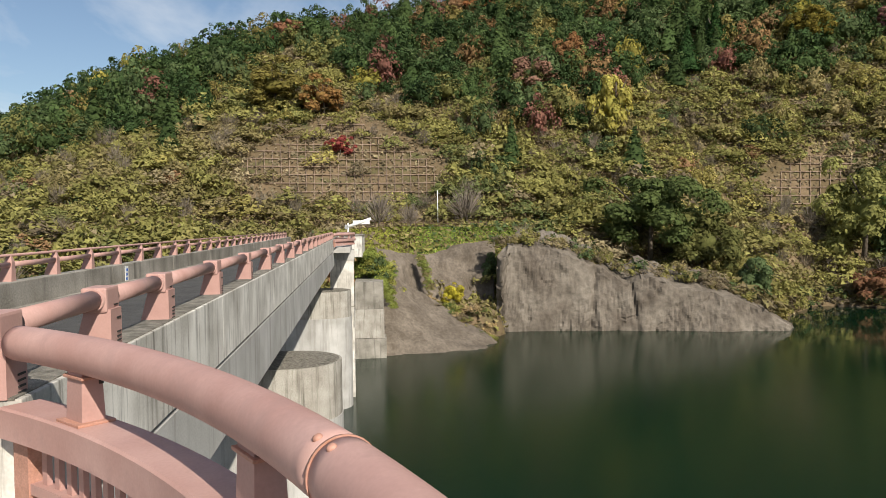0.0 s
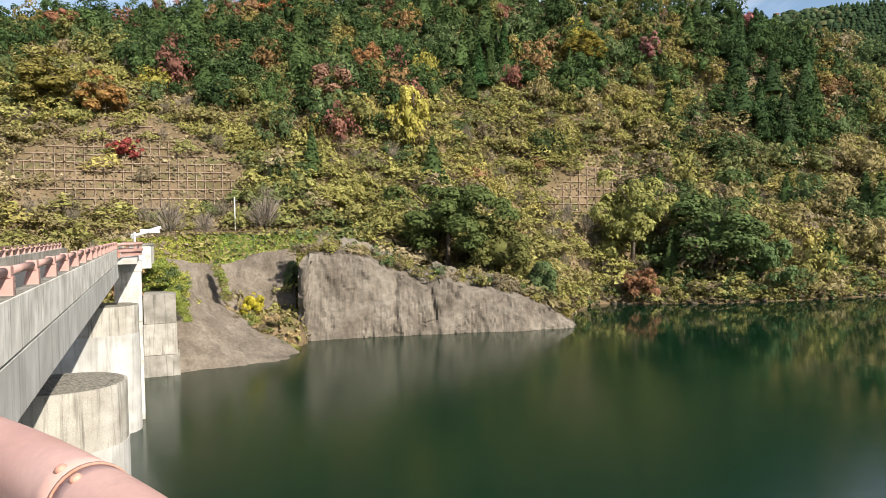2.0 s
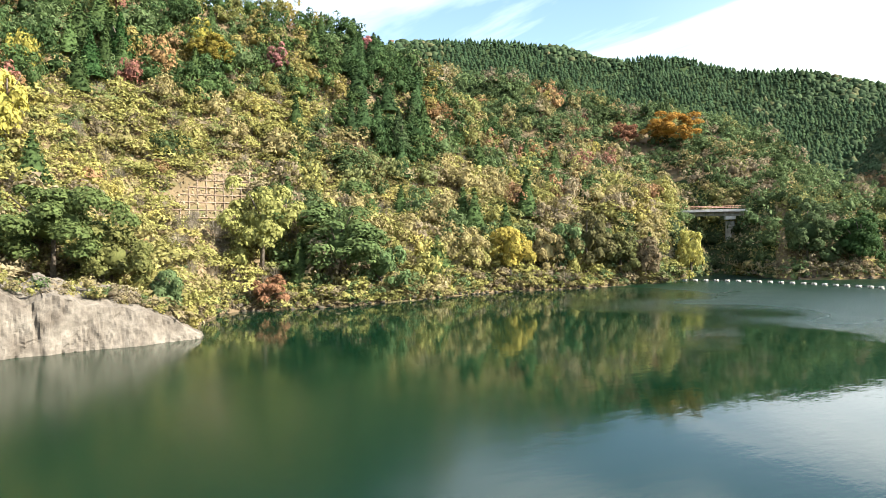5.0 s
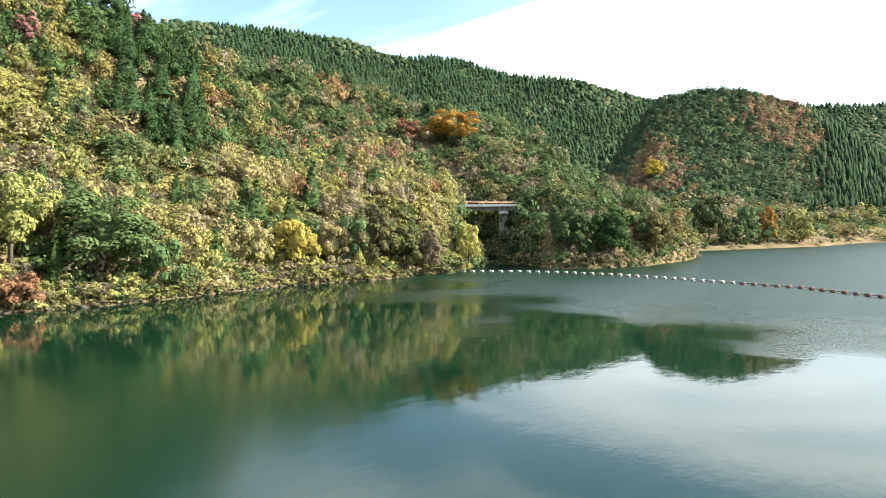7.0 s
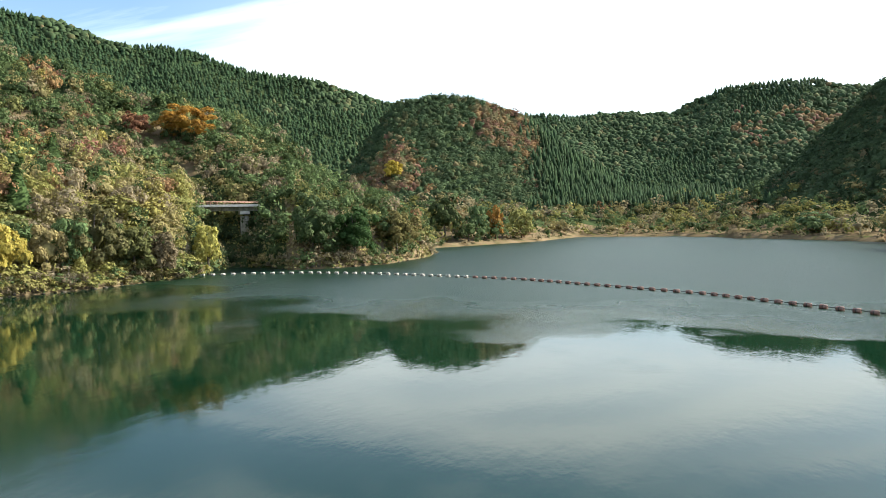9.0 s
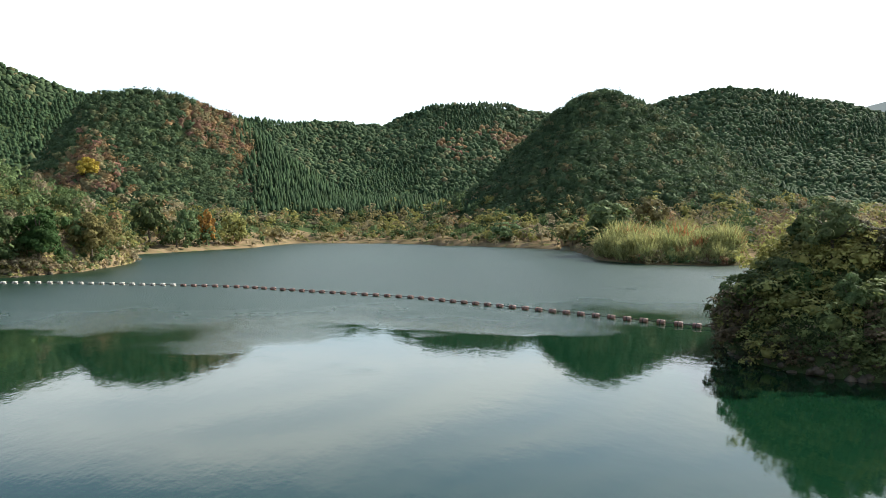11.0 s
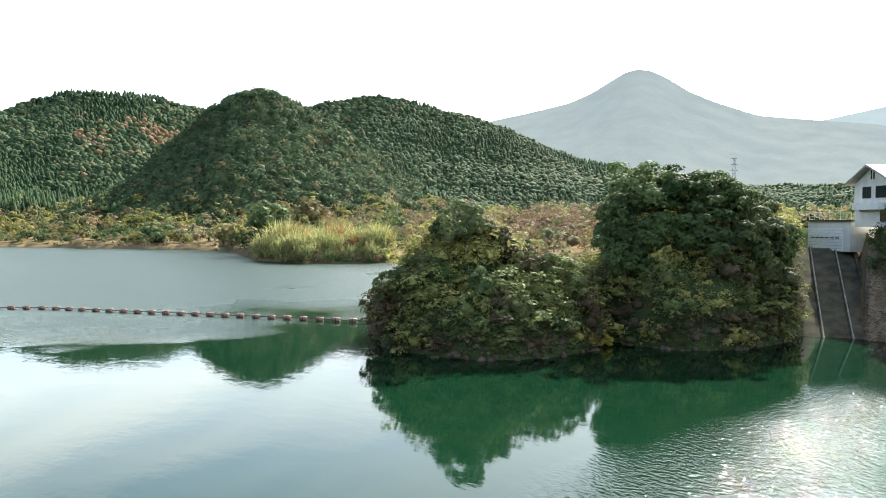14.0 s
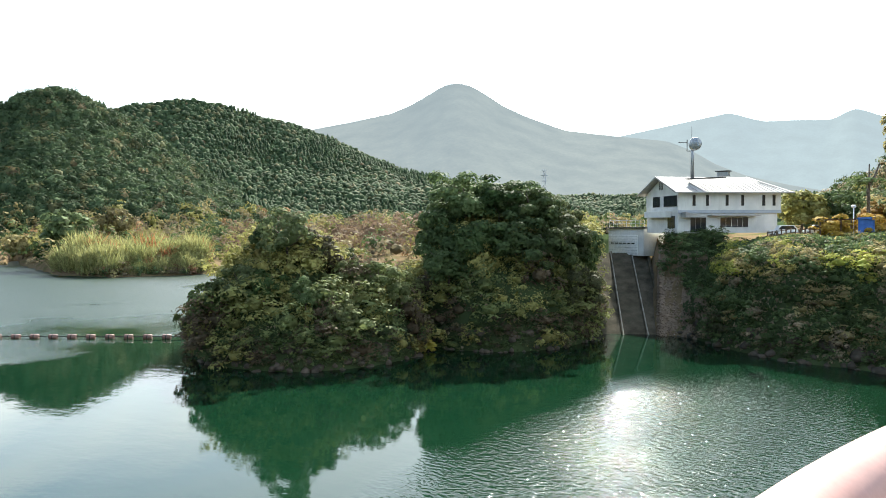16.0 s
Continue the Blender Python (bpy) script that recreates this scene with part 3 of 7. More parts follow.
def water_material():
    m = bpy.data.materials.new("green_lake_water")
    m.use_nodes = True
    n, l = m.node_tree.nodes, m.node_tree.links
    b = n["Principled BSDF"]
    tc = n.new("ShaderNodeTexCoord")
    broad = n.new("ShaderNodeTexNoise")
    broad.inputs["Scale"].default_value, broad.inputs["Detail"].default_value = 0.012, 3
    l.new(tc.outputs["Object"], broad.inputs["Vector"])
    cr = n.new("ShaderNodeValToRGB")
    cr.color_ramp.elements[0].position, cr.color_ramp.elements[1].position = 0.35, 0.7
    cr.color_ramp.elements[0].color, cr.color_ramp.elements[1].color = (0.0028, 0.0152, 0.0066, 1), (0.0042, 0.0202, 0.0092, 1)
    l.new(broad.outputs["Fac"], cr.inputs[0])
    l.new(cr.outputs[0], b.inputs["Base Color"])
    b.inputs["Roughness"].default_value, b.inputs["IOR"].default_value = 0.03, 1.333
    # the wind ruffles the open water to the east and a strip below the office more than the sheltered rest
    def zone(cx, cy, rx, ry, lo, hi):
        v = n.new("ShaderNodeMapping")
        v.vector_type = "POINT"
        v.inputs["Location"].default_value = (-cx / rx, -cy / ry, 0)
        v.inputs["Scale"].default_value = (1 / rx, 1 / ry, 0)
        l.new(tc.outputs["Object"], v.inputs["Vector"])
        ln = n.new("ShaderNodeVectorMath")
        ln.operation = "LENGTH"
        l.new(v.outputs[0], ln.inputs[0])
        ad = n.new("ShaderNodeMath")
        ad.operation = "MULTIPLY_ADD"
        ad.inputs[1].default_value = 0.5
        l.new(patch.outputs["Fac"], ad.inputs[0])
        l.new(ln.outputs["Value"], ad.inputs[2])
        r = n.new("ShaderNodeMapRange")
        r.inputs["From Min"].default_value, r.inputs["From Max"].default_value = hi + 0.25, lo + 0.25
        r.inputs["To Min"].default_value, r.inputs["To Max"].default_value = 0.0, 1.0
        l.new(ad.outputs[0], r.inputs["Value"])
        return r.outputs[0]

    patch = n.new("ShaderNodeTexNoise")
    patch.inputs["Scale"].default_value, patch.inputs["Detail"].default_value = 0.035, 3
    l.new(tc.outputs["Object"], patch.inputs["Vector"])
    open_water = zone(300, -20, 205, 175, 0.88, 1.08)
    strip = zone(17, -50, 12, 36, 0.45, 1.1)
    pr = n.new("ShaderNodeMapRange")
    pr.inputs["To Min"].default_value, pr.inputs["To Max"].default_value = 0.018, 1.0
    l.new(open_water, pr.inputs["Value"])
    rr = n.new("ShaderNodeMapRange")
    rr.inputs["To Min"].default_value, rr.inputs["To Max"].default_value = 0.03, 0.34
    lee = n.new("ShaderNodeMath")
    lee.operation = "MULTIPLY"
    lee.inputs[1].default_value = 0.5
    l.new(zone(0, 58, 48, 58, 0.7, 1.2), lee.inputs[0])
    rough = n.new("ShaderNodeMath")
    rough.operation = "MAXIMUM"
    l.new(open_water, rough.inputs[0])
    l.new(lee.outputs[0], rough.inputs[1])
    l.new(rough.outputs[0], rr.inputs["Value"])
    l.new(rr.outputs[0], b.inputs["Roughness"])
    mp = n.new("ShaderNodeMapping")
    mp.inputs["Rotation"].default_value = (0, 0, radians(35))
    mp.inputs["Scale"].default_value = (1.0, 1.9, 1.0)
    l.new(tc.outputs["Object"], mp.inputs["Vector"])
    waves = []
    for s, d in ((0.35, 3), (1.6, 3)):
        w = n.new("ShaderNodeTexNoise")
        w.inputs["Scale"].default_value, w.inputs["Detail"].default_value = s, d
        l.new(mp.outputs[0], w.inputs["Vector"])
        waves.append(w)
    mul = n.new("ShaderNodeMath")
    mul.operation = "MULTIPLY"
    l.new(waves[1].outputs["Fac"], mul.inputs[0])
    l.new(pr.outputs[0], mul.inputs[1])
    b1 = n.new("ShaderNodeBump")
    b1.inputs["Strength"].default_value, b1.inputs["Distance"].default_value = 0.3, 0.032
    l.new(waves[0].outputs["Fac"], b1.inputs["Height"])
    b2 = n.new("ShaderNodeBump")
    b2.inputs["Strength"].default_value, b2.inputs["Distance"].default_value = 0.8, 0.2
    l.new(mul.outputs[0], b2.inputs["Height"])
    l.new(b1.outputs[0], b2.inputs["Normal"])
    chop = n.new("ShaderNodeTexNoise")
    chop.inputs["Scale"].default_value, chop.inputs["Detail"].default_value = 1.7, 2
    l.new(mp.outputs[0], chop.inputs["Vector"])
    cm = n.new("ShaderNodeMath")
    cm.operation = "MULTIPLY"
    l.new(chop.outputs["Fac"], cm.inputs[0])
    l.new(strip, cm.inputs[1])
    b3 = n.new("ShaderNodeBump")
    b3.inputs["Strength"].default_value, b3.inputs["Distance"].default_value = 0.9, 0.17
    l.new(cm.outputs[0], b3.inputs["Height"])
    l.new(b2.outputs[0], b3.inputs["Normal"])
    l.new(b3.outputs[0], b.inputs["Normal"])
    return m


WATER = water_material()
bm_w = bmesh.new()
bmesh.ops.create_circle(bm_w, cap_ends=True, segments=96, radius=640)
tagged(part("water", bm_w, WATER, None), "calm dark green lake water with faint ripples", "water", kind="structure")


# ---- trees ----
ICO = bmesh.new()
bmesh.ops.create_icosphere(ICO, subdivisions=1, radius=1.0)
ICO_V = np.array([v.co[:] for v in ICO.verts])
ICO_T = np.array([[v.index for v in f.verts] for f in ICO.faces])
ICO.free()

DARK, GREEN, FRESH, OLIVE = (0.055, 0.078, 0.03), (0.085, 0.118, 0.048), (0.215, 0.202, 0.066), (0.212, 0.178, 0.08)
YELLOW, ORANGE, RED, BROWN, STRAW = (0.3, 0.26, 0.085), (0.24, 0.145, 0.075), (0.19, 0.1, 0.075), (0.185, 0.15, 0.095), (0.26, 0.215, 0.125)


def cards(rng, centres, normals, size, spread=0.5):
    """One small leaf clump at each centre, turned about its normal."""
    n = len(centres)
    nn = normals + rng.normal(0, spread, (n, 3))
    nn /= np.linalg.norm(nn, axis=1)[:, None]
    a = np.cross(nn, rng.normal(0, 1, (n, 3)))
    a /= np.linalg.norm(a, axis=1)[:, None] + 1e-9
    b = np.cross(nn, a)
    s = size * rng.uniform(0.6, 1.4, (n, 1))
    q = rng.uniform(0.5, 1.1, (n, 3))
    v = np.stack([centres + a * s * q[:, :1] * 1.2, centres + (b - a * 0.7) * s * q[:, 1:2], centres - (b + a * 0.7) * s * q[:, 2:]], 1).reshape(-1, 3)
    return v, np.arange(n * 3).reshape(-1, 3)


def broad_crown(seed, leaves, size=0.085, lobes=11, flat=0.8):
    """A crown of unit radius on z 0 to about 1.7: billows of leaf clumps over an uneven rounded form, with a dim inside."""
    rng = np.random.default_rng(seed)
    vs, ts = [], []
    k = np.arange(lobes)
    h = 1 - 1.75 * (k + 0.5) / lobes
    a = k * 2.399963 + rng.normal(0, 0.35, lobes)
    s = np.sqrt(1 - np.clip(h, -1, 1) ** 2)
    swell = 1 + 0.16 * np.sin(a * 2 + seed) + 0.1 * rng.normal(0, 1, lobes)
    reach = (0.6 + 0.13 * rng.normal(0, 1, lobes)) * swell
    cs = np.stack([np.cos(a) * s * reach, np.sin(a) * s * reach, (0.82 + h * reach * 1.05) * flat / 0.8], 1)
    rs = rng.uniform(0.75, 1.25, lobes) * 1.15 / math.sqrt(lobes)
    v = ICO_V * 0.4 * rng.uniform(0.75, 1.15, (len(ICO_V), 1)) * [1, 1, flat] + [0, 0, 0.85 * flat / 0.8]
    vs.append(v), ts.append(ICO_T)
    which = rng.choice(lobes, leaves, p=rs ** 2 / (rs ** 2).sum())
    d = rng.normal(0, 1, (leaves, 3))
    d += 0.7 * (cs[which] - [0, 0, 0.6])
    d[:, 2] = np.where(d[:, 2] < -0.65, -d[:, 2], d[:, 2])
    d /= np.linalg.norm(d, axis=1)[:, None]
    p = cs[which] + d * (rs[which] * rng.uniform(0.7, 1.2, leaves))[:, None] * [1, 1, flat]
    v, t = cards(rng, p, d + [0, 0, 0.2], size, 0.24)
    vs.append(v), ts.append(t + len(ICO_V))
    return np.concatenate(vs), np.concatenate(ts)


def far_dome(seed):
    """A lumpy round crown as it is seen from a kilometre away, open below."""
    rng = np.random.default_rng(seed)
    return ICO_V * rng.uniform(0.68, 1.25, (len(ICO_V), 1)) * [1, 1, 1.1] + [0, 0, 0.6], ICO_T[(ICO_V[ICO_T][:, :, 2].mean(axis=1) > -0.5)]


def mid_dome(seed):
    """A rounded crown half a kilometre away: a lumpy form with loose leaf clumps over it."""
    rng = np.random.default_rng(seed)
    v, t = far_dome(seed)
    d = rng.normal(0, 1, (30, 3))
    d[:, 2] = np.abs(d[:, 2]) * 0.9
    d /= np.linalg.norm(d, axis=1)[:, None]
    cv, ct = cards(rng, d * rng.uniform(0.85, 1.2, (30, 1)) * [1, 1, 1.1] + [0, 0, 0.6], d, 0.24, 0.4)
    return np.concatenate([v * [0.85, 0.85, 0.85], cv]), np.concatenate([t, ct + len(v)])


def far_cone(seed):
    """A narrow cedar as it is seen from far away: two ragged skirts."""
    rng = np.random.default_rng(seed)
    vs, ts = [], []
    for i, (r, z0, z1) in enumerate(((1.0, 0.3, 3.4), (0.66, 2.2, 5.0))):
        k = 6
        ring = [[math.cos(a) * r * f, math.sin(a) * r * f, z0 + g] for a, f, g in zip(np.arange(k) * math.tau / k, rng.uniform(0.7, 1.25, k), rng.uniform(-0.3, 0.4, k))]
        vs.append(np.array(ring + [[0, 0, z1]]))
        ts.append(np.array([[j, (j + 1) % k, k] for j in range(k)]) + i * (k + 1))
    return np.concatenate(vs), np.concatenate(ts)


def thicket_crown(seed, leaves, size=0.12):
    """A spreading tangle of unit radius: leaves over a lumpy, sagging mound that runs out on the ground."""
    rng = np.random.default_rng(seed)
    k = 7
    la, lr = rng.uniform(0, math.tau, k), rng.uniform(0.1, 0.8, k)
    lx, ly, lh, lw = np.cos(la) * lr, np.sin(la) * lr, rng.uniform(0.35, 1.15, k), rng.uniform(0.22, 0.42, k)

    def top(x, y):
        g = np.max(lh * np.exp(-((x[:, None] - lx) ** 2 + (y[:, None] - ly) ** 2) / (2 * lw ** 2)), axis=1)
        return np.maximum(g, 0.3 * (1 - x ** 2 - y ** 2))
    a, r = rng.uniform(0, math.tau, leaves), np.sqrt(rng.uniform(0, 1, leaves)) * 1.12
    x, y = np.cos(a) * r, np.sin(a) * r
    z, e = top(x, y), 0.06
    nrm = np.stack([-(top(x + e, y) - z) / e, -(top(x, y + e) - z) / e, np.ones(leaves)], 1)
    nrm /= np.linalg.norm(nrm, axis=1)[:, None]
    p = np.stack([x, y, z + 0.35], 1) + nrm * rng.normal(0, 0.09, (leaves, 1))
    return cards(rng, p, nrm, size, 0.28)


def cone_crown(seed, leaves, size=0.09):
    """A pointed cedar of unit radius and height about 5, in drooping tiers."""
    rng = np.random.default_rng(seed)
    k = 7
    vs = [np.array([[math.cos(a) * 0.72, math.sin(a) * 0.72, 0.5] for a in np.arange(k) * math.tau / k] + [[0, 0, 4.6]])]
    ts = [np.array([[i, (i + 1) % k, k] for i in range(k)])]
    h = rng.uniform(0, 1, leaves) ** 1.4
    a = rng.uniform(0, math.tau, leaves)
    r = (1 - h) * 0.95 * (0.72 + 0.28 * np.abs(np.sin(h * 26 + a))) + 0.03
    p = np.stack([np.cos(a) * r, np.sin(a) * r, 0.4 + h * 4.5], 1)
    nrm = np.stack([np.cos(a), np.sin(a), np.full(leaves, 0.5)], 1)
    v, t = cards(rng, p, nrm, size * 1.6, 0.5)
    vs.append(v), ts.append(t + k + 1)
    return np.concatenate(vs), np.concatenate(ts)


def bare_crown(seed, twigs=200):
    """A leafless grey crown: a spray of thin twigs."""
    rng = np.random.default_rng(seed)
    a, h = rng.uniform(0, math.tau, twigs), rng.uniform(0, 1, twigs)
    r = rng.uniform(0.2, 1.0, twigs) * np.sqrt(1 - (h - 0.4) ** 2)
    tip = np.stack([np.cos(a) * r, np.sin(a) * r, 0.5 + h * 1.2], 1)
    root = tip * [0.45, 0.45, 0.6]
    side = np.cross(tip - root, rng.normal(0, 1, (twigs, 3)))
    side *= 0.012 / (np.linalg.norm(side, axis=1)[:, None] + 1e-9)
    v = np.stack([root - side, root + side, tip], 1).reshape(-1, 3)
    return v, np.arange(twigs * 3).reshape(-1, 3)


def tuft_crown(seed, blades=110):
    """A clump of bamboo or tall grass: upright arching blades of unit height."""
    rng = np.random.default_rng(seed)
    a, r = rng.uniform(0, math.tau, blades), np.sqrt(rng.uniform(0, 1, blades)) * 0.35
    foot = np.stack([np.cos(a) * r, np.sin(a) * r, rng.uniform(0, 0.75, blades) ** 0.8], 1)
    lean = rng.normal(0, 0.16, (blades, 3))
    tip = foot + lean + np.stack([np.cos(a) * 0.1, np.sin(a) * 0.1, rng.uniform(0.25, 0.45, blades)], 1)
    side = rng.normal(0, 1, (blades, 3)) * [1, 1, 0.1]
    side *= 0.028 / (np.linalg.norm(side, axis=1)[:, None] + 1e-9)
    v = np.stack([foot - side, foot + side, tip], 1).reshape(-1, 3)
    return v, np.arange(blades * 3).reshape(-1, 3)


def woods(name, label, plants, material, category="forest", seed=3):
    """Many plants joined: each a template, place, radius, height factor and tint."""
    rng = np.random.default_rng(seed)
    vs, ts, cs, off = [], [], [], 0
    for (tv, tt), (x, y, z), r, hf, tint in plants:
        a = rng.uniform(0, math.tau)
        c, s = math.cos(a), math.sin(a)
        u, w = rng.uniform(0.75, 1.3, 2)
        v = np.stack([(tv[:, 0] * u * c - tv[:, 1] * w * s) * r + x, (tv[:, 0] * u * s + tv[:, 1] * w * c) * r + y, tv[:, 2] * r * hf + z], 1)
        vs.append(v), ts.append(tt + off)
        off += len(v)
        cs.append(np.broadcast_to(np.array(tint) * rng.uniform(0.8, 1.2), (len(v), 3)))
    me = mesh_arrays(name, np.concatenate(vs), np.concatenate(ts), material, np.concatenate(cs))
    return tagged(new(name, me), label, category, kind="stuff")


BROAD = [broad_crown(10 + k, 520, 0.082, 14) for k in range(8)]
BROAD_MID = [broad_crown(20 + k, 300, 0.095, 10) for k in range(6)]
SHRUB = [broad_crown(50 + k, 210, 0.115, 6, 0.85) for k in range(7)]
THICKET = [thicket_crown(40 + k, 260, 0.12) for k in range(9)]
SHRUB_FAR = [broad_crown(60 + k, 100, 0.16, 5, 0.8) for k in range(5)]
BANK = [broad_crown(65 + k, 420, 0.08, 9, 0.85) for k in range(6)]
CONE = [cone_crown(70 + k, 420, 0.075) for k in range(4)]
DOME_FAR = [far_dome(30 + k) for k in range(8)]
DOME_MID = [mid_dome(30 + k) for k in range(8)]
CONE_FAR = [far_cone(80 + k) for k in range(6)]
BARE = [bare_crown(90 + k) for k in range(3)]
TUFT = [tuft_crown(95 + k) for k in range(4)]


def scatter(rng, az0, az1, d0, d1, spacing, tries=2.4):
    """Random places in a sector, about that far apart and not in heaps."""
    area = math.radians(az1 - az0) * (d1 ** 2 - d0 ** 2) / 2
    n = int(area / spacing ** 2 * tries)
    az = rng.uniform(az0, az1, n)
    d = np.sqrt(rng.uniform(d0 ** 2, d1 ** 2, n))
    x, y = np.sin(np.radians(az)) * d, np.cos(np.radians(az)) * d
    z = land(x, y)
    taken, keep = {}, []
    for k in range(n):
        if z[k] < 0.2:
            continue
        cell = (int(x[k] // spacing), int(y[k] // spacing))
        near = [q for i in (-1, 0, 1) for j in (-1, 0, 1) for q in taken.get((cell[0] + i, cell[1] + j), ())]
        if all((x[k] - x[q]) ** 2 + (y[k] - y[q]) ** 2 + (z[k] - z[q]) ** 2 > (spacing * 0.8) ** 2 for q in near):
            taken.setdefault(cell, []).append(k)
            keep.append(k)
    return az[keep], d[keep], x[keep], y[keep], z[keep]


def pick(rng, table):
    """One of the entries, by their weights."""
    w = np.maximum([t[0] for t in table], 0.0)
    return table[rng.choice(len(table), p=w / w.sum())][1]


def ramp_tint(tone):
    """From dry brown through olive and yellow-green to deep green, with small chance shifts."""
    steps = (BROWN, OLIVE, OLIVE, FRESH, FRESH, FRESH, (0.11, 0.13, 0.048))
    t = min(max((tone + 1.3) / 2.6, 0.0), 0.999) * (len(steps) - 1)
    a, b, f = np.array(steps[int(t)]), np.array(steps[int(t) + 1]), t - int(t)
    return a + (b - a) * f


def framed_slope(az, z):
    """Where the concrete lattices hold the hillside."""
    return (17.3 < z < 36 and abs(az + 7.6) < 8.2 - 0.6 * max(0.0, z - 26) - 0.5 * max(0.0, 21 - z)) or (23.4 < az < 29.6 and 16.8 < z < 27)


# bearing and elevation, in degrees, of the line above which tall evergreens close over the slope
EVERGREEN_EDGE = np.array([(-40, 2.5), (-31, 3.3), (-26, 4.8), (-19, 6.4), (-16, 9.7), (-13.8, 12.6), (-8, 11.6), (-6, 9.1), (-2.7, 8.7), (3.4, 6.5), (9.5, 6.3), (12, 7.0), (15, 8.6), (20, 9.6), (25.5, 9.0),
                           (28, 10.2), (31.5, 9.9), (35.5, 8.0), (38, 5.5), (40, 4.2), (42, 3.2), (44, 5.5), (50, 6.0), (60, 4.0)])


def build_near_woods():
    rng = np.random.default_rng(5)
    big, low = [], []

    def over_edge(az, d, x, y, z):
        return math.degrees(math.atan2(z - EYE, d)) - np.interp(az, EVERGREEN_EDGE[:, 0], EVERGREEN_EDGE[:, 1]) + 0.7 * float(waviness(x, y, 9.0))
    for az, d, x, y, z in zip(*scatter(rng, -40, 61, 108, 238, 4.1)):
        e = over_edge(az, d, x, y, z)
        if z < (17.5 if az < 24 else 2.0) or az > 23 and d < 136 or 23 < az < 29.8 and z < 28 or framed_slope(az, z) or e < 0 and rng.uniform() > np.interp(az, (-5, 5, 22, 28), (0.16, 0.28, 0.4, 0.8)) or -16 < az < 1 and z < 38 and e < 0.3:
            continue
        warm = 2.2 if az > 17 or e < 1.2 else 1.0
        tint = pick(rng, [(4.5, (0.04, 0.068, 0.024)), (3.4, (0.058, 0.09, 0.03)), (1.6, GREEN), (1.1 * warm, (0.15, 0.15, 0.05)), (0.5 * warm, (0.2, 0.165, 0.055)), (0.5, (0.21, 0.13, 0.06)), (0.4, (0.2, 0.095, 0.07)), (0.2 * warm, (0.27, 0.24, 0.055))])
        if 36.3 < az < 42.4 and 0 < e:
            tint = pick(rng, [(3, (0.036, 0.064, 0.022)), (1, (0.055, 0.085, 0.028))])
        if e < 0:
            green = float(waviness(x, y, 8.0)) + 0.4 * rng.normal()
            tint = pick(rng, [(2, GREEN), (1.5, DARK), (1, FRESH), (0.5, (0.13, 0.14, 0.055))] if green > 0.1 else [(2, OLIVE), (1.2, FRESH), (1.3, BROWN), (0.4, YELLOW), (0.2, ORANGE)])
        ravine, strip = 36.3 < az < 42.4 and e > 0, 14.8 < az < 20.5 and e > 0.3
        if rng.uniform() < (0.4 if ravine else 0.45 if strip else 0.05):
            big.append((CONE[rng.integers(4)], (x, y, z - 0.8), rng.uniform(2.8, 3.8), rng.uniform(0.5, 0.68), (0.034, 0.06, 0.022) if ravine else (0.055, 0.085, 0.028)))
        else:
            big.append((BROAD[rng.integers(8)], (x, y, z - 0.9), rng.uniform(2.7, 4.3) * (0.72 if e < 0 and az < 23 else 1.08), rng.uniform(0.95, 1.4), tint))
    for az, d, x, y, z in zip(*scatter(rng, -38, 62, 84, 222, 2.4)):
        e = over_edge(az, d, x, y, z)
        if z < 0.4 or e > 0.5 or 4.5 < az < 24.5 and d < 106 or abs(az) < 6 and d < 98 or az > 61 and d > 200:
            continue
        bench = 12.9 < z < 14.6 and az < 8 and d > 104
        if bench or framed_slope(az, z) and rng.uniform() > (0.1 if az < 10 else 0.06) or -10 < az < 5.5 and d < 108.5 and z > 6:
            continue
        tone = 0.32 + 0.75 * waviness(x, y, 11.0) + 0.4 * waviness(x, y, 29.0) + 0.4 * rng.normal()
        tint = ramp_tint(tone)
        if rng.uniform() < 0.1:
            tint = pick(rng, [(0.5, YELLOW), (0.4, STRAW), (0.25, ORANGE), (0.6, BROWN)])
        if rng.uniform() < 0.14:
            low.append((BARE[rng.integers(3)], (x, y, z - 0.2), rng.uniform(1.2, 2.2), 1.3, (0.2, 0.17, 0.13)))
        else:
            # thickets shrunk here so the lattice behind shows from the camera
            view_trim = 0.45 if 23.5 < az < 29.5 and 13 < z < 17.5 else 1.0
            low.append((THICKET[rng.integers(9)], (x, y, z - 0.6), view_trim * rng.uniform(1.7, 3.1) * (1.3 if rng.uniform() < 0.12 else 1.0), rng.uniform(0.6, 1.1), tint))
    woods("hillside_trees", "dense mixed evergreen and autumn-coloured trees on a steep hillside", big, LEAVES)
    woods("hillside_shrubs", "tangle of yellow-green vines, bushes and dry shrubs on a slope", low, LEAVES, "shrubs")


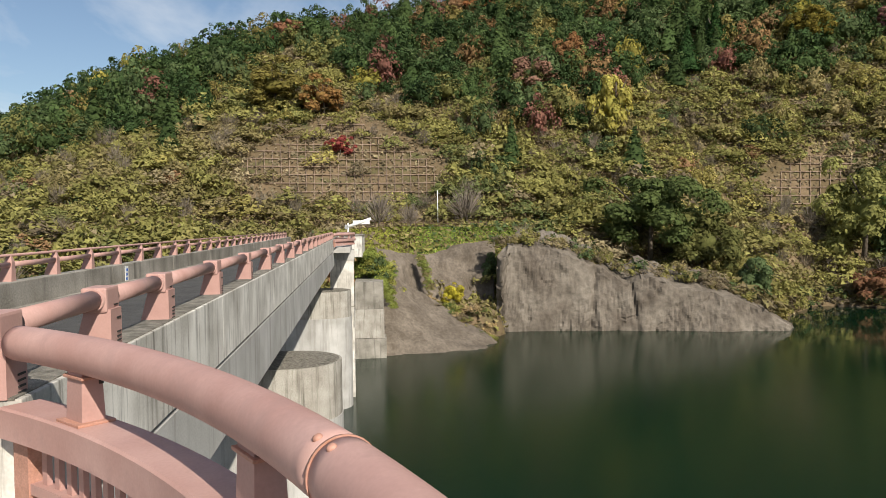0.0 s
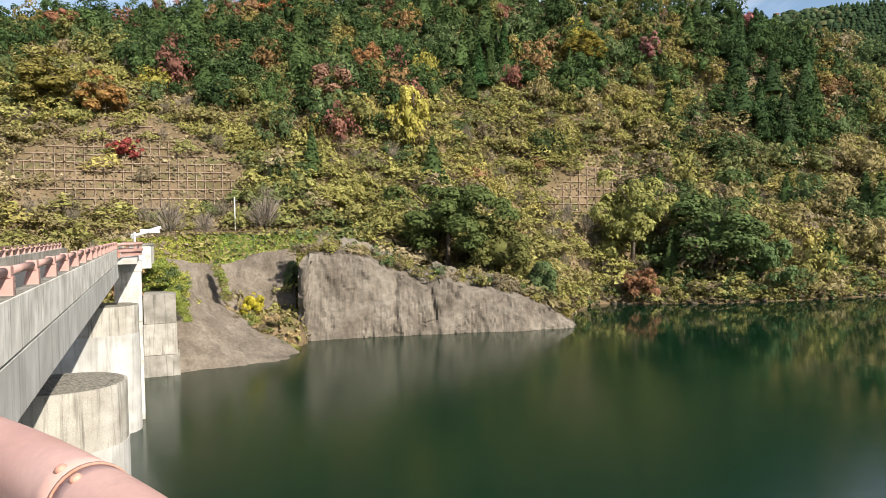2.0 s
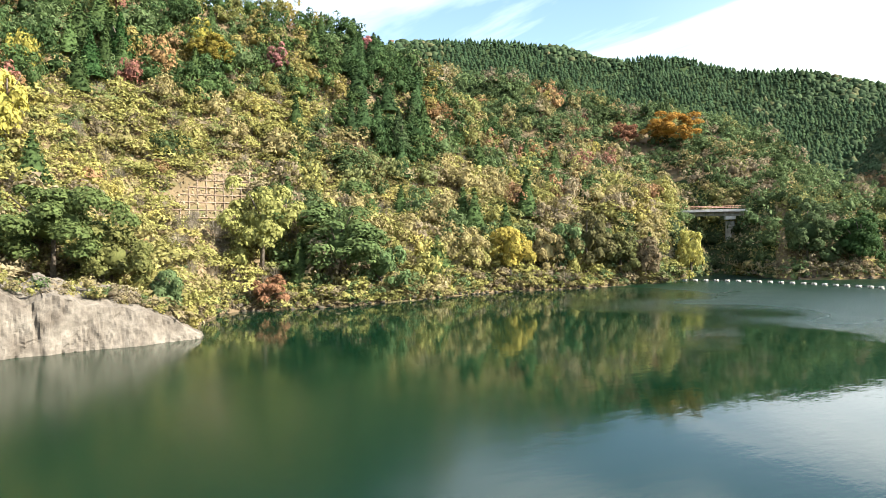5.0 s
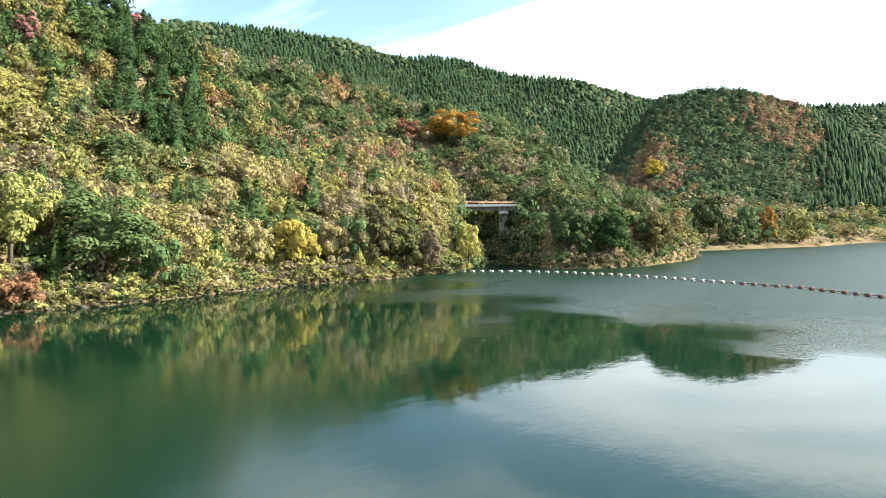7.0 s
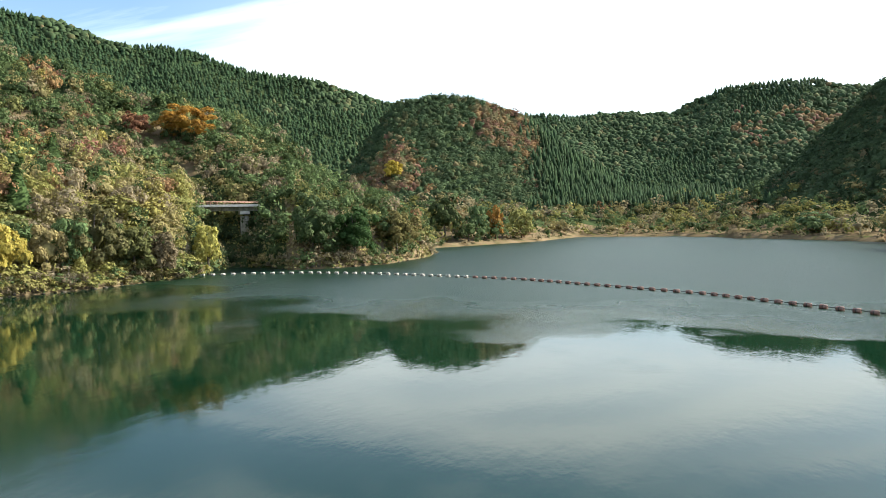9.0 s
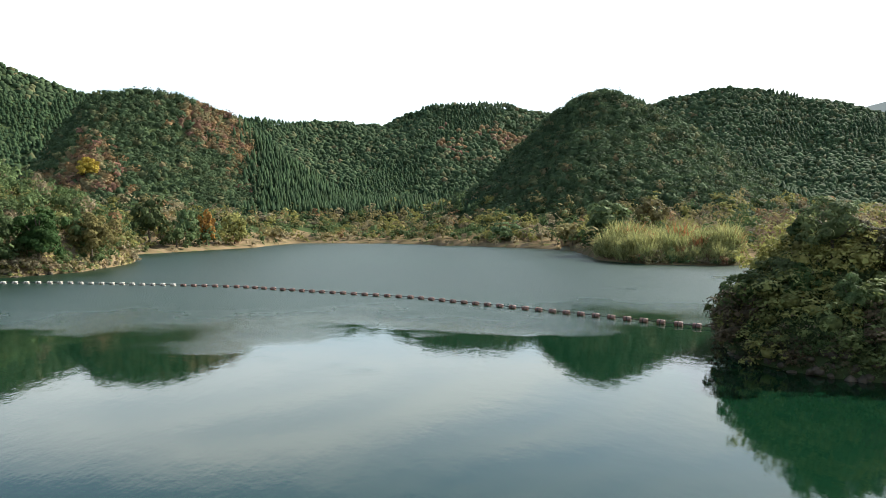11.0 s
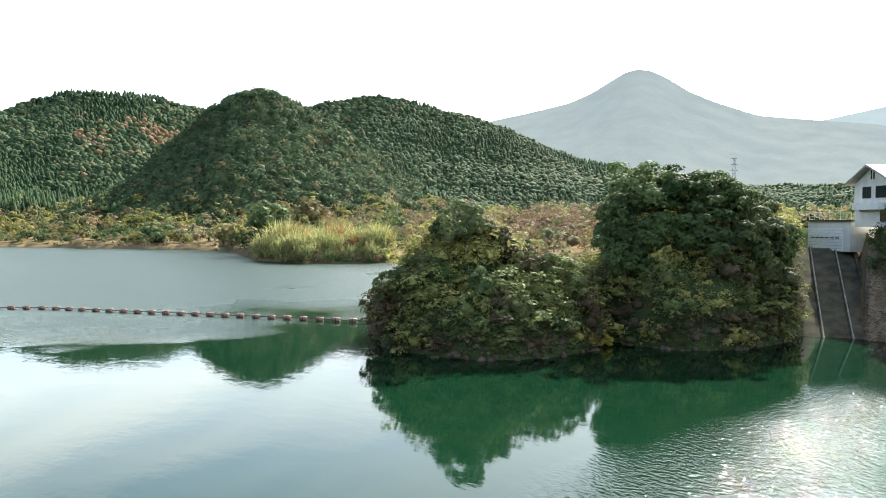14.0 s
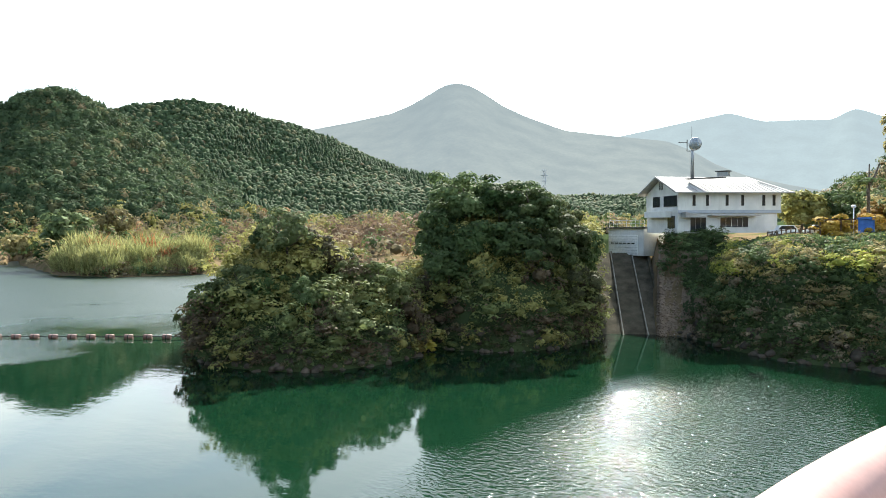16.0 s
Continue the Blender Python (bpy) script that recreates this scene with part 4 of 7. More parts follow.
def build_spur_woods():
    rng = np.random.default_rng(6)
    plants = []
    for az, d, x, y, z in zip(*scatter(rng, 41, 80.5, 196, 335, 4.7)):
        if z < 0.8 or az < 61 and d < 222 or land(x * 0.8, y * 0.8) - EYE > (z + 6 - EYE) * 0.8:
            continue
        patch = waviness(x, y, 17.0) + 0.5 * rng.normal()
        tint = pick(rng, [(3, DARK), (3, GREEN), (1.8, (0.15, 0.15, 0.055)), (1, OLIVE), (0.8, BROWN)] if patch > -0.3 or az > 58 else [(2, OLIVE), (2, BROWN), (1, (0.24, 0.15, 0.07)), (0.6, (0.2, 0.1, 0.07)), (1, GREEN), (0.5, (0.28, 0.24, 0.07))])
        if az > 66 and z < 30:
            tint = pick(rng, [(3, DARK), (3, GREEN), (1.6, (0.15, 0.15, 0.055)), (0.8, BROWN)])
        r = rng.uniform(2.8, 4.6) * (0.75 if z < 6 else 1.0)
        # near-black green stands in for shade below the bridge and overhanging trees
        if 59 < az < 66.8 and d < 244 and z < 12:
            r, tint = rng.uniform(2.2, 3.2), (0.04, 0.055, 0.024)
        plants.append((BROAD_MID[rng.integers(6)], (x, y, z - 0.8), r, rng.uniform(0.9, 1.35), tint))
    woods("headland_trees", "mixed green and brown trees crowding a wooded headland", plants, LEAVES)


def seen_by_camera(x, y, z, height=6.0):
    """Whether the camera's eye sees the place past nearer land; hidden plants are left out."""
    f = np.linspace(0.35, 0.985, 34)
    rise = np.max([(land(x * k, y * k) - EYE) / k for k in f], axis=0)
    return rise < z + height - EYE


def build_far_woods():
    rng = np.random.default_rng(7)
    plants = []
    sectors = ((40, 92, 760, 1120, 5.0), (84, 174, 880, 1340, 5.6), (72, 96, 440, 640, 3.9), (101, 137, 420, 590, 3.5), (84, 112, 500, 660, 4.4))
    for s in sectors:
        az, d, x, y, z = scatter(rng, *s)
        in_view = seen_by_camera(x, y, z, 8.0) & (z > 14)
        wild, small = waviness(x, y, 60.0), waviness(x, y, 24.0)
        for az, d, x, y, z, wild, small in zip(az[in_view], d[in_view], x[in_view], y[in_view], z[in_view], wild[in_view], small[in_view]):
            grove = 88.5 < az + rng.normal(0, 0.9) < 100.5 and d < 660 and z > 15
            mid = d < 660 and 72 < az < 88
            far = d > 700
            if grove or far and wild + 0.35 * small + 0.2 * rng.normal() > (-0.35 if az < 92 else 0.25) or not mid and not far and small > 0.75:
                r = rng.uniform(2.0, 2.8) if grove else rng.uniform(2.8, 3.8)
                plants.append((CONE_FAR[rng.integers(6)], (x, y, z - 1.0), r, rng.uniform(0.85, 1.1) if grove else rng.uniform(0.42, 0.55), pick(rng, [(3, (0.036, 0.062, 0.03)), (1.4, (0.05, 0.08, 0.036))])))
                continue
            gold = (mid and z > 30 and 0.5 * wild + 0.7 * small + 0.2 * rng.normal() > 0.25) or (102 < az < 110 and 100 < z < 185 and small + 0.2 * rng.normal() > 0.1) or (far and az < 80 and small + 0.2 * rng.normal() > 0.95)
            tint = pick(rng, [(2, (0.22, 0.14, 0.07)), (1, (0.19, 0.11, 0.075)), (2, (0.17, 0.14, 0.075)), (0.6, (0.1, 0.12, 0.055))] if gold else [(4, (0.055, 0.082, 0.04)), (3.0, (0.07, 0.1, 0.048)), (0.8, (0.115, 0.12, 0.058)), (0.1, (0.17, 0.14, 0.075))])
            plants.append(((DOME_FAR if far else DOME_MID)[rng.integers(8)], (x, y, z - 1.6), rng.uniform(3.8, 5.6) * (1.0 if far else 0.74), rng.uniform(0.7, 1.0), tint))
    woods("mountain_forest", "dark green far forest on mountain slopes with autumn patches", plants, FAR_LEAVES)
    low = []
    spots = np.array(scatter(rng, 77, 160, 196, 560, 6.6))
    for az, d, x, y, z in spots[:, seen_by_camera(*spots[2:])].T:
        if z < 0.5 or z > 24 or rng.uniform() < 0.12  or 114.5 < az < 124.2 and d < 275:
            continue
        tint = pick(rng, [(2.4, GREEN), (2.4, FRESH), (2.2, OLIVE), (0.9, STRAW), (0.3, ORANGE), (1.2, BROWN), (0.9, DARK)])
        if 126 < az < 143 and 260 < d < 420 and rng.uniform() < 0.7:
            tint = (0.165, 0.115, 0.075)
        shore = z < 1.6
        low.append((SHRUB_FAR[rng.integers(5)], (x, y, z - 0.4), rng.uniform(1.4, 2.4) if shore else rng.uniform(2.6, 5.6), rng.uniform(0.7, 1.2), STRAW if shore and rng.uniform() < 0.6 else tint))
    woods("shore_thickets", "yellow-green and brown thickets on the low far shore", low, FAR_LEAVES, "shrubs")
    tufts = []
    for az, d, x, y, z in zip(*scatter(rng, 114.6, 124.4, 240, 268, 1.7)):
        if z > 0.3:
            tufts.append((TUFT[rng.integers(4)], (x, y, z - 0.2), rng.uniform(5.0, 10.5) * (0.55 if d < 246 else 1.0) * (0.8 + 0.25 * float(waviness(x, y, 4.0))), 1.0, pick(rng, [(3, (0.25, 0.245, 0.1)), (1, (0.17, 0.18, 0.07)), (0.2, (0.24, 0.11, 0.05))])))
    fringe = []
    for az, d, x, y, z in zip(*scatter(rng, 114.6, 124.4, 237, 246, 1.8, 5)):
        if z > 0.2:
            fringe.append((SHRUB_FAR[rng.integers(5)], (x, y, z - 0.4), rng.uniform(1.1, 2.2), rng.uniform(0.7, 1.2), pick(rng, [(2, GREEN), (1.4, OLIVE), (1.2, BROWN), (0.6, (0.2, 0.1, 0.06))])))
    woods("shore_fringe", "low green and rusty brown bushes in front of a bamboo grove", fringe, LEAVES, "shrubs")
    woods("bamboo_grove", "pale yellow-green bamboo grove on a point in the lake", tufts, LEAVES, "bamboo")


def build_bank_woods():
    """Undergrowth down the sides of the two knolls and on the bank below the office."""
    rng = np.random.default_rng(8)
    low = []
    spots = np.array(scatter(rng, 121, 156, 66, 124, 2.25, 12))
    for az, d, x, y, z in spots[:, seen_by_camera(*spots[2:], 2.5)].T:
        if z < 0.35 or az > (154.3 if d < 101 else 153.8):
            continue
        tint = ramp_tint((1.15 if z < 7 else 0.8) + 0.25 * waviness(x, y, 6.0) + 0.3 * rng.normal())
        if z < 7 and rng.uniform() < 0.3:
            tint = (0.085, 0.065, 0.04)
        low.append((BANK[rng.integers(6)], (x, y, z - 0.9), rng.uniform(1.6, 3.0), rng.uniform(0.6, 1.0), tint))
    for az, d, x, y, z in zip(*scatter(rng, 161.0, 177, 78, 100, 1.5, 10)):
        if z < 0.8 or az < 162.4 and d > 97 or z > 12.6 and d > 96:
            continue
        # sunlit crest and shaded lower face of the bank are put into the tints
        tint = pick(rng, [(1.2, GREEN), (3, (0.27, 0.28, 0.06)), (1.6, OLIVE), (0.4, YELLOW)]) if z > 8 else pick(rng, [(2, DARK), (3, GREEN), (1.2, OLIVE), (0.6, BROWN)])
        low.append((BANK[rng.integers(6)], (x, y, z - 0.7), rng.uniform(1.0, 1.8) * (1.0 if z < 11 else 0.55), rng.uniform(0.6, 0.9), tint))
    for az, d, x, y, z in zip(*scatter(rng, 159.2, 165, 99, 108, 1.3, 8)):
        if 8.4 - 1.5 * (az - 159) < z < 12.7:
            low.append((BANK[rng.integers(6)], (x, y, z - 0.5), rng.uniform(1.0, 1.5), 0.7, pick(rng, [(3, DARK), (2, GREEN)])))
    for az, d, x, y, z in zip(*scatter(rng, 168.5, 182, 120, 178, 3.6, 5)):
        if z > 13.6:
            low.append((BROAD_MID[rng.integers(6)], (x, y, z - 0.6), rng.uniform(1.8, 3.0), rng.uniform(0.9, 1.2), pick(rng, [(3, DARK), (2, GREEN), (1.4, OLIVE), (1, FRESH), (0.5, BROWN)])))
    woods("bank_undergrowth", "dark evergreen undergrowth and vines on steep lake banks, sunlit crest put into the tint", low, LEAVES, "shrubs")


def shoreline(az0, az1, step, d0, d1):
    """Where the land meets the water along a row of bearings, metre by metre."""
    rows, d = [], np.arange(d0, d1, 0.2)
    for az in np.arange(az0, az1, step):
        a = math.radians(az)
        h = land(np.sin(a) * d, np.cos(a) * d)
        k = int(np.argmax(h > 0.15))
        if h[k] > 0.15:
            rows.append((az, d[k]))
    return rows


def build_shore_rocks():
    """Dark boulders and broken rock at the waterline, with bushes that hang over them."""
    rng = np.random.default_rng(14)
    stones = [(ICO_V * np.random.default_rng(400 + k).uniform(0.65, 1.2, (len(ICO_V), 1)), ICO_T) for k in range(7)]
    rocks, over = [], []
    for az0, az1, step, d0, d1, size, shrub, tints in (
            (121, 154.2, 0.45, 60, 112, 0.6, 1.0, (DARK, (0.05, 0.06, 0.03), (0.09, 0.08, 0.045))), (160.8, 178, 0.5, 70, 108, 0.8, 0.6, (DARK, (0.06, 0.06, 0.03), BROWN)),
            (23, 62, 0.36, 90, 240, 0.75, 0.6, (OLIVE, BROWN, GREEN, FRESH)), (66, 80, 0.4, 190, 300, 0.7, 0.6, (OLIVE, BROWN, STRAW, GREEN))):
        for az, d in shoreline(az0, az1, step, d0, d1):
            for k in range(3 if d < 112 else 1):
                x, y = on_bearing(az + rng.uniform(-step, step), d + rng.uniform(-0.5, 1.3))
                z = max(float(land(x, y)), 0.0)
                g = rng.uniform(0.6, 1.25)
                rocks.append((stones[rng.integers(7)], (x, y, min(z, 2.2) + rng.uniform(-0.25, 0.15)), size * rng.uniform(0.35, 1.1), rng.uniform(0.5, 0.9), (0.1 * g, 0.085 * g, 0.065 * g)))
            for lift in (0.6, 1.7, 2.8):
                if rng.uniform() < shrub:
                    x, y = on_bearing(az + rng.uniform(-step, step), d + rng.uniform(0.0, 0.6) + lift * 0.25)
                    over.append((SHRUB[rng.integers(7)], (x, y, lift * rng.uniform(0.7, 1.2) - 0.5), rng.uniform(0.6, 1.2) * (1.0 if d < 120 else 1.5), rng.uniform(0.6, 1.0), tints[rng.integers(len(tints))]))
    woods("shore_rocks", "dark brown boulders and broken rock along the waterline", rocks, STONE, "rocks")
    woods("shore_bushes", "dark bushes hanging over the water's edge", over, LEAVES, "shrubs")


def ground_cover(name, label, sectors, tints, seed):
    """Vines, weeds and dry grass: small leaf clumps lying all over the slopes."""
    rng = np.random.default_rng(seed)
    vs, ts, cs, off = [], [], [], 0
    for az0, az1, d0, d1, n, size in sectors:
        az = np.radians(rng.uniform(az0, az1, n))
        d = np.sqrt(rng.uniform(d0 ** 2, d1 ** 2, n))
        x, y = np.sin(az) * d, np.cos(az) * d
        z = land(x, y)
        ok = z > 0.15
        ok &= ~np.array([framed_slope(u, v) for u, v in zip(np.degrees(az), z)]) | (rng.uniform(0, 1, n) < 0.35)
        x, y, z = x[ok], y[ok], z[ok]
        e = 0.6
        nrm = np.stack([-(land(x + e, y) - z) / e, -(land(x, y + e) - z) / e, np.ones(len(x))], 1)
        nrm /= np.linalg.norm(nrm, axis=1)[:, None]
        lift = rng.uniform(0.05, 0.7, (len(x), 1)) * min(1.0, size * 2)
        v, t = cards(rng, np.stack([x, y, z], 1) + nrm * lift, nrm, size, 0.7)
        patch = waviness(x, y, 5.0) + rng.normal(0, 0.35, len(x))
        held = np.array([framed_slope(u, v) for u, v in zip(bearing(x, y)[0], z)])
        patch = np.where(held, -1.05 + 0.3 * np.abs(patch), patch)
        k = np.clip(((patch + 1.1) / 2.2 * len(tints)).astype(int), 0, len(tints) - 1)
        c = np.array(tints)[k] * rng.uniform(0.75, 1.25, (len(x), 1))
        vs.append(v), ts.append(t + off), cs.append(np.repeat(c, 3, axis=0))
        off += len(v)
    me = mesh_arrays(name, np.concatenate(vs), np.concatenate(ts), LEAVES, np.concatenate(cs))
    return tagged(new(name, me), label, "undergrowth", kind="stuff")


ground_cover("hillside_weeds", "low yellow-green vines and dry brown weeds over a hillside",
             [(-40, 42, 86, 165, 90000, 0.36), (-20, 42, 165, 205, 60000, 0.42), (40, 63, 140, 225, 30000, 0.45), (60, 81, 200, 262, 12000, 0.5)],
             [BROWN, STRAW, OLIVE, OLIVE, FRESH, FRESH, GREEN], 11)
ground_cover("roadside_vines", "bright green climbing vines over the bank below a road", [(-10, 9.5, 98, 109.5, 60000, 0.13)], [(0.27, 0.27, 0.06), (0.24, 0.27, 0.05), FRESH, (0.2, 0.25, 0.05), (0.13, 0.19, 0.04)], 13)
ground_cover("bank_weeds", "dark low weeds and roots along steep lake banks",
             [(121, 154.2, 66, 122, 16000, 0.2), (162.4, 177, 78, 108, 16000, 0.22)], [BROWN, DARK, GREEN, GREEN, OLIVE], 12)
build_near_woods()
build_spur_woods()
build_far_woods()
build_bank_woods()
build_shore_rocks()


def build_cliff_bushes():
    """Dry grass, creepers and small bushes along the brow of the rock face."""
    rng = np.random.default_rng(15)
    low = []
    brow = np.array([(6.8, 97.5, 10.6), (9.5, 97.2, 11.2), (15, 97.0, 11.0), (18.5, 96.6, 9.4), (21, 96.2, 8.4), (24, 95.8, 7.2), (31.7, 95.0, 6.2), (36, 94.6, 5.0), (39, 94.2, 4.2), (43, 93.8, 1.6)])
    for k in range(150):
        f = rng.uniform(0, len(brow) - 1.001)
        p = brow[int(f)] + (brow[int(f) + 1] - brow[int(f)]) * (f % 1)
        back = rng.uniform(0, 3.0)
        tint = pick(rng, [(2, BROWN), (1.2, STRAW), (2, OLIVE), (1.4, FRESH), (1.4, GREEN), (0.6, YELLOW)])
        low.append((SHRUB[rng.integers(7)] if rng.uniform() < 0.7 else BARE[rng.integers(3)], (p[0] + rng.normal(0, 0.3), p[1] + back, p[2] - 0.5 + back * 0.3), rng.uniform(0.5, 1.3), rng.uniform(0.6, 1.1), tint))
    woods("cliff_bushes", "dry grass and small bushes along the brow of a rock face", low, LEAVES, "shrubs")


build_cliff_bushes()

# single trees: bearing, distance, crown radius, height, kind, tint
HILL_TREES = [
    (13.1, 145.4, 4.3, 14.5, "broad", (0.27, 0.25, 0.06)), (30.0, 141, 7.4, 18.5, "broad", (0.19, 0.19, 0.06)), (35.8, 143, 11.5, 16.5, "broad", (0.085, 0.115, 0.04)), (39.0, 143, 5.0, 12.0, "broad", GREEN),
    (30.4, 134.6, 3.4, 6.5, "broad", (0.2, 0.105, 0.06)), (7.3, 157.4, 5.6, 9.0, "broad", (0.24, 0.135, 0.095)), (9.9, 165.4, 3.9, 9.5, "broad", (0.22, 0.11, 0.05)), (-9.1, 151.4, 4.4, 8.1, "broad", (0.26, 0.15, 0.05)),
    (-12.7, 155.8, 7.2, 10.9, "broad", (0.17, 0.15, 0.04)), (-7.9, 136.4, 2.3, 4.0, "broad", (0.30, 0.07, 0.06)), (26.4, 190.1, 6.2, 11.9, "broad", (0.19, 0.16, 0.03)), (23.8, 189.7, 3.2, 6.3, "broad", ORANGE)]
RIDGE_TREES = [
    (31.5, 199.5, 3.6, 7.5, "broad", (0.24, 0.11, 0.10)), (38.3, 219, 2.6, 6.0, "broad", (0.29, 0.12, 0.12)), (1.3, 198.9, 3.4, 7.0, "broad", ORANGE), (3.3, 197.4, 4.1, 6.5, "broad", (0.27, 0.12, 0.05)),
    (11.9, 197.5, 3.7, 7.0, "broad", ORANGE), (-11.6, 193.7, 5.2, 7.5, "broad", (0.22, 0.10, 0.06)), (40.6, 196.3, 4.0, 12.0, "cone", DARK),
    (41.6, 205, 3.4, 9.0, "cone", DARK), (18.5, 172, 3.6, 11, "cone", (0.03, 0.065, 0.02)), (20.5, 180, 3.6, 12, "cone", (0.03, 0.065, 0.02))]
SHORE_TREES = [
    (15.9, 113, 9.2, 16.0, "broad", (0.085, 0.112, 0.036)), (19.6, 112, 6.2, 12.0, "broad", (0.12, 0.125, 0.042)), (23.2, 108, 2.9, 8.5, "broad", GREEN), (24.6, 107, 2.0, 4.5, "broad", FRESH), (0.7, 92.5, 1.5, 3.4, "broad", (0.30, 0.27, 0.03)),
    (10.6, 102.5, 2.5, 7.5, "broad", GREEN), (7.1, 103.5, 3.8, 6.8, "broad", (0.31, 0.25, 0.08)), (3.8, 103.0, 2.2, 5.0, "broad", GREEN), (49.2, 167.4, 5.0, 14.5, "broad", (0.27, 0.24, 0.055)), (52.0, 172.0, 4.2, 12.5, "broad", OLIVE), (46.2, 163.0, 4.2, 11.0, "broad", OLIVE),
    (-5.0, 109.7, 3.5, 6.3, "bare", (0.22, 0.19, 0.14)), (1.8, 116.4, 4.1, 6.9, "bare", (0.23, 0.2, 0.15)), (-2.6, 112, 2.4, 4.5, "bare", (0.22, 0.19, 0.14))]
INLET_TREES = [
    (61.2, 287.5, 10.5, 14.0, "broad", (0.30, 0.16, 0.035)), (58.0, 284.9, 6.0, 10.9, "broad", (0.16, 0.07, 0.04)), (62.6, 200, 4.0, 14.0, "broad", (0.3, 0.24, 0.07)), (76.7, 512, 8.0, 15.0, "broad", (0.30, 0.22, 0.04)),
    (56.7, 301.5, 7.0, 10.1, "broad", DARK), (55.0, 178.0, 6.0, 16.0, "broad", (0.13, 0.11, 0.05)), (57.6, 182.0, 6.0, 14.0, "broad", (0.10, 0.10, 0.04)), (59.4, 186.0, 5.0, 12.0, "broad", (0.13, 0.11, 0.06)), (53.5, 176.0, 5.0, 13.0, "broad", GREEN),
    (70.4, 213.0, 7.5, 17.3, "broad", DARK), (73.6, 216.0, 7.5, 16.5, "broad", (0.035, 0.06, 0.02)), (76.9, 232.0, 7.4, 16.0, "broad", (0.12, 0.11, 0.04))]
FAR_TREES = [
    (80.7, 345.0, 8.6, 24.0, "broad", DARK), (82.5, 352.0, 4.5, 9.8, "broad", GREEN), (84.6, 372.0, 4.6, 18.0, "broad", (0.22, 0.11, 0.03)), (86.6, 388.0, 7.0, 17.0, "broad", FRESH), (83.2, 366, 6.0, 20.0, "broad", GREEN),
    (115.3, 300.0, 10.5, 18.8, "broad", GREEN), (112.6, 350, 9.0, 12.0, "broad", OLIVE), (118.4, 330, 8.0, 17.0, "broad", (0.11, 0.085, 0.04)), (107.5, 400, 10.0, 11.0, "broad", GREEN), (136.3, 600, 9.0, 17.0, "broad", FRESH)]
KNOLL_TREES = [
    (130.7, 83, 3.3, 6.6, "broad", (0.085, 0.105, 0.045)), (129.2, 86, 2.6, 4.6, "broad", DARK), (127.2, 82, 3.0, 5.4, "broad", (0.075, 0.095, 0.04)), (125.2, 84, 2.8, 5.6, "broad", (0.065, 0.09, 0.035)), (124.0, 87, 2.0, 6.0, "broad", (0.06, 0.08, 0.03)),
    (132.7, 84, 2.6, 4.4, "broad", (0.055, 0.05, 0.03)), (134.2, 85, 2.4, 3.8, "broad", (0.06, 0.05, 0.03)), (135.9, 83, 2.6, 4.6, "broad", (0.10, 0.115, 0.045)), (137.6, 82, 2.6, 4.8, "broad", (0.10, 0.115, 0.045)), (139.0, 82.5, 2.2, 4.2, "broad", (0.095, 0.11, 0.045)),
    (132.0, 76.5, 1.7, 4.2, "broad", (0.08, 0.105, 0.045)), (134.6, 75.2, 1.7, 3.6, "broad", (0.12, 0.14, 0.06)), (128.8, 80, 2.4, 4.6, "broad", DARK), (140.4, 80.5, 1.4, 2.4, "broad", (0.12, 0.10, 0.03)), (141.4, 82.5, 1.1, 1.8, "broad", (0.3, 0.27, 0.05)), (134.5, 92, 2.8, 4.0, "broad", DARK), (137.4, 89, 2.4, 3.6, "broad", DARK)]
KNOLL_TREES_TALL = [
    (142.2, 99, 3.6, 8.0, "broad", GREEN), (142.9, 92, 3.8, 8.0, "broad", DARK), (144.3, 94, 4.6, 8.2, "broad", GREEN), (146.9, 95, 4.8, 6.6, "broad", (0.035, 0.06, 0.02)), (149.4, 95, 4.6, 8.0, "broad", DARK), (151.8, 96, 4.2, 7.6, "broad", (0.05, 0.065, 0.025)),
    (143.0, 88, 3.6, 6.5, "broad", DARK), (145.6, 88.5, 3.8, 7.0, "broad", DARK), (148.3, 89, 3.8, 7.2, "broad", DARK), (150.8, 90, 3.6, 7.0, "broad", DARK), (153.2, 92, 3.0, 6.5, "broad", (0.06, 0.06, 0.03)), (147.6, 104, 4.6, 5.8, "broad", GREEN), (144.0, 104, 4.2, 6.5, "broad", DARK)]
OFFICE_TREES = [
    (172.8, 102, 2.2, 3.0, "broad", (0.30, 0.2, 0.04)), (170.6, 101, 2.6, 3.2, "broad", (0.28, 0.19, 0.04)), (168.6, 130, 4.5, 8.5, "broad", FRESH), (170.4, 135, 4.5, 8.0, "broad", GREEN), (173.2, 122, 2.6, 4.0, "broad", (0.26, 0.17, 0.05)),
    (168.9, 140, 4.0, 7.0, "broad", (0.2, 0.21, 0.07)), (174.6, 118, 2.6, 4.5, "broad", (0.2, 0.17, 0.06)), (174.9, 112, 2.4, 9.5, "bare", (0.2, 0.16, 0.12)), (176.5, 116, 5.0, 9.0, "broad", (0.16, 0.12, 0.05)), (172.6, 112, 2.3, 11.5, "pine", GREEN), (179, 118, 5.0, 10.0, "broad", BROWN), (177.6, 130, 6.0, 12.0, "broad", OLIVE), (175.4, 140, 6.0, 12.0, "broad", OLIVE)]


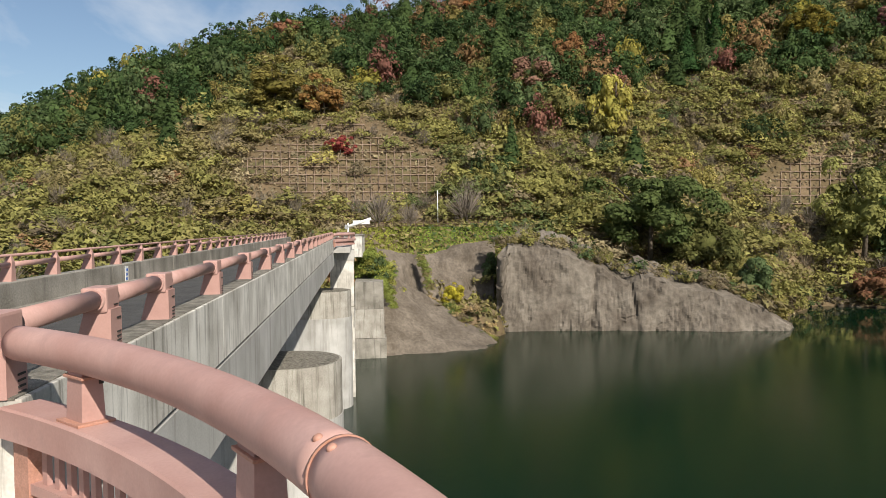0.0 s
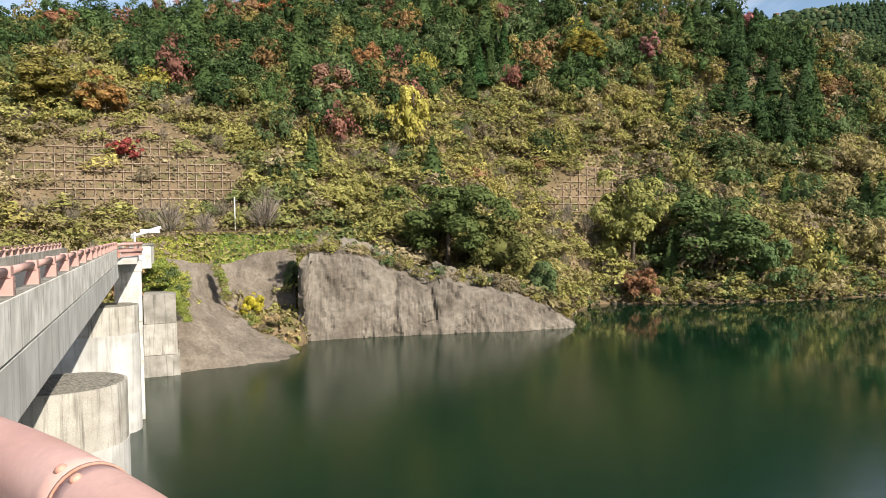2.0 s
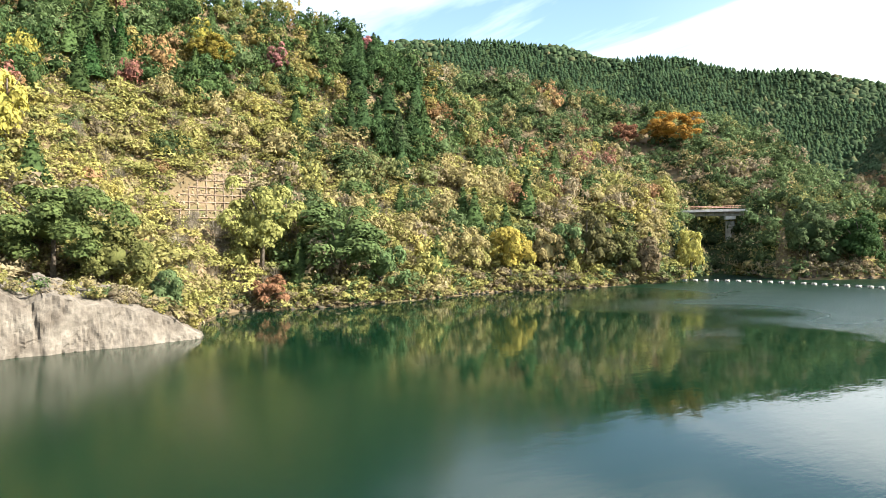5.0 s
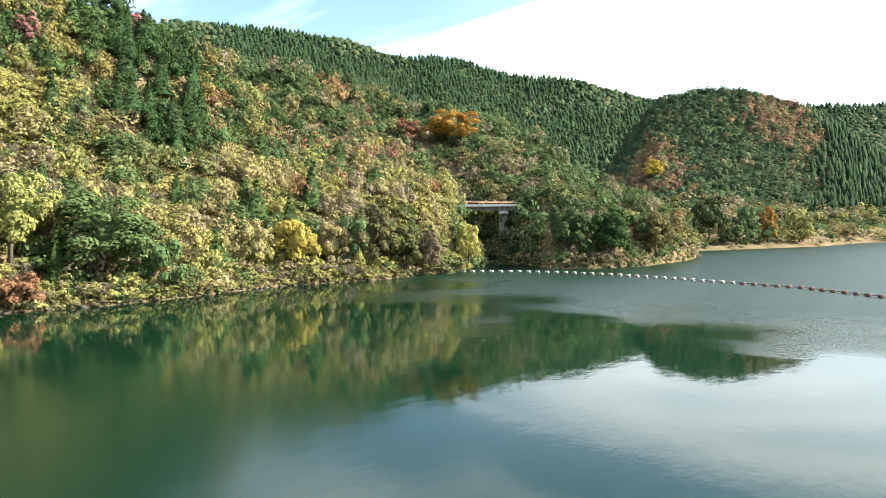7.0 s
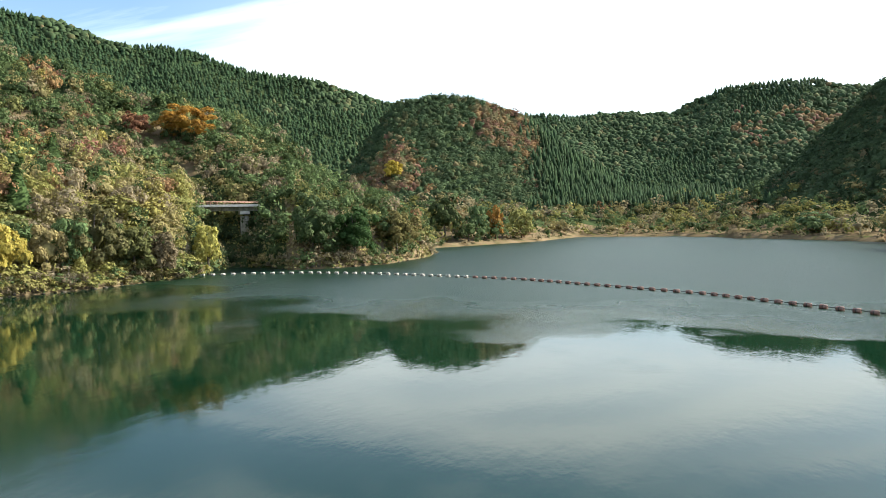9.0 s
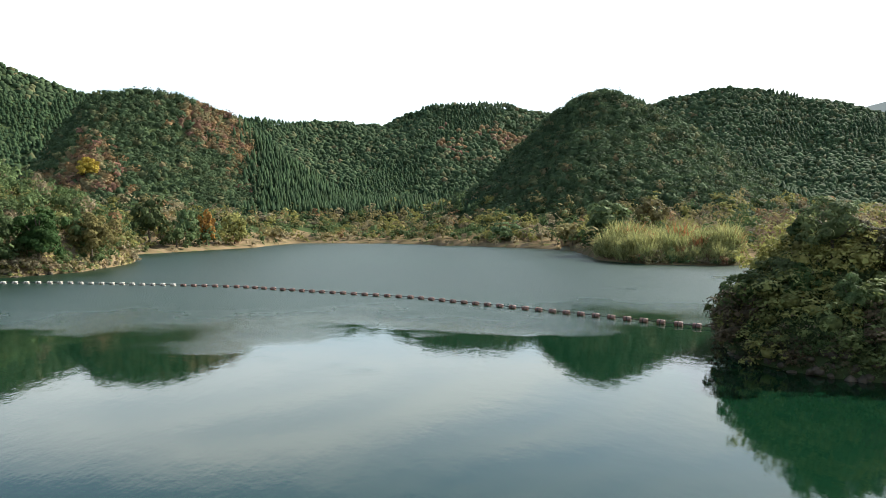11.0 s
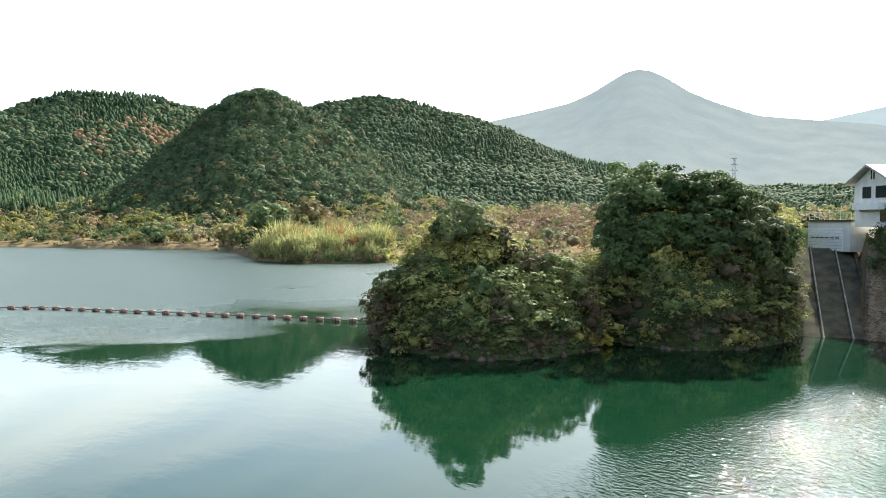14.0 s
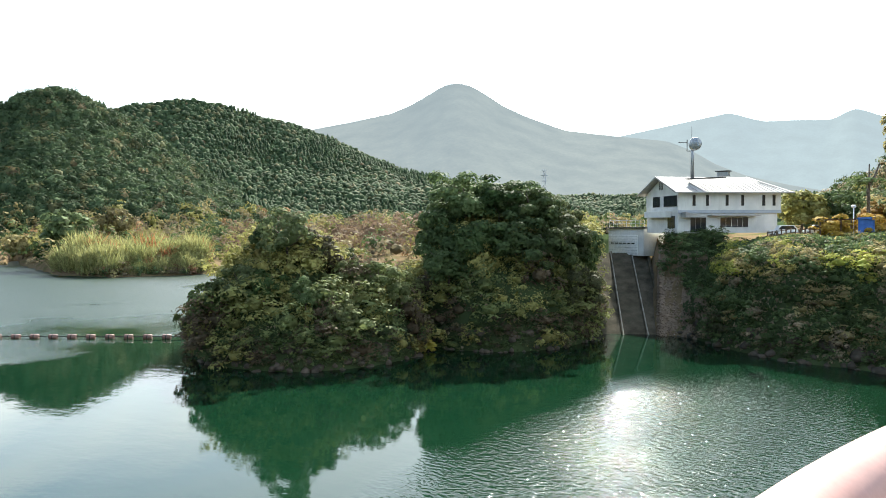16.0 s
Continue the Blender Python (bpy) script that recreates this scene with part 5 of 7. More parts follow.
def build_trunk(height, radius, seed, limbs=3):
    """A tapered, slightly crooked trunk with rising limbs."""
    rng = np.random.default_rng(seed)
    bm = bmesh.new()
    lean = rng.normal(0, 0.03, 2)
    pts = [(lean[0] * height * f + rng.normal(0, 0.02) * radius, lean[1] * height * f, height * f) for f in (0, 0.3, 0.55, 0.8)]
    tube(pts, [0.035 * height ** 0.9 * (1 - 0.75 * f) for f in (0, 0.35, 0.7, 1)], 7, bm)
    for k in range(limbs):
        a, f = rng.uniform(0, math.tau), rng.uniform(0.3, 0.6)
        foot = Vector((lean[0] * height * f, lean[1] * height * f, height * f))
        tip = foot + Vector((math.cos(a) * radius * 0.6, math.sin(a) * radius * 0.6, height * 0.25))
        tube([foot, (foot + tip) / 2 + Vector((0, 0, -0.04 * height)), tip], [0.014 * height, 0.01 * height, 0.004 * height], 5, bm)
    return bm


def build_tree(az, dist, radius, height, kind, tint, leaves, words, group, seed):
    x, y = on_bearing(az, dist)
    z = max(float(land(x, y)), 0.0) - 0.25
    hue = "golden yellow" if tint[0] > 0.27 and tint[1] > 0.18 else "orange-brown" if tint[0] > 1.6 * tint[1] else "yellow-green" if tint[0] > 0.09 else "dark green"
    what = {"broad": "broadleaf tree", "cone": "pointed cedar", "bare": "leafless grey tree", "pine": "leaning pine"}[kind]
    t = thing("tree", (hue + " " if kind != "bare" else "") + what + " " + words, "tree", pose(x, y, z), group)
    part("trunk", build_trunk(height, radius, seed), BARK, t)
    if dist < 300:
        leaves = int(leaves * min(3.5, max(1.0, (radius / 4.6) ** 2)))
    if kind == "cone":
        v, f = cone_crown(seed, leaves * 2, 0.055)
        v = v * [radius, radius, height / 4.9]
    elif kind == "bare":
        v, f = bare_crown(seed, 420)
        v = v * [radius, radius, height / 1.75] * [1, 1, 1]
    elif kind == "pine":
        v, f = broad_crown(seed, leaves, 0.06, 9, 0.3)
        v = v * [radius, radius, radius * 0.9] + [0.6, 0, height * 0.55]
    else:
        v, f = broad_crown(seed, leaves * 2, 2.3 / leaves ** 0.5, 22 if radius < 6 else 34, 0.8)
        v = v * [radius * 1.1, radius * 1.1, height * 0.92 / 1.74] + [0, 0, height * 0.05]
    rng = np.random.default_rng(seed)
    col = np.clip(np.array(tint) * (1 + 0.1 * rng.normal() + 0.03 * rng.normal(0, 1, 3)), 0.005, 1)
    me = mesh_arrays("crown", v, f, TWIGS if kind == "bare" else LEAVES, np.broadcast_to(col, (len(v), 3)))
    ob = new("crown", me)
    ob.parent = t


for az, dist, radius, top, tint in ((142.3, 100, 3.0, 17.2, DARK), (143.8, 101, 3.8, 20.3, GREEN), (145.6, 101, 4.4, 20.9, (0.06, 0.085, 0.03)), (148.6, 101, 4.4, 21.2, GREEN), (151.3, 101, 4.0, 19.0, (0.075, 0.085, 0.035)), (153.2, 100, 3.2, 15.4, DARK), (144.3, 97, 3.8, 19.5, DARK), (147.2, 97, 4.0, 19.4, GREEN), (150.0, 97, 3.8, 19.0, DARK)):
    KNOLL_TREES_TALL.append((az, dist, radius, top - float(land(*on_bearing(az, dist))), "broad", tint))
seed = 200
for rows, leaves, words, group in ((HILL_TREES, 1100, "on a steep hillside", "trees on the hillside"), (RIDGE_TREES, 700, "near the top of a hill", "trees on the ridge"),
                                   (SHORE_TREES, 1700, "above the lake shore", "trees on the near shore"), (INLET_TREES, 1000, "by a wooded inlet", "trees by the inlet"),
                                   (FAR_TREES, 420, "on the low far shore", "trees on the far shore"), (KNOLL_TREES, 1700, "on a rocky knoll in the lake", "trees on the knolls"),
                                   (KNOLL_TREES_TALL, 1900, "on a tall wooded knoll", "trees on the knolls"), (OFFICE_TREES, 900, "near the dam office", "trees by the office")):
    for row in rows:
        seed += 1
        build_tree(*row, leaves, words, group, seed)


# ---- the bridge over the dam ----
# x runs along the bridge away from the lookout, y to its downstream side, z up from the water
BRIDGE = pose(0, 0, 0, 0, 0, 96.5)
FACE, FAR_FACE = 1.9, 6.25          # lake-side face of the near parapet, road-side face of the far one
TOP, DECK = EYE - 0.95, EYE - 1.52
BAY_X, BAY_Y, BAY_R = -0.71, 5.98, 6.46
BAY_HALF = math.sqrt(BAY_R ** 2 - (BAY_Y - FACE) ** 2)
FAR_END, NEAR_END = 68.0, -78.0


def bay_arc(radius, n, a0=None, a1=None):
    """Points of the lookout's curved edge, from its far end round to its near end."""
    lim = math.asin(BAY_HALF / BAY_R)
    a0, a1 = lim if a0 is None else a0, -lim if a1 is None else a1
    return [(BAY_X + math.sin(a0 + (a1 - a0) * k / (n - 1)) * radius, BAY_Y - math.cos(a0 + (a1 - a0) * k / (n - 1)) * radius) for k in range(n)]


def build_bridge():
    br = thing("bridge", "weathered concrete road bridge on top of a dam, with stained parapets", "bridge", BRIDGE)
    bays = [(BAY_X - BAY_HALF, BAY_X + BAY_HALF), (52.7, 61.9)]
    runs = [(NEAR_END, bays[0][0]), (bays[0][1], bays[1][0]), (bays[1][1], FAR_END)]
    for x0, x1 in runs:
        n = max(1, round((x1 - x0) / 6.0))
        for k in range(n):
            a, b = x0 + (x1 - x0) * k / n, x0 + (x1 - x0) * (k + 1) / n
            part("parapet", box(b - a - 0.012, 0.34, TOP - EYE + 1.838, ((a + b) / 2, FACE + 0.17, EYE - 1.838), 0.008), CONCRETE_STREAKED, br)
    n = 24
    for k in range(n):
        a, b = NEAR_END + (FAR_END - NEAR_END) * k / n, NEAR_END + (FAR_END - NEAR_END) * (k + 1) / n
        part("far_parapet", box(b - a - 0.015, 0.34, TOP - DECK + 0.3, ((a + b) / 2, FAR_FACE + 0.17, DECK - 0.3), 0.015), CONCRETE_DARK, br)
    part("coping", box(FAR_END - bays[0][1], 0.30, 0.012, ((FAR_END + bays[0][1]) / 2, FACE + 0.185, TOP - 0.004)), CONCRETE_TOP, br, "lichen-covered parapet top")
    length, mid = FAR_END - NEAR_END, (FAR_END + NEAR_END) / 2
    for x0, x1 in ((NEAR_END, bays[0][0]), (bays[0][1], FAR_END)):
        part("girder", box(x1 - x0, 0.5, 1.01, ((x0 + x1) / 2, FACE + 0.254, EYE - 2.9), 0.006), CONCRETE, br)
    part("deck", box(length, FAR_FACE - FACE - 0.1, 0.3, (mid, (FACE + FAR_FACE) / 2 + 0.2, DECK - 0.32)), CONCRETE, br)
    part("far_girder", box(length, 0.5, 1.1, (mid, FAR_FACE + 0.1, DECK - 1.45)), CONCRETE, br)
    part("road", box(length, FAR_FACE - FACE - 0.95, 0.02, (mid, (FACE + 0.34 + FAR_FACE) / 2, DECK - 0.02)), ASPHALT, br, "grey asphalt road surface")
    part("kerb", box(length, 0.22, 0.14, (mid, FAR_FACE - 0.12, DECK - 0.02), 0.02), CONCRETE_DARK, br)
    # the lookout's slab
    bm = bmesh.new()
    ring = [bm.verts.new((x, y, DECK)) for x, y in bay_arc(BAY_R + 0.16, 40)]
    ring += [bm.verts.new((BAY_X - BAY_HALF, FACE + 0.4, DECK)), bm.verts.new((BAY_X + BAY_HALF, FACE + 0.4, DECK))]
    f = bm.faces.new(ring)
    ext = bmesh.ops.extrude_face_region(bm, geom=[f])
    for v in (e for e in ext["geom"] if isinstance(e, bmesh.types.BMVert)):
        v.co.z -= 0.45
    bmesh.ops.recalc_face_normals(bm, faces=bm.faces)
    part("lookout_slab", bm, CONCRETE, br)
    return br


def pier_shaft(radius, z0, z1, back):
    """A pier with a round nose towards the lake."""
    bm = bmesh.new()
    pts = [(math.cos(a) * radius, math.sin(a) * radius) for a in np.linspace(0, -math.pi, 20)]
    pts += [(-radius, back), (radius, back)]
    lo = [bm.verts.new((x, y, z0)) for x, y in pts]
    hi = [bm.verts.new((x, y, z1)) for x, y in pts]
    for i in range(len(pts)):
        j = (i + 1) % len(pts)
        f = bm.faces.new((lo[j], lo[i], hi[i], hi[j]))
        f.smooth = False
    bm.faces.new(hi)
    bmesh.ops.recalc_face_normals(bm, faces=bm.faces)
    return bm


def build_piers():
    for x, nose in ((27.7, 2.75), (57.3, 2.75), (-30.0, 2.75)):
        p = thing("bridge_pier", "round-nosed grey concrete bridge pier standing in the lake", "pier", BRIDGE @ pose(x, nose, 0), "piers of the bridge")
        part("lower_shaft", pier_shaft(2.03, -8, 7.0, 5), CONCRETE, p)
        part("shaft", pier_shaft(2.0, 7.0, 9.0, 5), PIER, p, "dark weathered upper band")
        part("top_face", pier_shaft(1.9, 9.0, 9.015, 0.6), CONCRETE_TOP, p, "dark damp top")
        part("upper_pier", box(3.0, 4.0, 2.2, (0, 3.2, 9.0)), CONCRETE, p)
    p = thing("bay_tower", "pale weathered concrete tower carrying the next lookout bay", "tower", BRIDGE @ pose(61.0, 1.5, 0))
    part("shaft", box(2.6, 1.9, 17.2, (0, 0.0, -6.0), 0.03), CONCRETE_STREAKED, p)
    part("lift_joint", box(2.63, 1.93, 0.05, (0, 0.0, 7.4)), CONCRETE_DARK, p)
    part("cap", box(2.7, 2.0, 0.8, (0, 0.0, 11.21), 0.03), CONCRETE, p, "stained upper band")
    part("bay_slab", box(8.6, 1.5, 0.42, (-3.4, -0.05, 12.03), 0.02), CONCRETE, p)


build_bridge()
build_piers()


# ---- pink steel rails ----
PIPE_Z = EYE - 0.56


def rail_post(h, parent, m):
    """A post that leans out to the road at its foot, with a boxed head that clasps the pipe and slits in its lake side."""
    bm = bmesh.new()
    out = [(-0.1, 0), (0.18, 0), (0.1, h - 0.08), (-0.1, h - 0.08)]
    a = [bm.verts.new((-0.13, y, z)) for y, z in out]
    b = [bm.verts.new((0.13, y, z)) for y, z in out]
    bm.faces.new(a)
    bm.faces.new(reversed(b))
    for i in range(4):
        j = (i + 1) % 4
        bm.faces.new((a[j], a[i], b[i], b[j]))
    bmesh.ops.recalc_face_normals(bm, faces=bm.faces)
    p = part("post", bm, PINK, parent, m=m)
    part("head", box(0.3, 0.2, 0.2, (0, 0.02, h - 0.105), 0.02), PINK, p)
    part("collar", tube([(-0.19, 0.02, h), (0.19, 0.02, h)], 0.09, 18), PINK, p)
    for k in range(8):
        part("slit", box(0.09, 0.008, 0.012, (0.05, -0.084 if k < 3 else -0.104, h - 0.06 - 0.035 * k - (0.08 if k > 3 else 0))), DARK_STEEL, p)
    return p


def copy_part(ob, m):
    """The same part, with its own pieces, at another place under the same thing."""
    o = again(ob, m)
    for c in ob.children:
        d = c.copy()
        scene.collection.objects.link(d)
        d.parent = o
    return o


def build_lake_rail(name, label, places):
    rail = thing(name, label, "guard rail", BRIDGE @ pose(places[0], FACE + 0.17, TOP), "rails of the bridge")
    h = PIPE_Z - TOP
    first, pipe = None, None
    for k, x in enumerate(places):
        m = pose(x - places[0], 0, 0)
        first = rail_post(h, rail, m) if first is None else copy_part(first, m)
    for x0, x1 in zip(places, places[1:]):
        pipe = part("pipe", tube([(x0 - places[0] + 0.12, 0.02, h), (x1 - places[0] - 0.12, 0.02, h)], 0.075, 18), PINK, rail)


def build_far_rail():
    x0, step, n = -12.0, 2.02, 39
    rail = thing("bridge_rail", "faded pink pipe rail with a thin top bar on a parapet", "guard rail", BRIDGE @ pose(x0, FAR_FACE + 0.17, TOP), "rails of the bridge")
    pipe_h, bar_h = 0.31, 0.48
    post = None
    for k in range(n):
        m = pose(k * step, 0, 0)
        if post is None:
            bm = bmesh.new()
            for z, sx, y0, y1 in ((0, 0.1, -0.06, 0.2), (pipe_h + 0.05, 0.06, -0.06, 0.07), (bar_h + 0.02, 0.025, -0.02, 0.03)):
                for sgn in (-1, 1):
                    for y in (y0, y1):
                        bm.verts.new((sgn * sx, y, z))
            bmesh.ops.convex_hull(bm, input=bm.verts[:])
            post = part("post", bm, PINK, rail, m=m)
        else:
            again(post, m)
    for k in range(n - 1):
        part("pipe", tube([(k * step + 0.06, 0, pipe_h), ((k + 1) * step - 0.06, 0, pipe_h)], 0.05, 12), PINK, rail)
    part("top_bar", tube([(0, 0, bar_h), ((n - 1) * step, 0, bar_h)], 0.028, 8), PINK, rail)
    for k in range(0, n - 1, 4):
        part("sleeve", tube([(k * step + 0.5, 0, pipe_h + 0.0), (k * step + 1.3, 0, pipe_h + 0.0)], 0.048, 10), WHITE_PAINT, rail, "pale expansion sleeve")


def build_parapet_plates():
    for x, w in ((12.3, 0.26), (20.4, 0.26)):
        p = thing("marker_plate", "small white and blue marker plate on a concrete parapet", "sign", BRIDGE @ pose(x, FAR_FACE - 0.012, TOP - 0.5), "plates on the parapet")
        part("plate", box(w, 0.012, 0.44), WHITE_PAINT, p)
        for k in range(3):
            part("bar", box(w * 0.5, 0.006, 0.07, (0.02 * (k - 1), -0.009, 0.07 + 0.12 * k)), BLUE_SHEET, p, "blue bar")


NEAR_POST = BAY_X + BAY_HALF + 0.12
build_lake_rail("bridge_rail", "faded pink steel pipe rail on box posts along the lake-side parapet", [NEAR_POST, 6.15, 7.9] + [10.65 + 2.95 * k for k in range(16)])
build_lake_rail("bridge_rail", "faded pink steel pipe rail on box posts behind the lookout", [BAY_X - BAY_HALF - 0.12 - 2.95 * k for k in range(22)][::-1])
build_far_rail()
build_parapet_plates()


def build_bay_rail(name, label, m, cx, cy, radius, half_angle, detail=True):
    """The curved rail of a lookout: a fat pipe on short posts over a box rail, with upright bars below."""
    rail = thing(name, label, "railing", m)
    pz, pr, bz = EYE - 0.632, 0.097, EYE - 0.968

    def arc(n, a0=half_angle, a1=-half_angle, r=radius):
        return [(cx + math.sin(a0 + (a1 - a0) * k / (n - 1)) * r, cy - math.cos(a0 + (a1 - a0) * k / (n - 1)) * r) for k in range(n)]
    joints = [half_angle, 0.41, -0.02, -0.44, -half_angle] if detail else [half_angle, -half_angle]
    for a0, a1 in zip(joints, joints[1:]):
        pipe = part("top_pipe", tube([(x, y, pz) for x, y in arc(40, a0, a1 + 0.0006)], pr, 32), PINK, rail)
        if detail and a1 > -half_angle:
            (x, y), (xn, yn) = arc(2, a1, a1 - 0.012 / radius)
            part("joint_ring", tube([(x, y, pz), (xn, yn, pz)], pr + 0.004, 32), PINK_RUST, pipe, "rusty pipe joint")
            for s in (-1, 1):
                ang = a1 + s * 0.045 / radius * 1.1
                bx, by = cx + math.sin(ang) * radius, cy - math.cos(ang) * radius
                for roll in (28.0,):
                    d = Vector((-math.sin(ang), math.cos(ang), 0)) * math.sin(radians(roll)) + Vector((0, 0, math.cos(radians(roll))))
                    foot = Vector((bx, by, pz)) + d * (pr - 0.004)
                    tag = tube([foot, foot + d * 0.004, foot + d * 0.011, foot + d * 0.014], [0.015, 0.015, 0.012, 0.005], 12)
                    part("bolt", tag, PINK_RUST, pipe, "rusted bolt head")
    sec = [(-0.12, -0.17), (0.12, -0.17), (0.12, -0.012), (0.108, 0.0), (-0.108, 0.0), (-0.12, -0.012)]
    part("box_rail", sweep([(x, y, bz) for x, y in arc(70)], sec), PINK, rail)
    part("bottom_rail", sweep([(x, y, DECK + 0.14) for x, y in arc(60)], [(-0.05, -0.06), (0.05, -0.06), (0.05, 0), (-0.05, 0)]), PINK, rail)
    n = int(2 * half_angle * radius / 0.13)
    bal = None
    for k in range(1, n):
        ang = half_angle - 2 * half_angle * k / n
        mm = pose(cx + math.sin(ang) * radius, cy - math.cos(ang) * radius, DECK + 0.13, 0, 0, math.degrees(ang))
        bal = part("baluster", box(0.05, 0.03, bz - 0.165 - DECK - 0.13), PINK, rail, m=mm) if bal is None else again(bal, mm)
    for ang in (half_angle - 0.015, 0.015 - half_angle):
        part("end_post", box(0.15, 0.12, bz - 0.172 - DECK), PINK_RUST, rail, "rust-stained end post", m=pose(cx + math.sin(ang) * radius, cy - math.cos(ang) * radius, DECK, 0, 0, math.degrees(ang)))
    post = None
    for k in range(-5, 6):
        ang = 0.236 + 0.272 * k
        if abs(ang) > half_angle - 0.06:
            continue
        mm = pose(cx + math.sin(ang) * radius, cy - math.cos(ang) * radius, bz, 0, 0, math.degrees(ang))
        if post is None:
            bm = bmesh.new()
            h = pz - pr - bz + 0.03
            for z, sx, sy in ((0, 0.085, 0.06), (h, 0.075, 0.05)):
                for i in (-1, 1):
                    for j in (-1, 1):
                        bm.verts.new((i * sx, j * sy, z))
            bmesh.ops.convex_hull(bm, input=bm.verts[:])
            post = part("post", bm, PINK, rail, m=mm)
            part("foot_plate", box(0.24, 0.19, 0.014, (0, 0, 0.0), 0.003), PINK_RUST, post, "rust-edged foot plate")
            part("saddle", box(0.2, 0.13, 0.014, (0, 0, h - 0.045), 0.003), PINK_RUST, post, "rust-edged saddle plate")
            for i in (-1, 1):
                part("saddle_bolt", tube([(0.075 * i, -0.045, h - 0.075), (0.075 * i, -0.045, h - 0.02)], 0.014, 8), DARK_STEEL, post)
        else:
            copy_part(post, mm)
    return rail


build_bay_rail("lookout_rail", "curved faded pink steel rail round a lookout bay", BRIDGE, BAY_X, BAY_Y, BAY_R, math.asin(BAY_HALF / BAY_R))
build_bay_rail("lookout_rail", "pink steel rail round the next lookout bay of the bridge", BRIDGE @ pose(57.3, 0, 0), 0, 8.45, 8.0, 0.613, False)


# ---- the rock face, sprayed slope and abutment at the bridge's far end ----
def rough_at(p, size, depth=4):
    v, a = 0.0, 1.0
    q = Vector(p) / size
    for k in range(depth):
        v += a * noise.noise(q)
        q, a = q * 2.1 + Vector((3.1, 1.7, 0.4)), a * 0.5
    return v


def along(path, s):
    """The point at fraction s of a path of tuples, all values interpolated."""
    p = np.array(path, float)
    seg = np.hypot(np.diff(p[:, 0]), np.diff(p[:, 1]))
    cum = np.concatenate([[0], np.cumsum(seg)]) / seg.sum()
    return [np.interp(s, cum, p[:, k]) for k in range(p.shape[1])]


def build_cliff():
    # foot of the face: x, y, height of its top
    path = [(9.0, 103, 10.5), (7.4, 99, 10.2), (6.3, 94.8, 9.4), (8.2, 94.3, 10.8), (14.7, 94.2, 10.4), (18.2, 93.9, 8.6), (21.0, 93.8, 7.6), (23.6, 93.6, 6.0), (25.5, 93.2, 7.2), (31.7, 92.8, 5.2), (36, 92.4, 4.4), (39, 92.2, 3.6), (43.8, 92.2, 0.7), (45.5, 95, 0.6), (44, 104, 3)]
    ns, up, back = 230, 34, 12
    verts = []
    for i in range(ns):
        s = i / (ns - 1)
        x, y, top = along(path, s)
        x2, y2, _ = along(path, min(1, s + 0.004))
        x1, y1, _ = along(path, max(0, s - 0.004))
        d = Vector((x2 - x1, y2 - y1, 0)).normalized()
        inward = Vector((-d.y, d.x, 0))
        crag = rough_at((x * 1.0, y, 0), 2.2, 3) * 0.7
        for j in range(up):
            f = j / (up - 1)
            z = -1.5 + (top + crag * min(1, top / 5) + 1.5) * f
            p = Vector((x, y, z)) + inward * (max(z, 0) * 0.16)
            n = rough_at((p.x * 0.8, p.y, p.z * 0.6), 5.0) * 0.7 + rough_at((p.x * 1.6, p.y, p.z * 0.6), 1.0, 4) * 0.2 - max(0.0, 0.05 - abs(rough_at((p.x * 1.1, p.y, p.z * 0.5), 4.5, 3))) * 4.0
            crease = -0.55 * max(0, 1 - abs(x - 19.0 - 0.12 * z) / 0.55) - 0.5 * max(0, 1 - abs(x - 25.0 + 0.15 * z) / 0.4) - 0.35 * max(0, 1 - abs(x - 39.3) / 0.35)
            verts.append(p - inward * (n + crease))
        edge = verts[-1].copy()
        reach = min(1.0, max(0.05, (s - 0.16) / 0.06))
        for j in range(1, back + 1):
            f = j / back
            p = edge + inward * (f * 7.0 * reach)
            p.z = edge.z + f * 2.4 * reach + rough_at((p.x, p.y, 0), 2.0) * 0.5 * f
            verts.append(p)
    m = up + back
    faces = [(i * m + j, (i + 1) * m + j, (i + 1) * m + j + 1, i * m + j + 1) for i in range(ns - 1) for j in range(m - 1)]
    me = mesh_of("rock_cliff", verts, faces, ROCK)
    for p in me.polygons:
        p.use_smooth = p.index % m > up
    return tagged(new("rock_cliff", me), "bare grey-brown rock face rising from the lake, streaked and cracked", "cliff", kind="structure")


def sheet(name, label, bottom, top, material, ns=70, nt=26, bulge=0.35, size=2.5):
    """A sprayed slope between a lower and an upper edge."""
    verts = []
    for i in range(ns):
        a, b = Vector(along(bottom, i / (ns - 1))), Vector(along(top, i / (ns - 1)))
        nrm = (b - a).cross(Vector((1, 0.1, 0))).normalized()
        for j in range(nt):
            p = a.lerp(b, j / (nt - 1))
            verts.append(p + nrm * (rough_at(p, size) * bulge + rough_at(p, 0.6, 2) * bulge * 0.15))
    faces = [(i * nt + j, (i + 1) * nt + j, (i + 1) * nt + j + 1, i * nt + j + 1) for i in range(ns - 1) for j in range(nt - 1)]
    return tagged(new(name, mesh_of(name, verts, faces, material, True)), label, "slope", kind="structure")


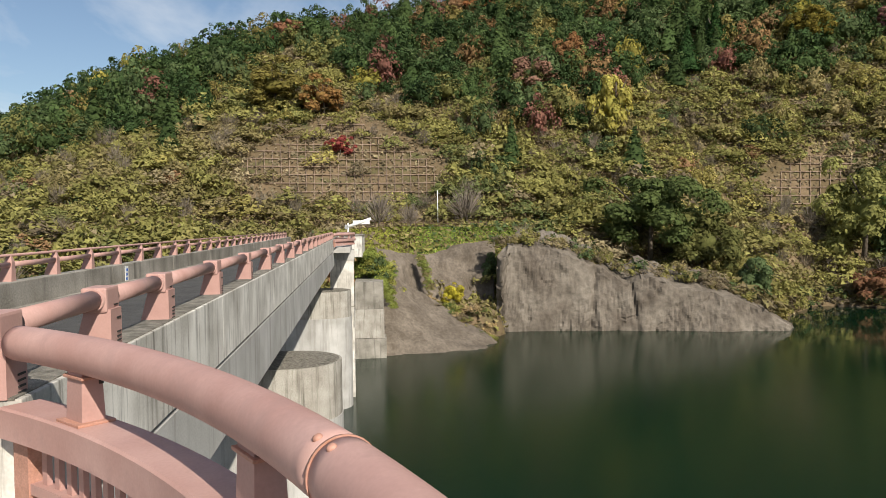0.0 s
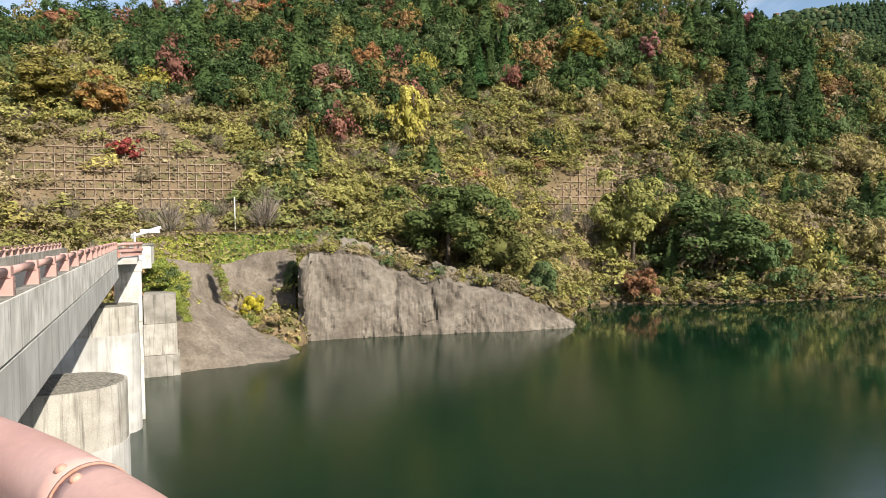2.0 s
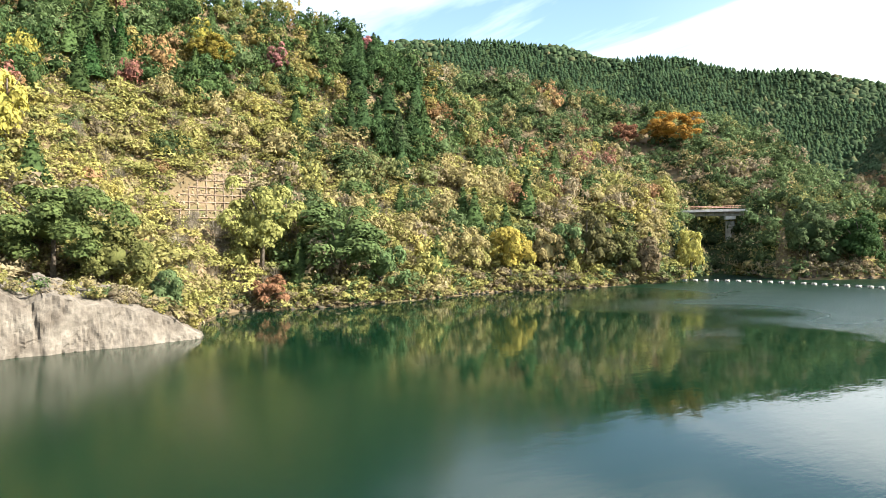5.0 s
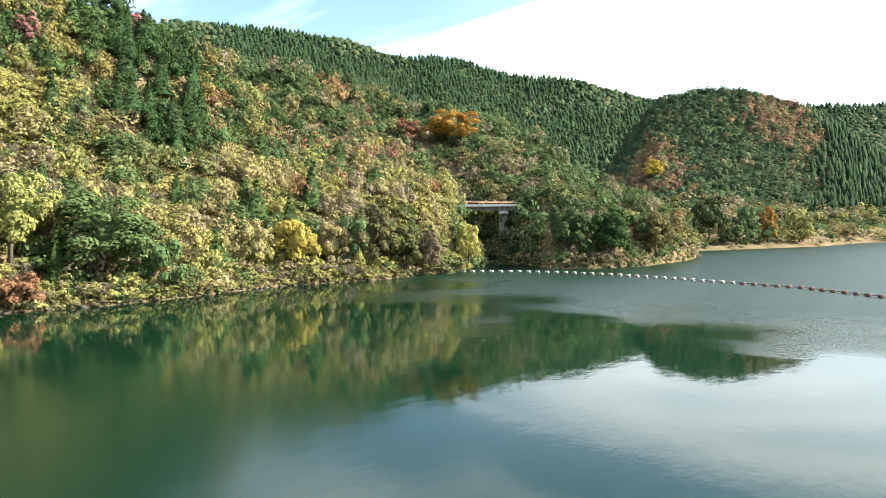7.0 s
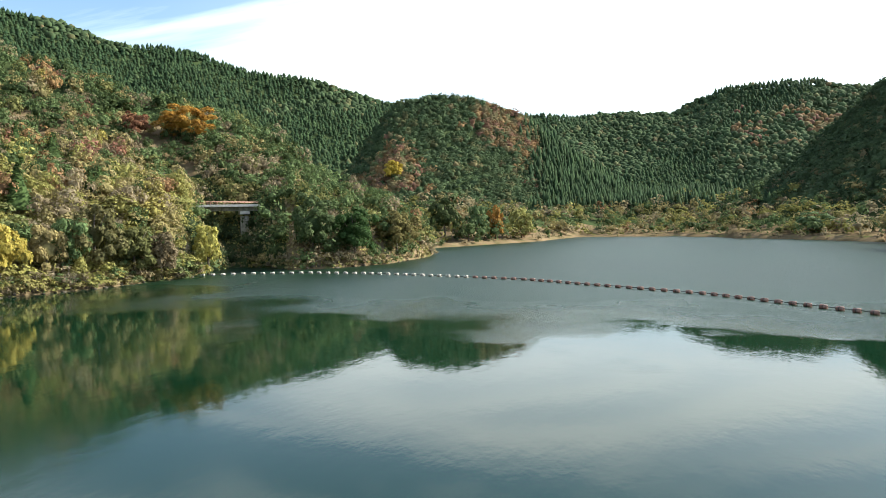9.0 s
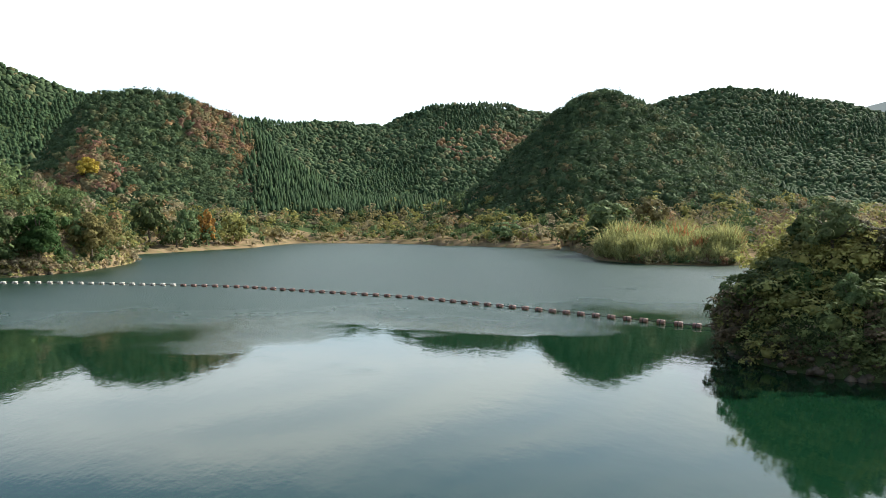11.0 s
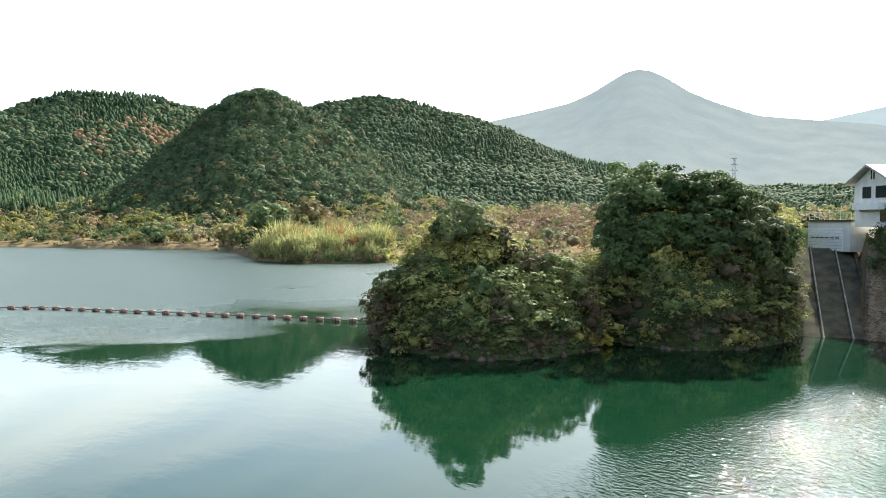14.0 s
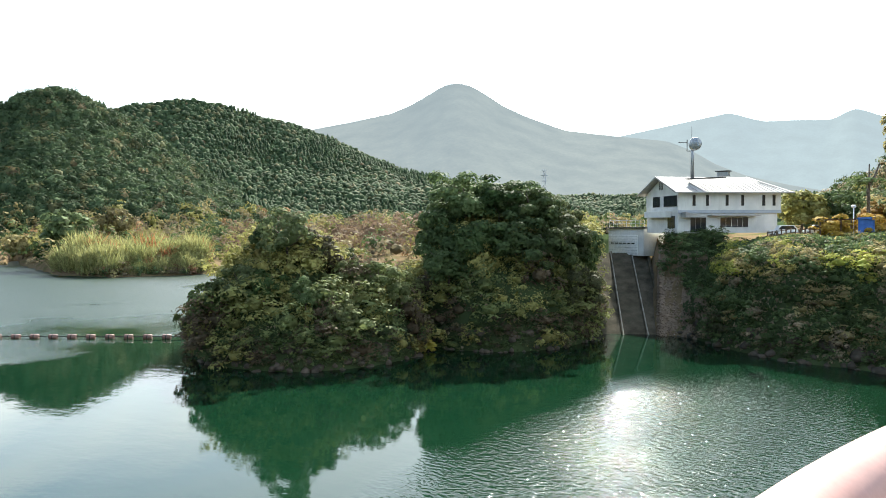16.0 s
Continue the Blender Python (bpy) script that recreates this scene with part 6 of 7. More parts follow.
build_cliff()
sheet("sprayed_slope", "brown-grey sprayed concrete slope running into the water", [(-10, 76.2, -1.0), (-6.6, 76.6, -1.0), (0, 77.2, -1.0), (4.8, 77.9, -1.0), (6.0, 79.5, -1.0)],
      [(-10, 86.5, 9.6), (-7.0, 86.5, 8.4), (-1.8, 88.5, 5.2), (2.6, 88.5, 2.2), (6.4, 86.0, 0.0)], SHOTCRETE)
sheet("sprayed_wall", "stained sprayed concrete wall in a rock gully", [(-9, 92, 6.0), (-5.5, 93, 5.6), (-3.0, 97, 4.6), (1.5, 99, 2.5), (6.8, 99.0, 0.0)],
      [(-9, 97, 11.0), (-5.5, 98, 10.4), (-3.2, 102, 9.6), (1.5, 104.5, 11.0), (7.4, 104.5, 11.6)], SHOTCRETE, bulge=0.6)


def build_abutment():
    a = thing("abutment", "stepped grey concrete abutment block standing at the waterline", "abutment", pose(-8.1, 79.4, 0, 0, 0, 5))
    for z0, z1, w, dep, mat in ((-2, 2.1, 3.5, 6.4, CONCRETE_DARK), (2.1, 5.2, 3.1, 6.0, PIER), (5.2, 8.1, 3.0, 5.8, CONCRETE_DARK)):
        part("lift", box(w, dep, z1 - z0 - 0.03, (0, 0.2, z0), 0.03), mat, a)
    w = thing("wing_wall", "pale concrete wing wall at the end of the bridge", "wall", pose(-10.0, 80.5, 10.6, 0, 0, 4))
    part("wall_block", box(2.2, 8.0, 2.3, (0, 2, 0), 0.03), CONCRETE_STREAKED, w)
    part("coping", box(2.4, 8.2, 0.12, (0, 2, 2.3), 0.02), CONCRETE_DARK, w)


def build_gate():
    g = thing("barrier_gate", "white painted steel barrier beam at the end of the bridge", "gate", pose(-10.6, 81.5, 13.0, 0, 0, 12))
    part("post", box(0.18, 0.18, 1.3, (0, 0, 0), 0.02), WHITE_PAINT, g)
    part("beam", tube([(0, 0, 0.9), (2.6, 0.4, 1.75)], 0.17, 8), WHITE_PAINT, g)
    part("beam_plate", box(1.9, 0.06, 0.42, (1.5, 0.22, 1.15), 0.02), WHITE_PAINT, g)
    part("counterweight", box(0.35, 0.3, 0.5, (-0.2, 0, 0.6), 0.03), STEEL, g)


def build_hanging_vines():
    """Creepers that spill over the abutment and down between the sprayed panels, with dry grass in the gully."""
    rng = np.random.default_rng(27)
    low = []
    for k in range(150):
        f = rng.uniform()
        x, y = -9.6 + 3.4 * f + rng.normal(0, 0.3), 80.5 + 10 * rng.uniform()
        z = 8.0 + 2.6 * rng.uniform() - max(0, x + 8.3) * 0.9
        low.append((THICKET[rng.integers(9)], (x, y, z - 0.3), rng.uniform(0.5, 0.95), rng.uniform(0.7, 1.3), pick(rng, [(3, (0.2, 0.24, 0.055)), (2, (0.26, 0.26, 0.06)), (1, GREEN)])))
    for k in range(36):
        f = rng.uniform()
        low.append((THICKET[rng.integers(9)], (-7.0 + 1.7 * f + rng.normal(0, 0.12), 80.4 - 3.0 * f, 7.9 - 2.9 * f), rng.uniform(0.3, 0.5), 1.0, (0.22, 0.25, 0.06)))
    for k in range(46):
        f = rng.uniform()
        low.append((THICKET[rng.integers(9)], (-3.0 + 1.3 * f + rng.normal(0, 0.15), 97.0 - 2.4 * f, 9.6 - 4.6 * f), rng.uniform(0.35, 0.65), 1.0, pick(rng, [(2, (0.2, 0.23, 0.06)), (1, OLIVE)])))
    for k in range(90):
        f = rng.uniform()
        x, y = -2.6 + 8.6 * f + rng.normal(0, 0.5), 90.5 - 2.0 * f + rng.normal(0, 0.9)
        z = max(float(land(x, y)), 5.0 - 5.2 * f)
        low.append((THICKET[rng.integers(9)], (x, y, z - 0.2), rng.uniform(0.35, 0.8), rng.uniform(0.6, 1.1), pick(rng, [(2.4, (0.34, 0.25, 0.13)), (1.4, BROWN), (1.6, (0.22, 0.22, 0.06)), (1, (0.1, 0.13, 0.04))])))
    woods("hanging_vines", "green creepers and dry grass spilling over a concrete abutment", low, LEAVES, "vines")


def build_lamp_post(az, dist):
    x, y = on_bearing(az, dist)
    z = float(land(x, y)) - 0.2
    p = thing("utility_pole", "slim pale concrete roadside pole on the far bank", "pole", pose(x, y, z))
    part("pole", tube([(0, 0, 0), (0, 0, 5.9)], [0.08, 0.06], 8), WHITE_PAINT, p)
    part("bracket", box(0.5, 0.06, 0.06, (0.1, 0, 5.4)), STEEL, p)


def build_road_fence():
    f = thing("roadside_fence", "low dark brown wooden fence along the lakeside road", "fence", pose(0, 0, 0))
    post, pts = None, []
    for k in range(17):
        az = -6.5 + k * 0.62
        x, y = on_bearing(az, 106.5 + 0.25 * k)
        z = float(land(x, y))
        pts.append((x, y, z))
        m = pose(x, y, z - 0.2)
        post = part("post", box(0.1, 0.1, 1.1, (0, 0, 0), 0.01), BROWN_WOOD, f, m=m) if post is None else again(post, m)
    for h in (0.4, 0.75):
        part("rail", tube([(x, y, z + h) for x, y, z in pts], 0.04, 6), BROWN_WOOD, f)


def slope_point(az, z, lift=0.25):
    d = np.linspace(104, 190, 500)
    a = math.radians(az)
    h = land(np.sin(a) * d, np.cos(a) * d)
    k = int(np.argmax(h >= z))
    return math.sin(a) * d[k], math.cos(a) * d[k] - 0.15, z + lift


def build_slope_frame(label, rows, step):
    """A lattice of concrete beams that holds the hillside: level rows of height, first and last bearing, joined by uprights."""
    fr = thing("slope_frame", label, "retaining lattice", pose(0, 0, 0), "concrete lattices on the hillside")
    for z, a0, a1 in rows:
        n = max(3, int((a1 - a0) / 0.5))
        part("level_beam", tube([slope_point(a0 + (a1 - a0) * k / n, z) for k in range(n + 1)], 0.11, 4), LATTICE, fr)
    for (z0, p0, p1), (z1, q0, q1) in zip(rows, rows[1:]):
        az = math.ceil(max(p0, q0) / step) * step
        while az <= min(p1, q1):
            part("upright", tube([slope_point(az, z0), slope_point(az, (z0 + z1) / 2), slope_point(az, z1)], 0.09, 4), LATTICE, fr)
            az += step


build_abutment()
build_hanging_vines()
build_gate()
build_lamp_post(-0.4, 115.5)
build_road_fence()
build_slope_frame("brown weathered concrete lattice on a bare hillside with dry weeds",
                  [(17.8, -10.4, -0.6), (19.4, -12.0, 0.4), (21, -13.6, 0.4), (22.6, -15.2, -0.2), (24.2, -15.2, -0.6), (25.8, -15.0, -1.0), (27.4, -14.2, -2.2), (29.0, -13.0, -3.2), (30.6, -12.0, -4.0), (32.2, -10.8, -5.0), (33.8, -9.6, -6.0)], 0.62)
build_slope_frame("small weathered concrete lattice on the hillside above the road",
                  [(16.8, 23.4, 28.0), (18.4, 23.4, 28.4), (20.0, 23.8, 28.8), (21.6, 24.2, 29.2), (23.2, 24.8, 29.5), (24.8, 25.2, 29.6), (26.4, 25.8, 29.6)], 0.62)


# ---- the small road bridge over the inlet ----
def build_inlet_bridge():
    p0, p1 = Vector((197, 128, 0)), Vector((217.5, 95.5, 0))
    d = (p1 - p0)
    ang = math.degrees(math.atan2(d.y, d.x))
    n = thing("inlet_bridge", "weathered concrete road bridge on tall columns over a wooded inlet", "bridge", pose(p0.x, p0.y, 0, 0, 0, ang))
    length = d.length
    part("girder", box(length, 1.2, 1.25, (length / 2, 0, 17.0), 0.03), CONCRETE_DARK, n)
    part("deck", box(length + 1.5, 5.0, 0.45, (length / 2, 0, 18.25), 0.02), CONCRETE, n)
    part("kerb", box(length + 1.5, 0.3, 0.3, (length / 2, -2.3, 18.7), 0.02), CONCRETE, n)
    for x in (length - 4.0, 9.5):
        c = part("column", box(2.4, 2.2, 14.6, (x, 0, 0.8), 0.06), CONCRETE_DARK, n)
        part("column_cap", box(2.9, 4.2, 1.0, (x, 0, 15.9), 0.05), CONCRETE, c, "pale cap beam")
    post = None
    for k in range(20):
        m = pose(length * k / 19, -2.35, 19.0)
        post = part("rail_post", box(0.12, 0.12, 0.9), PINK_RUST, n, m=m) if post is None else again(post, m)
    for h in (0.5, 0.9):
        part("rail", tube([(0, -2.35, 19.0 + h), (length, -2.35, 19.0 + h)], 0.07, 6), PINK_RUST, n)


build_inlet_bridge()


# ---- floating boom across the lake ----
def build_boom():
    path = [(171.9, 96.2), (178.4, 80), (179.8, 65.3), (177, 50), (171, 35), (157.5, 8.2), (146.1, -4.1), (128.7, -23.3), (105.7, -39.5), (83.5, -54.6)]
    p = np.array(path, float)
    length = np.hypot(np.diff(p[:, 0]), np.diff(p[:, 1])).sum()
    n = int(length / 2.5)
    pts = [along(path, k / n) for k in range(n + 1)]
    first = {}
    for k, (x, y) in enumerate(pts):
        x2, y2 = pts[min(k + 1, n)]
        x1, y1 = pts[max(k - 1, 0)]
        ang = math.degrees(math.atan2(y2 - y1, x2 - x1)) + (k * 37 % 11 - 5)
        m = pose(x, y, 0.12, 0, 0, ang)
        pale = k < n * 0.42
        key = "pale" if pale else "brown"
        if key not in first:
            f = thing("boom_float", ("bleached" if pale else "rusty brown") + " drum float of a boom lying on the lake", "float", m, "floats of the boom")
            part("drum", tube([(-0.55, 0, 0.1), (-0.5, 0, 0.1), (0.5, 0, 0.1), (0.55, 0, 0.1)], [0.24, 0.34, 0.34, 0.24], 12), FLOAT_PALE if pale else FLOAT_BROWN, f)
            part("strap", tube([(-0.06, 0, 0.1), (0.06, 0, 0.1)], 0.355, 12), DARK_STEEL, f)
            first[key] = f
        else:
            copy_thing(first[key], m)
    c = thing("boom_cable", "thin dark cable threading the floats of a boom", "cable", pose(0, 0, 0))
    part("cable", tube([(*along(path, k / 240), 0.3 + 0.06 * math.cos(k * math.tau * n / 240)) for k in range(241)], 0.06, 5), DARK_STEEL, c)


build_boom()


# ---- the office above the boat ramp ----
def frame_window(parent, x, z, w, h, y, panes=2, side=0, paint=None):
    """A dark window with a frame, sunk into a wall that faces -y (side 0) or -x (side 1)."""
    m = pose(x, y, z) if side == 0 else pose(y, x, z, 0, 0, -90)
    fr = part("window", box(w, 0.08, h, (0, 0.0, 0)), paint or DARK_STEEL, parent, m=m)
    for k in range(panes):
        pw = (w - 0.06 * (panes + 1)) / panes
        part("pane", box(pw, 0.03, h - 0.12, (-w / 2 + 0.06 + pw / 2 + k * (pw + 0.06), -0.045, 0.06)), GLASS, fr)
    return fr


def build_house():
    corner = Vector((35.4, -98.9, 13.0))
    # x runs along the long lakeside wall, y to the back
    ang = math.degrees(math.atan2(math.cos(radians(220.8)), math.sin(radians(220.8))))
    h = thing("office_building", "white two-storey dam office with a low grey gabled roof", "building", pose(*corner, 0, 0, ang + 180) @ pose(0, 0, 0, 0, 0, 180))
    L, Wd = 15.8, 9.0
    s = -1
    part("ground_floor", box(L - 0.5, Wd - 0.3, 2.75, (L / 2 - 0.2, s * -(Wd / 2), 0)), WHITE_WALL, h)
    part("upper_floor", box(L, Wd, 2.95, (L / 2, Wd / 2, 2.75)), WHITE_WALL, h)
    part("blue_band", box(L + 0.04, 0.1, 0.45, (L / 2, -0.03, 2.72)), BLUE_WALL, h)
    # gable roof with wide eaves: its ridge runs along x
    o = 1.1
    bm = bmesh.new()
    prof = [(-o, 5.45), (-o, 5.62), (Wd / 2, 8.0), (Wd + o, 5.62), (Wd + o, 5.45), (Wd / 2, 7.78)]
    a = [bm.verts.new((-o * 0.9, y, z)) for y, z in prof]
    b = [bm.verts.new((L + o * 1.3, y, z)) for y, z in prof]
    b[2].co.x -= 3.4
    b[5].co.x -= 3.4
    bm.faces.new(a)
    bm.faces.new(reversed(b))
    for i in range(6):
        j = (i + 1) % 6
        bm.faces.new((a[j], a[i], b[i], b[j]))
    bmesh.ops.recalc_face_normals(bm, faces=bm.faces)
    roof = part("roof", bm, ROOF_GREY, h)
    for k in range(22):
        x = -o * 0.85 + k * 0.82
        part("roof_seam", tube([(x, -o + 0.02, 5.66), (min(x, L - 2.3), Wd / 2, 8.03)], 0.03, 4), ROOF_GREY, roof)
    gb = bmesh.new()
    tri = [gb.verts.new(p) for p in ((0, 0.0, 5.6), (0, Wd, 5.6), (0, Wd / 2, 7.8), (0.2, 0.0, 5.6), (0.2, Wd, 5.6), (0.2, Wd / 2, 7.8))]
    for f in ((0, 1, 2), (5, 4, 3), (0, 3, 4, 1), (1, 4, 5, 2), (2, 5, 3, 0)):
        gb.faces.new([tri[i] for i in f])
    bmesh.ops.recalc_face_normals(gb, faces=gb.faces)
    part("gable", gb, WHITE_WALL, h)
    for x in (2.4, 4.4, 7.4, 9.8, 13.1, 14.7):
        frame_window(h, x, 3.75, 0.42, 1.5, -0.03, 1)
    frame_window(h, 3.1, 0.1, 2.4, 2.1, 0.12, 3, 0, STEEL)
    frame_window(h, 8.6, 0.75, 4.4, 1.45, 0.12, 5, 0, WHITE_PAINT)
    part("porch_roof", box(7.6, 1.0, 0.14, (8.3, -0.45, 2.35)), ROOF_GREY, h)
    part("entrance_roof", prism([(-1.7, 0.0), (1.2, 0.0), (1.2, 0.12), (-1.7, 0.75)], 1.4), ROOF_GREY, h, m=pose(2.2, -0.5, 2.15))
    # gable end windows
    for y, w in ((2.0, 3.6), (5.9, 2.0)):
        frame_window(h, y, 3.7, w, 1.5, -0.03, max(2, int(w)), 1)
    for y in (4.3, 4.9):
        frame_window(h, y, 6.1, 0.2, 1.2, -0.03, 1, 1)
    frame_window(h, 1.8, 0.7, 1.9, 1.7, 0.0, 3, 1)
    part("balcony", box(0.9, 6.2, 0.9, (-0.45, 4.8, 2.2), 0.03), WHITE_WALL, h)
    return h


def build_mast():
    m = thing("antenna_mast", "grey steel mast with a round dish on the office roof", "antenna", pose(34.9, -103.2, 20.6))
    part("mast", tube([(0, 0, 0), (0, 0, 5.6)], [0.28, 0.2], 10), STEEL, m)
    bm = bmesh.new()
    bmesh.ops.create_uvsphere(bm, u_segments=20, v_segments=12, radius=0.92, matrix=pose(-0.5, 0.4, 4.8) @ Matrix.Diagonal((1, 0.45, 1, 1)))
    part("dish", bm, STEEL, m, smooth=True)
    part("bracket", tube([(0.2, 0, 3.9), (0.75, 0, 3.9), (0.75, 0, 5.5)], 0.07, 6), DARK_STEEL, m)
    part("arm", tube([(0.75, 0, 5.1), (1.9, 0.2, 5.2)], 0.05, 6), DARK_STEEL, m)
    part("rod", tube([(0.1, 0, 5.5), (0.1, 0, 7.4)], 0.025, 5), DARK_STEEL, m)
    part("platform", box(5.2, 1.4, 0.12, (-2.0, 0.6, -0.1)), DARK_STEEL, m)
    u = thing("roof_vent", "dark boxy vent unit on the office roof", "vent", pose(31.2, -105.0, 20.7))
    part("casing", box(1.5, 1.0, 0.55, (0, 0, 0.15), 0.03), STEEL, u)
    part("cap", box(1.9, 1.3, 0.12, (0, 0, 0.8)), DARK_STEEL, u)


def build_boat_shed():
    c = Vector((46.3, -106.3, 9.6))
    ang = -23.5
    s = thing("boat_shed", "white boat shed with roller door above a boat ramp", "shed", pose(*c, 0, 0, ang) @ pose(0, 0, 0, 0, 0, 180))
    part("wall", box(7.6, 5.0, 4.1, (0.2, 2.5, 0)), WHITE_WALL, s)
    part("roof", box(8.2, 5.6, 0.22, (0.2, 2.4, 4.1), 0.02), DARK_STEEL, s)
    d = part("door", box(6.3, 0.12, 3.1, (-0.3, -0.03, 0.05), 0.01), WHITE_PAINT, s)
    for k in range(7):
        part("slat", box(6.2, 0.05, 0.03, (-0.3, -0.1, 0.35 + k * 0.42)), STEEL, d)
    for k in range(6):
        part("vision_slot", box(0.62, 0.04, 0.16, (-2.6 + k * 0.9, -0.11, 1.75)), DARK_STEEL, d)
    f = thing("shed_handrail", "thin steel handrail on the boat shed roof", "railing", pose(*c, 0, 0, ang) @ pose(0, 0, 4.32, 0, 0, 180))
    post = None
    for k in range(9):
        m = pose(-3.6 + k * 0.95, 0.2, 0)
        post = part("post", box(0.05, 0.05, 1.0), STEEL, f, m=m) if post is None else again(post, m)
    for z in (0.5, 1.0):
        part("rail", tube([(-3.6, 0.2, z), (4.0, 0.2, z)], 0.03, 6), STEEL, f)


def build_ramp():
    foot, head = Vector((37.6, -90.0, -0.8)), Vector((46.6, -105.6, 9.6))
    lr = Vector((head.y - foot.y, -(head.x - foot.x), 0)).normalized()
    r = thing("boat_ramp", "steep concrete boat ramp with two rails running into the lake", "ramp", pose(0, 0, 0))

    def strip(name, off, w, lift, mat, thick=0.5):
        bm = bmesh.new()
        up = Vector((0, 0, 1))
        c = []
        for p in (foot, head):
            for o in (off - w / 2, off + w / 2):
                for z in (lift - thick, lift):
                    c.append(bm.verts.new(p + lr * o + up * z))
        for q in ((0, 1, 3, 2), (4, 6, 7, 5), (0, 4, 5, 1), (2, 3, 7, 6), (1, 5, 7, 3), (0, 2, 6, 4)):
            bm.faces.new([c[i] for i in q])
        bmesh.ops.recalc_face_normals(bm, faces=bm.faces)
        part(name, bm, mat, r)
    strip("slab", -0.7, 8.6, 0.35, RAMP, 1.8)
    for o in (-1.55, 1.55):
        strip("rail_beam", o, 0.4, 0.6, RAMP, 0.4)
        strip("rail", o, 0.14, 0.72, CONCRETE_DARK, 0.14)
    for o in (-5.2, 3.8):
        strip("side_wall", o, 0.4, 0.9, RAMP, 2.2)


def build_stony_slope():
    rng = np.random.default_rng(31)
    az, d = np.meshgrid(np.radians(np.linspace(158.7, 162.4, 40)), np.linspace(95.0, 108.5, 60), indexing="ij")
    x, y = np.sin(az) * d, np.cos(az) * d
    z = np.minimum(land(x, y), 10.5) + 0.1 + 0.12 * waviness(x, y, 0.5) + rng.normal(0, 0.05, x.shape)
    idx = np.arange(x.size).reshape(x.shape)
    a, b, c, e = idx[:-1, :-1].ravel(), idx[:-1, 1:].ravel(), idx[1:, 1:].ravel(), idx[1:, :-1].ravel()
    me = mesh_arrays("stony_slope", np.stack([x, y, z], -1).reshape(-1, 3), np.concatenate([np.stack([a, b, c], 1), np.stack([a, c, e], 1)]), RUBBLE)
    tagged(new("stony_slope", me), "brown loose stone slope beside the boat ramp", "slope", kind="structure")
    stones = [(ICO_V * np.random.default_rng(430 + q).uniform(0.6, 1.2, (len(ICO_V), 1)), ICO_T) for q in range(6)]
    rocks = []
    for q in range(1400):
        x, y = on_bearing(rng.uniform(158.8, 162.2), rng.uniform(97, 106))
        z = float(land(x, y))
        if -0.4 < z < 9:
            rocks.append((stones[rng.integers(6)], (x, y, z + 0.08), rng.uniform(0.06, 0.24), 0.7, (0.2, 0.15, 0.1)))
    woods("loose_stones", "brown loose stones lying on a slope beside a boat ramp", rocks, RUBBLE, "stones")
    k = thing("ramp_footing", "pale concrete footing at the water's edge beside the ramp", "footing", pose(34.6, -93.2, -0.3, 0, 0, -35))
    part("block", box(3.2, 0.5, 0.5, (0, 0, 0), 0.03), CONCRETE, k)


def build_yard():
    f = thing("yard_fence", "dark brown wooden fence at the edge of the office yard", "fence", pose(0, 0, 0))
    post, pts = None, []
    for k in range(15):
        az = 166.4 + k * 0.3
        x, y = on_bearing(az, 103.0 - 0.12 * k)
        z = float(land(x, y))
        pts.append((x, y, z))
        m = pose(x, y, z - 0.1)
        post = part("post", box(0.13, 0.13, 1.15), BROWN_WOOD, f, m=m) if post is None else again(post, m)
    for hgt in (0.45, 0.9):
        part("rail", tube([(x, y, z + hgt) for x, y, z in pts], 0.05, 6), BROWN_WOOD, f)
    x, y = on_bearing(170.7, 101)
    z = float(land(x, y))
    p = thing("pergola", "brown wooden pergola under yellow autumn leaves in the office yard", "pergola", pose(x, y, z - 0.05, 0, 0, 10))
    for i in (-1.6, -0.5, 0.6, 1.7):
        for j in (-0.8, 0.8):
            part("post", box(0.16, 0.16, 2.2, (i, j, 0)), BROWN_WOOD, p)
    for j in (-0.8, 0.8):
        part("beam", box(4.2, 0.14, 0.16, (0, j, 2.2)), BROWN_WOOD, p)
    for k in range(8):
        part("rafter", box(0.08, 2.2, 0.1, (-1.9 + k * 0.54, 0, 2.36)), BROWN_WOOD, p)
    x, y = on_bearing(172.5, 101)
    z = float(land(x, y))
    t = thing("blue_shelter", "small shelter hung with a blue plastic sheet", "shelter", pose(x, y, z - 0.05, 0, 0, 8))
    part("sheet", box(1.7, 0.9, 1.7, (0, 0, 0.3), 0.06), BLUE_SHEET, t)
    part("roof", prism([(-1.1, 2.0), (1.1, 2.0), (0.9, 2.2), (-0.9, 2.25)], 1.4), BLUE_SHEET, t)
    x, y = on_bearing(171.75, 101.5)
    z = float(land(x, y))
    l = thing("street_lamp", "white round-headed lamp post in the office yard", "lamp", pose(x, y, z - 0.05))
    part("pole", tube([(0, 0, 0), (0, 0, 3.5)], 0.06, 8), WHITE_PAINT, l)
    bm = bmesh.new()
    bmesh.ops.create_uvsphere(bm, u_segments=14, v_segments=8, radius=0.28, matrix=pose(0, 0, 3.7) @ Matrix.Diagonal((1, 1, 0.7, 1)))
    part("globe", bm, WHITE_PAINT, l, smooth=True)


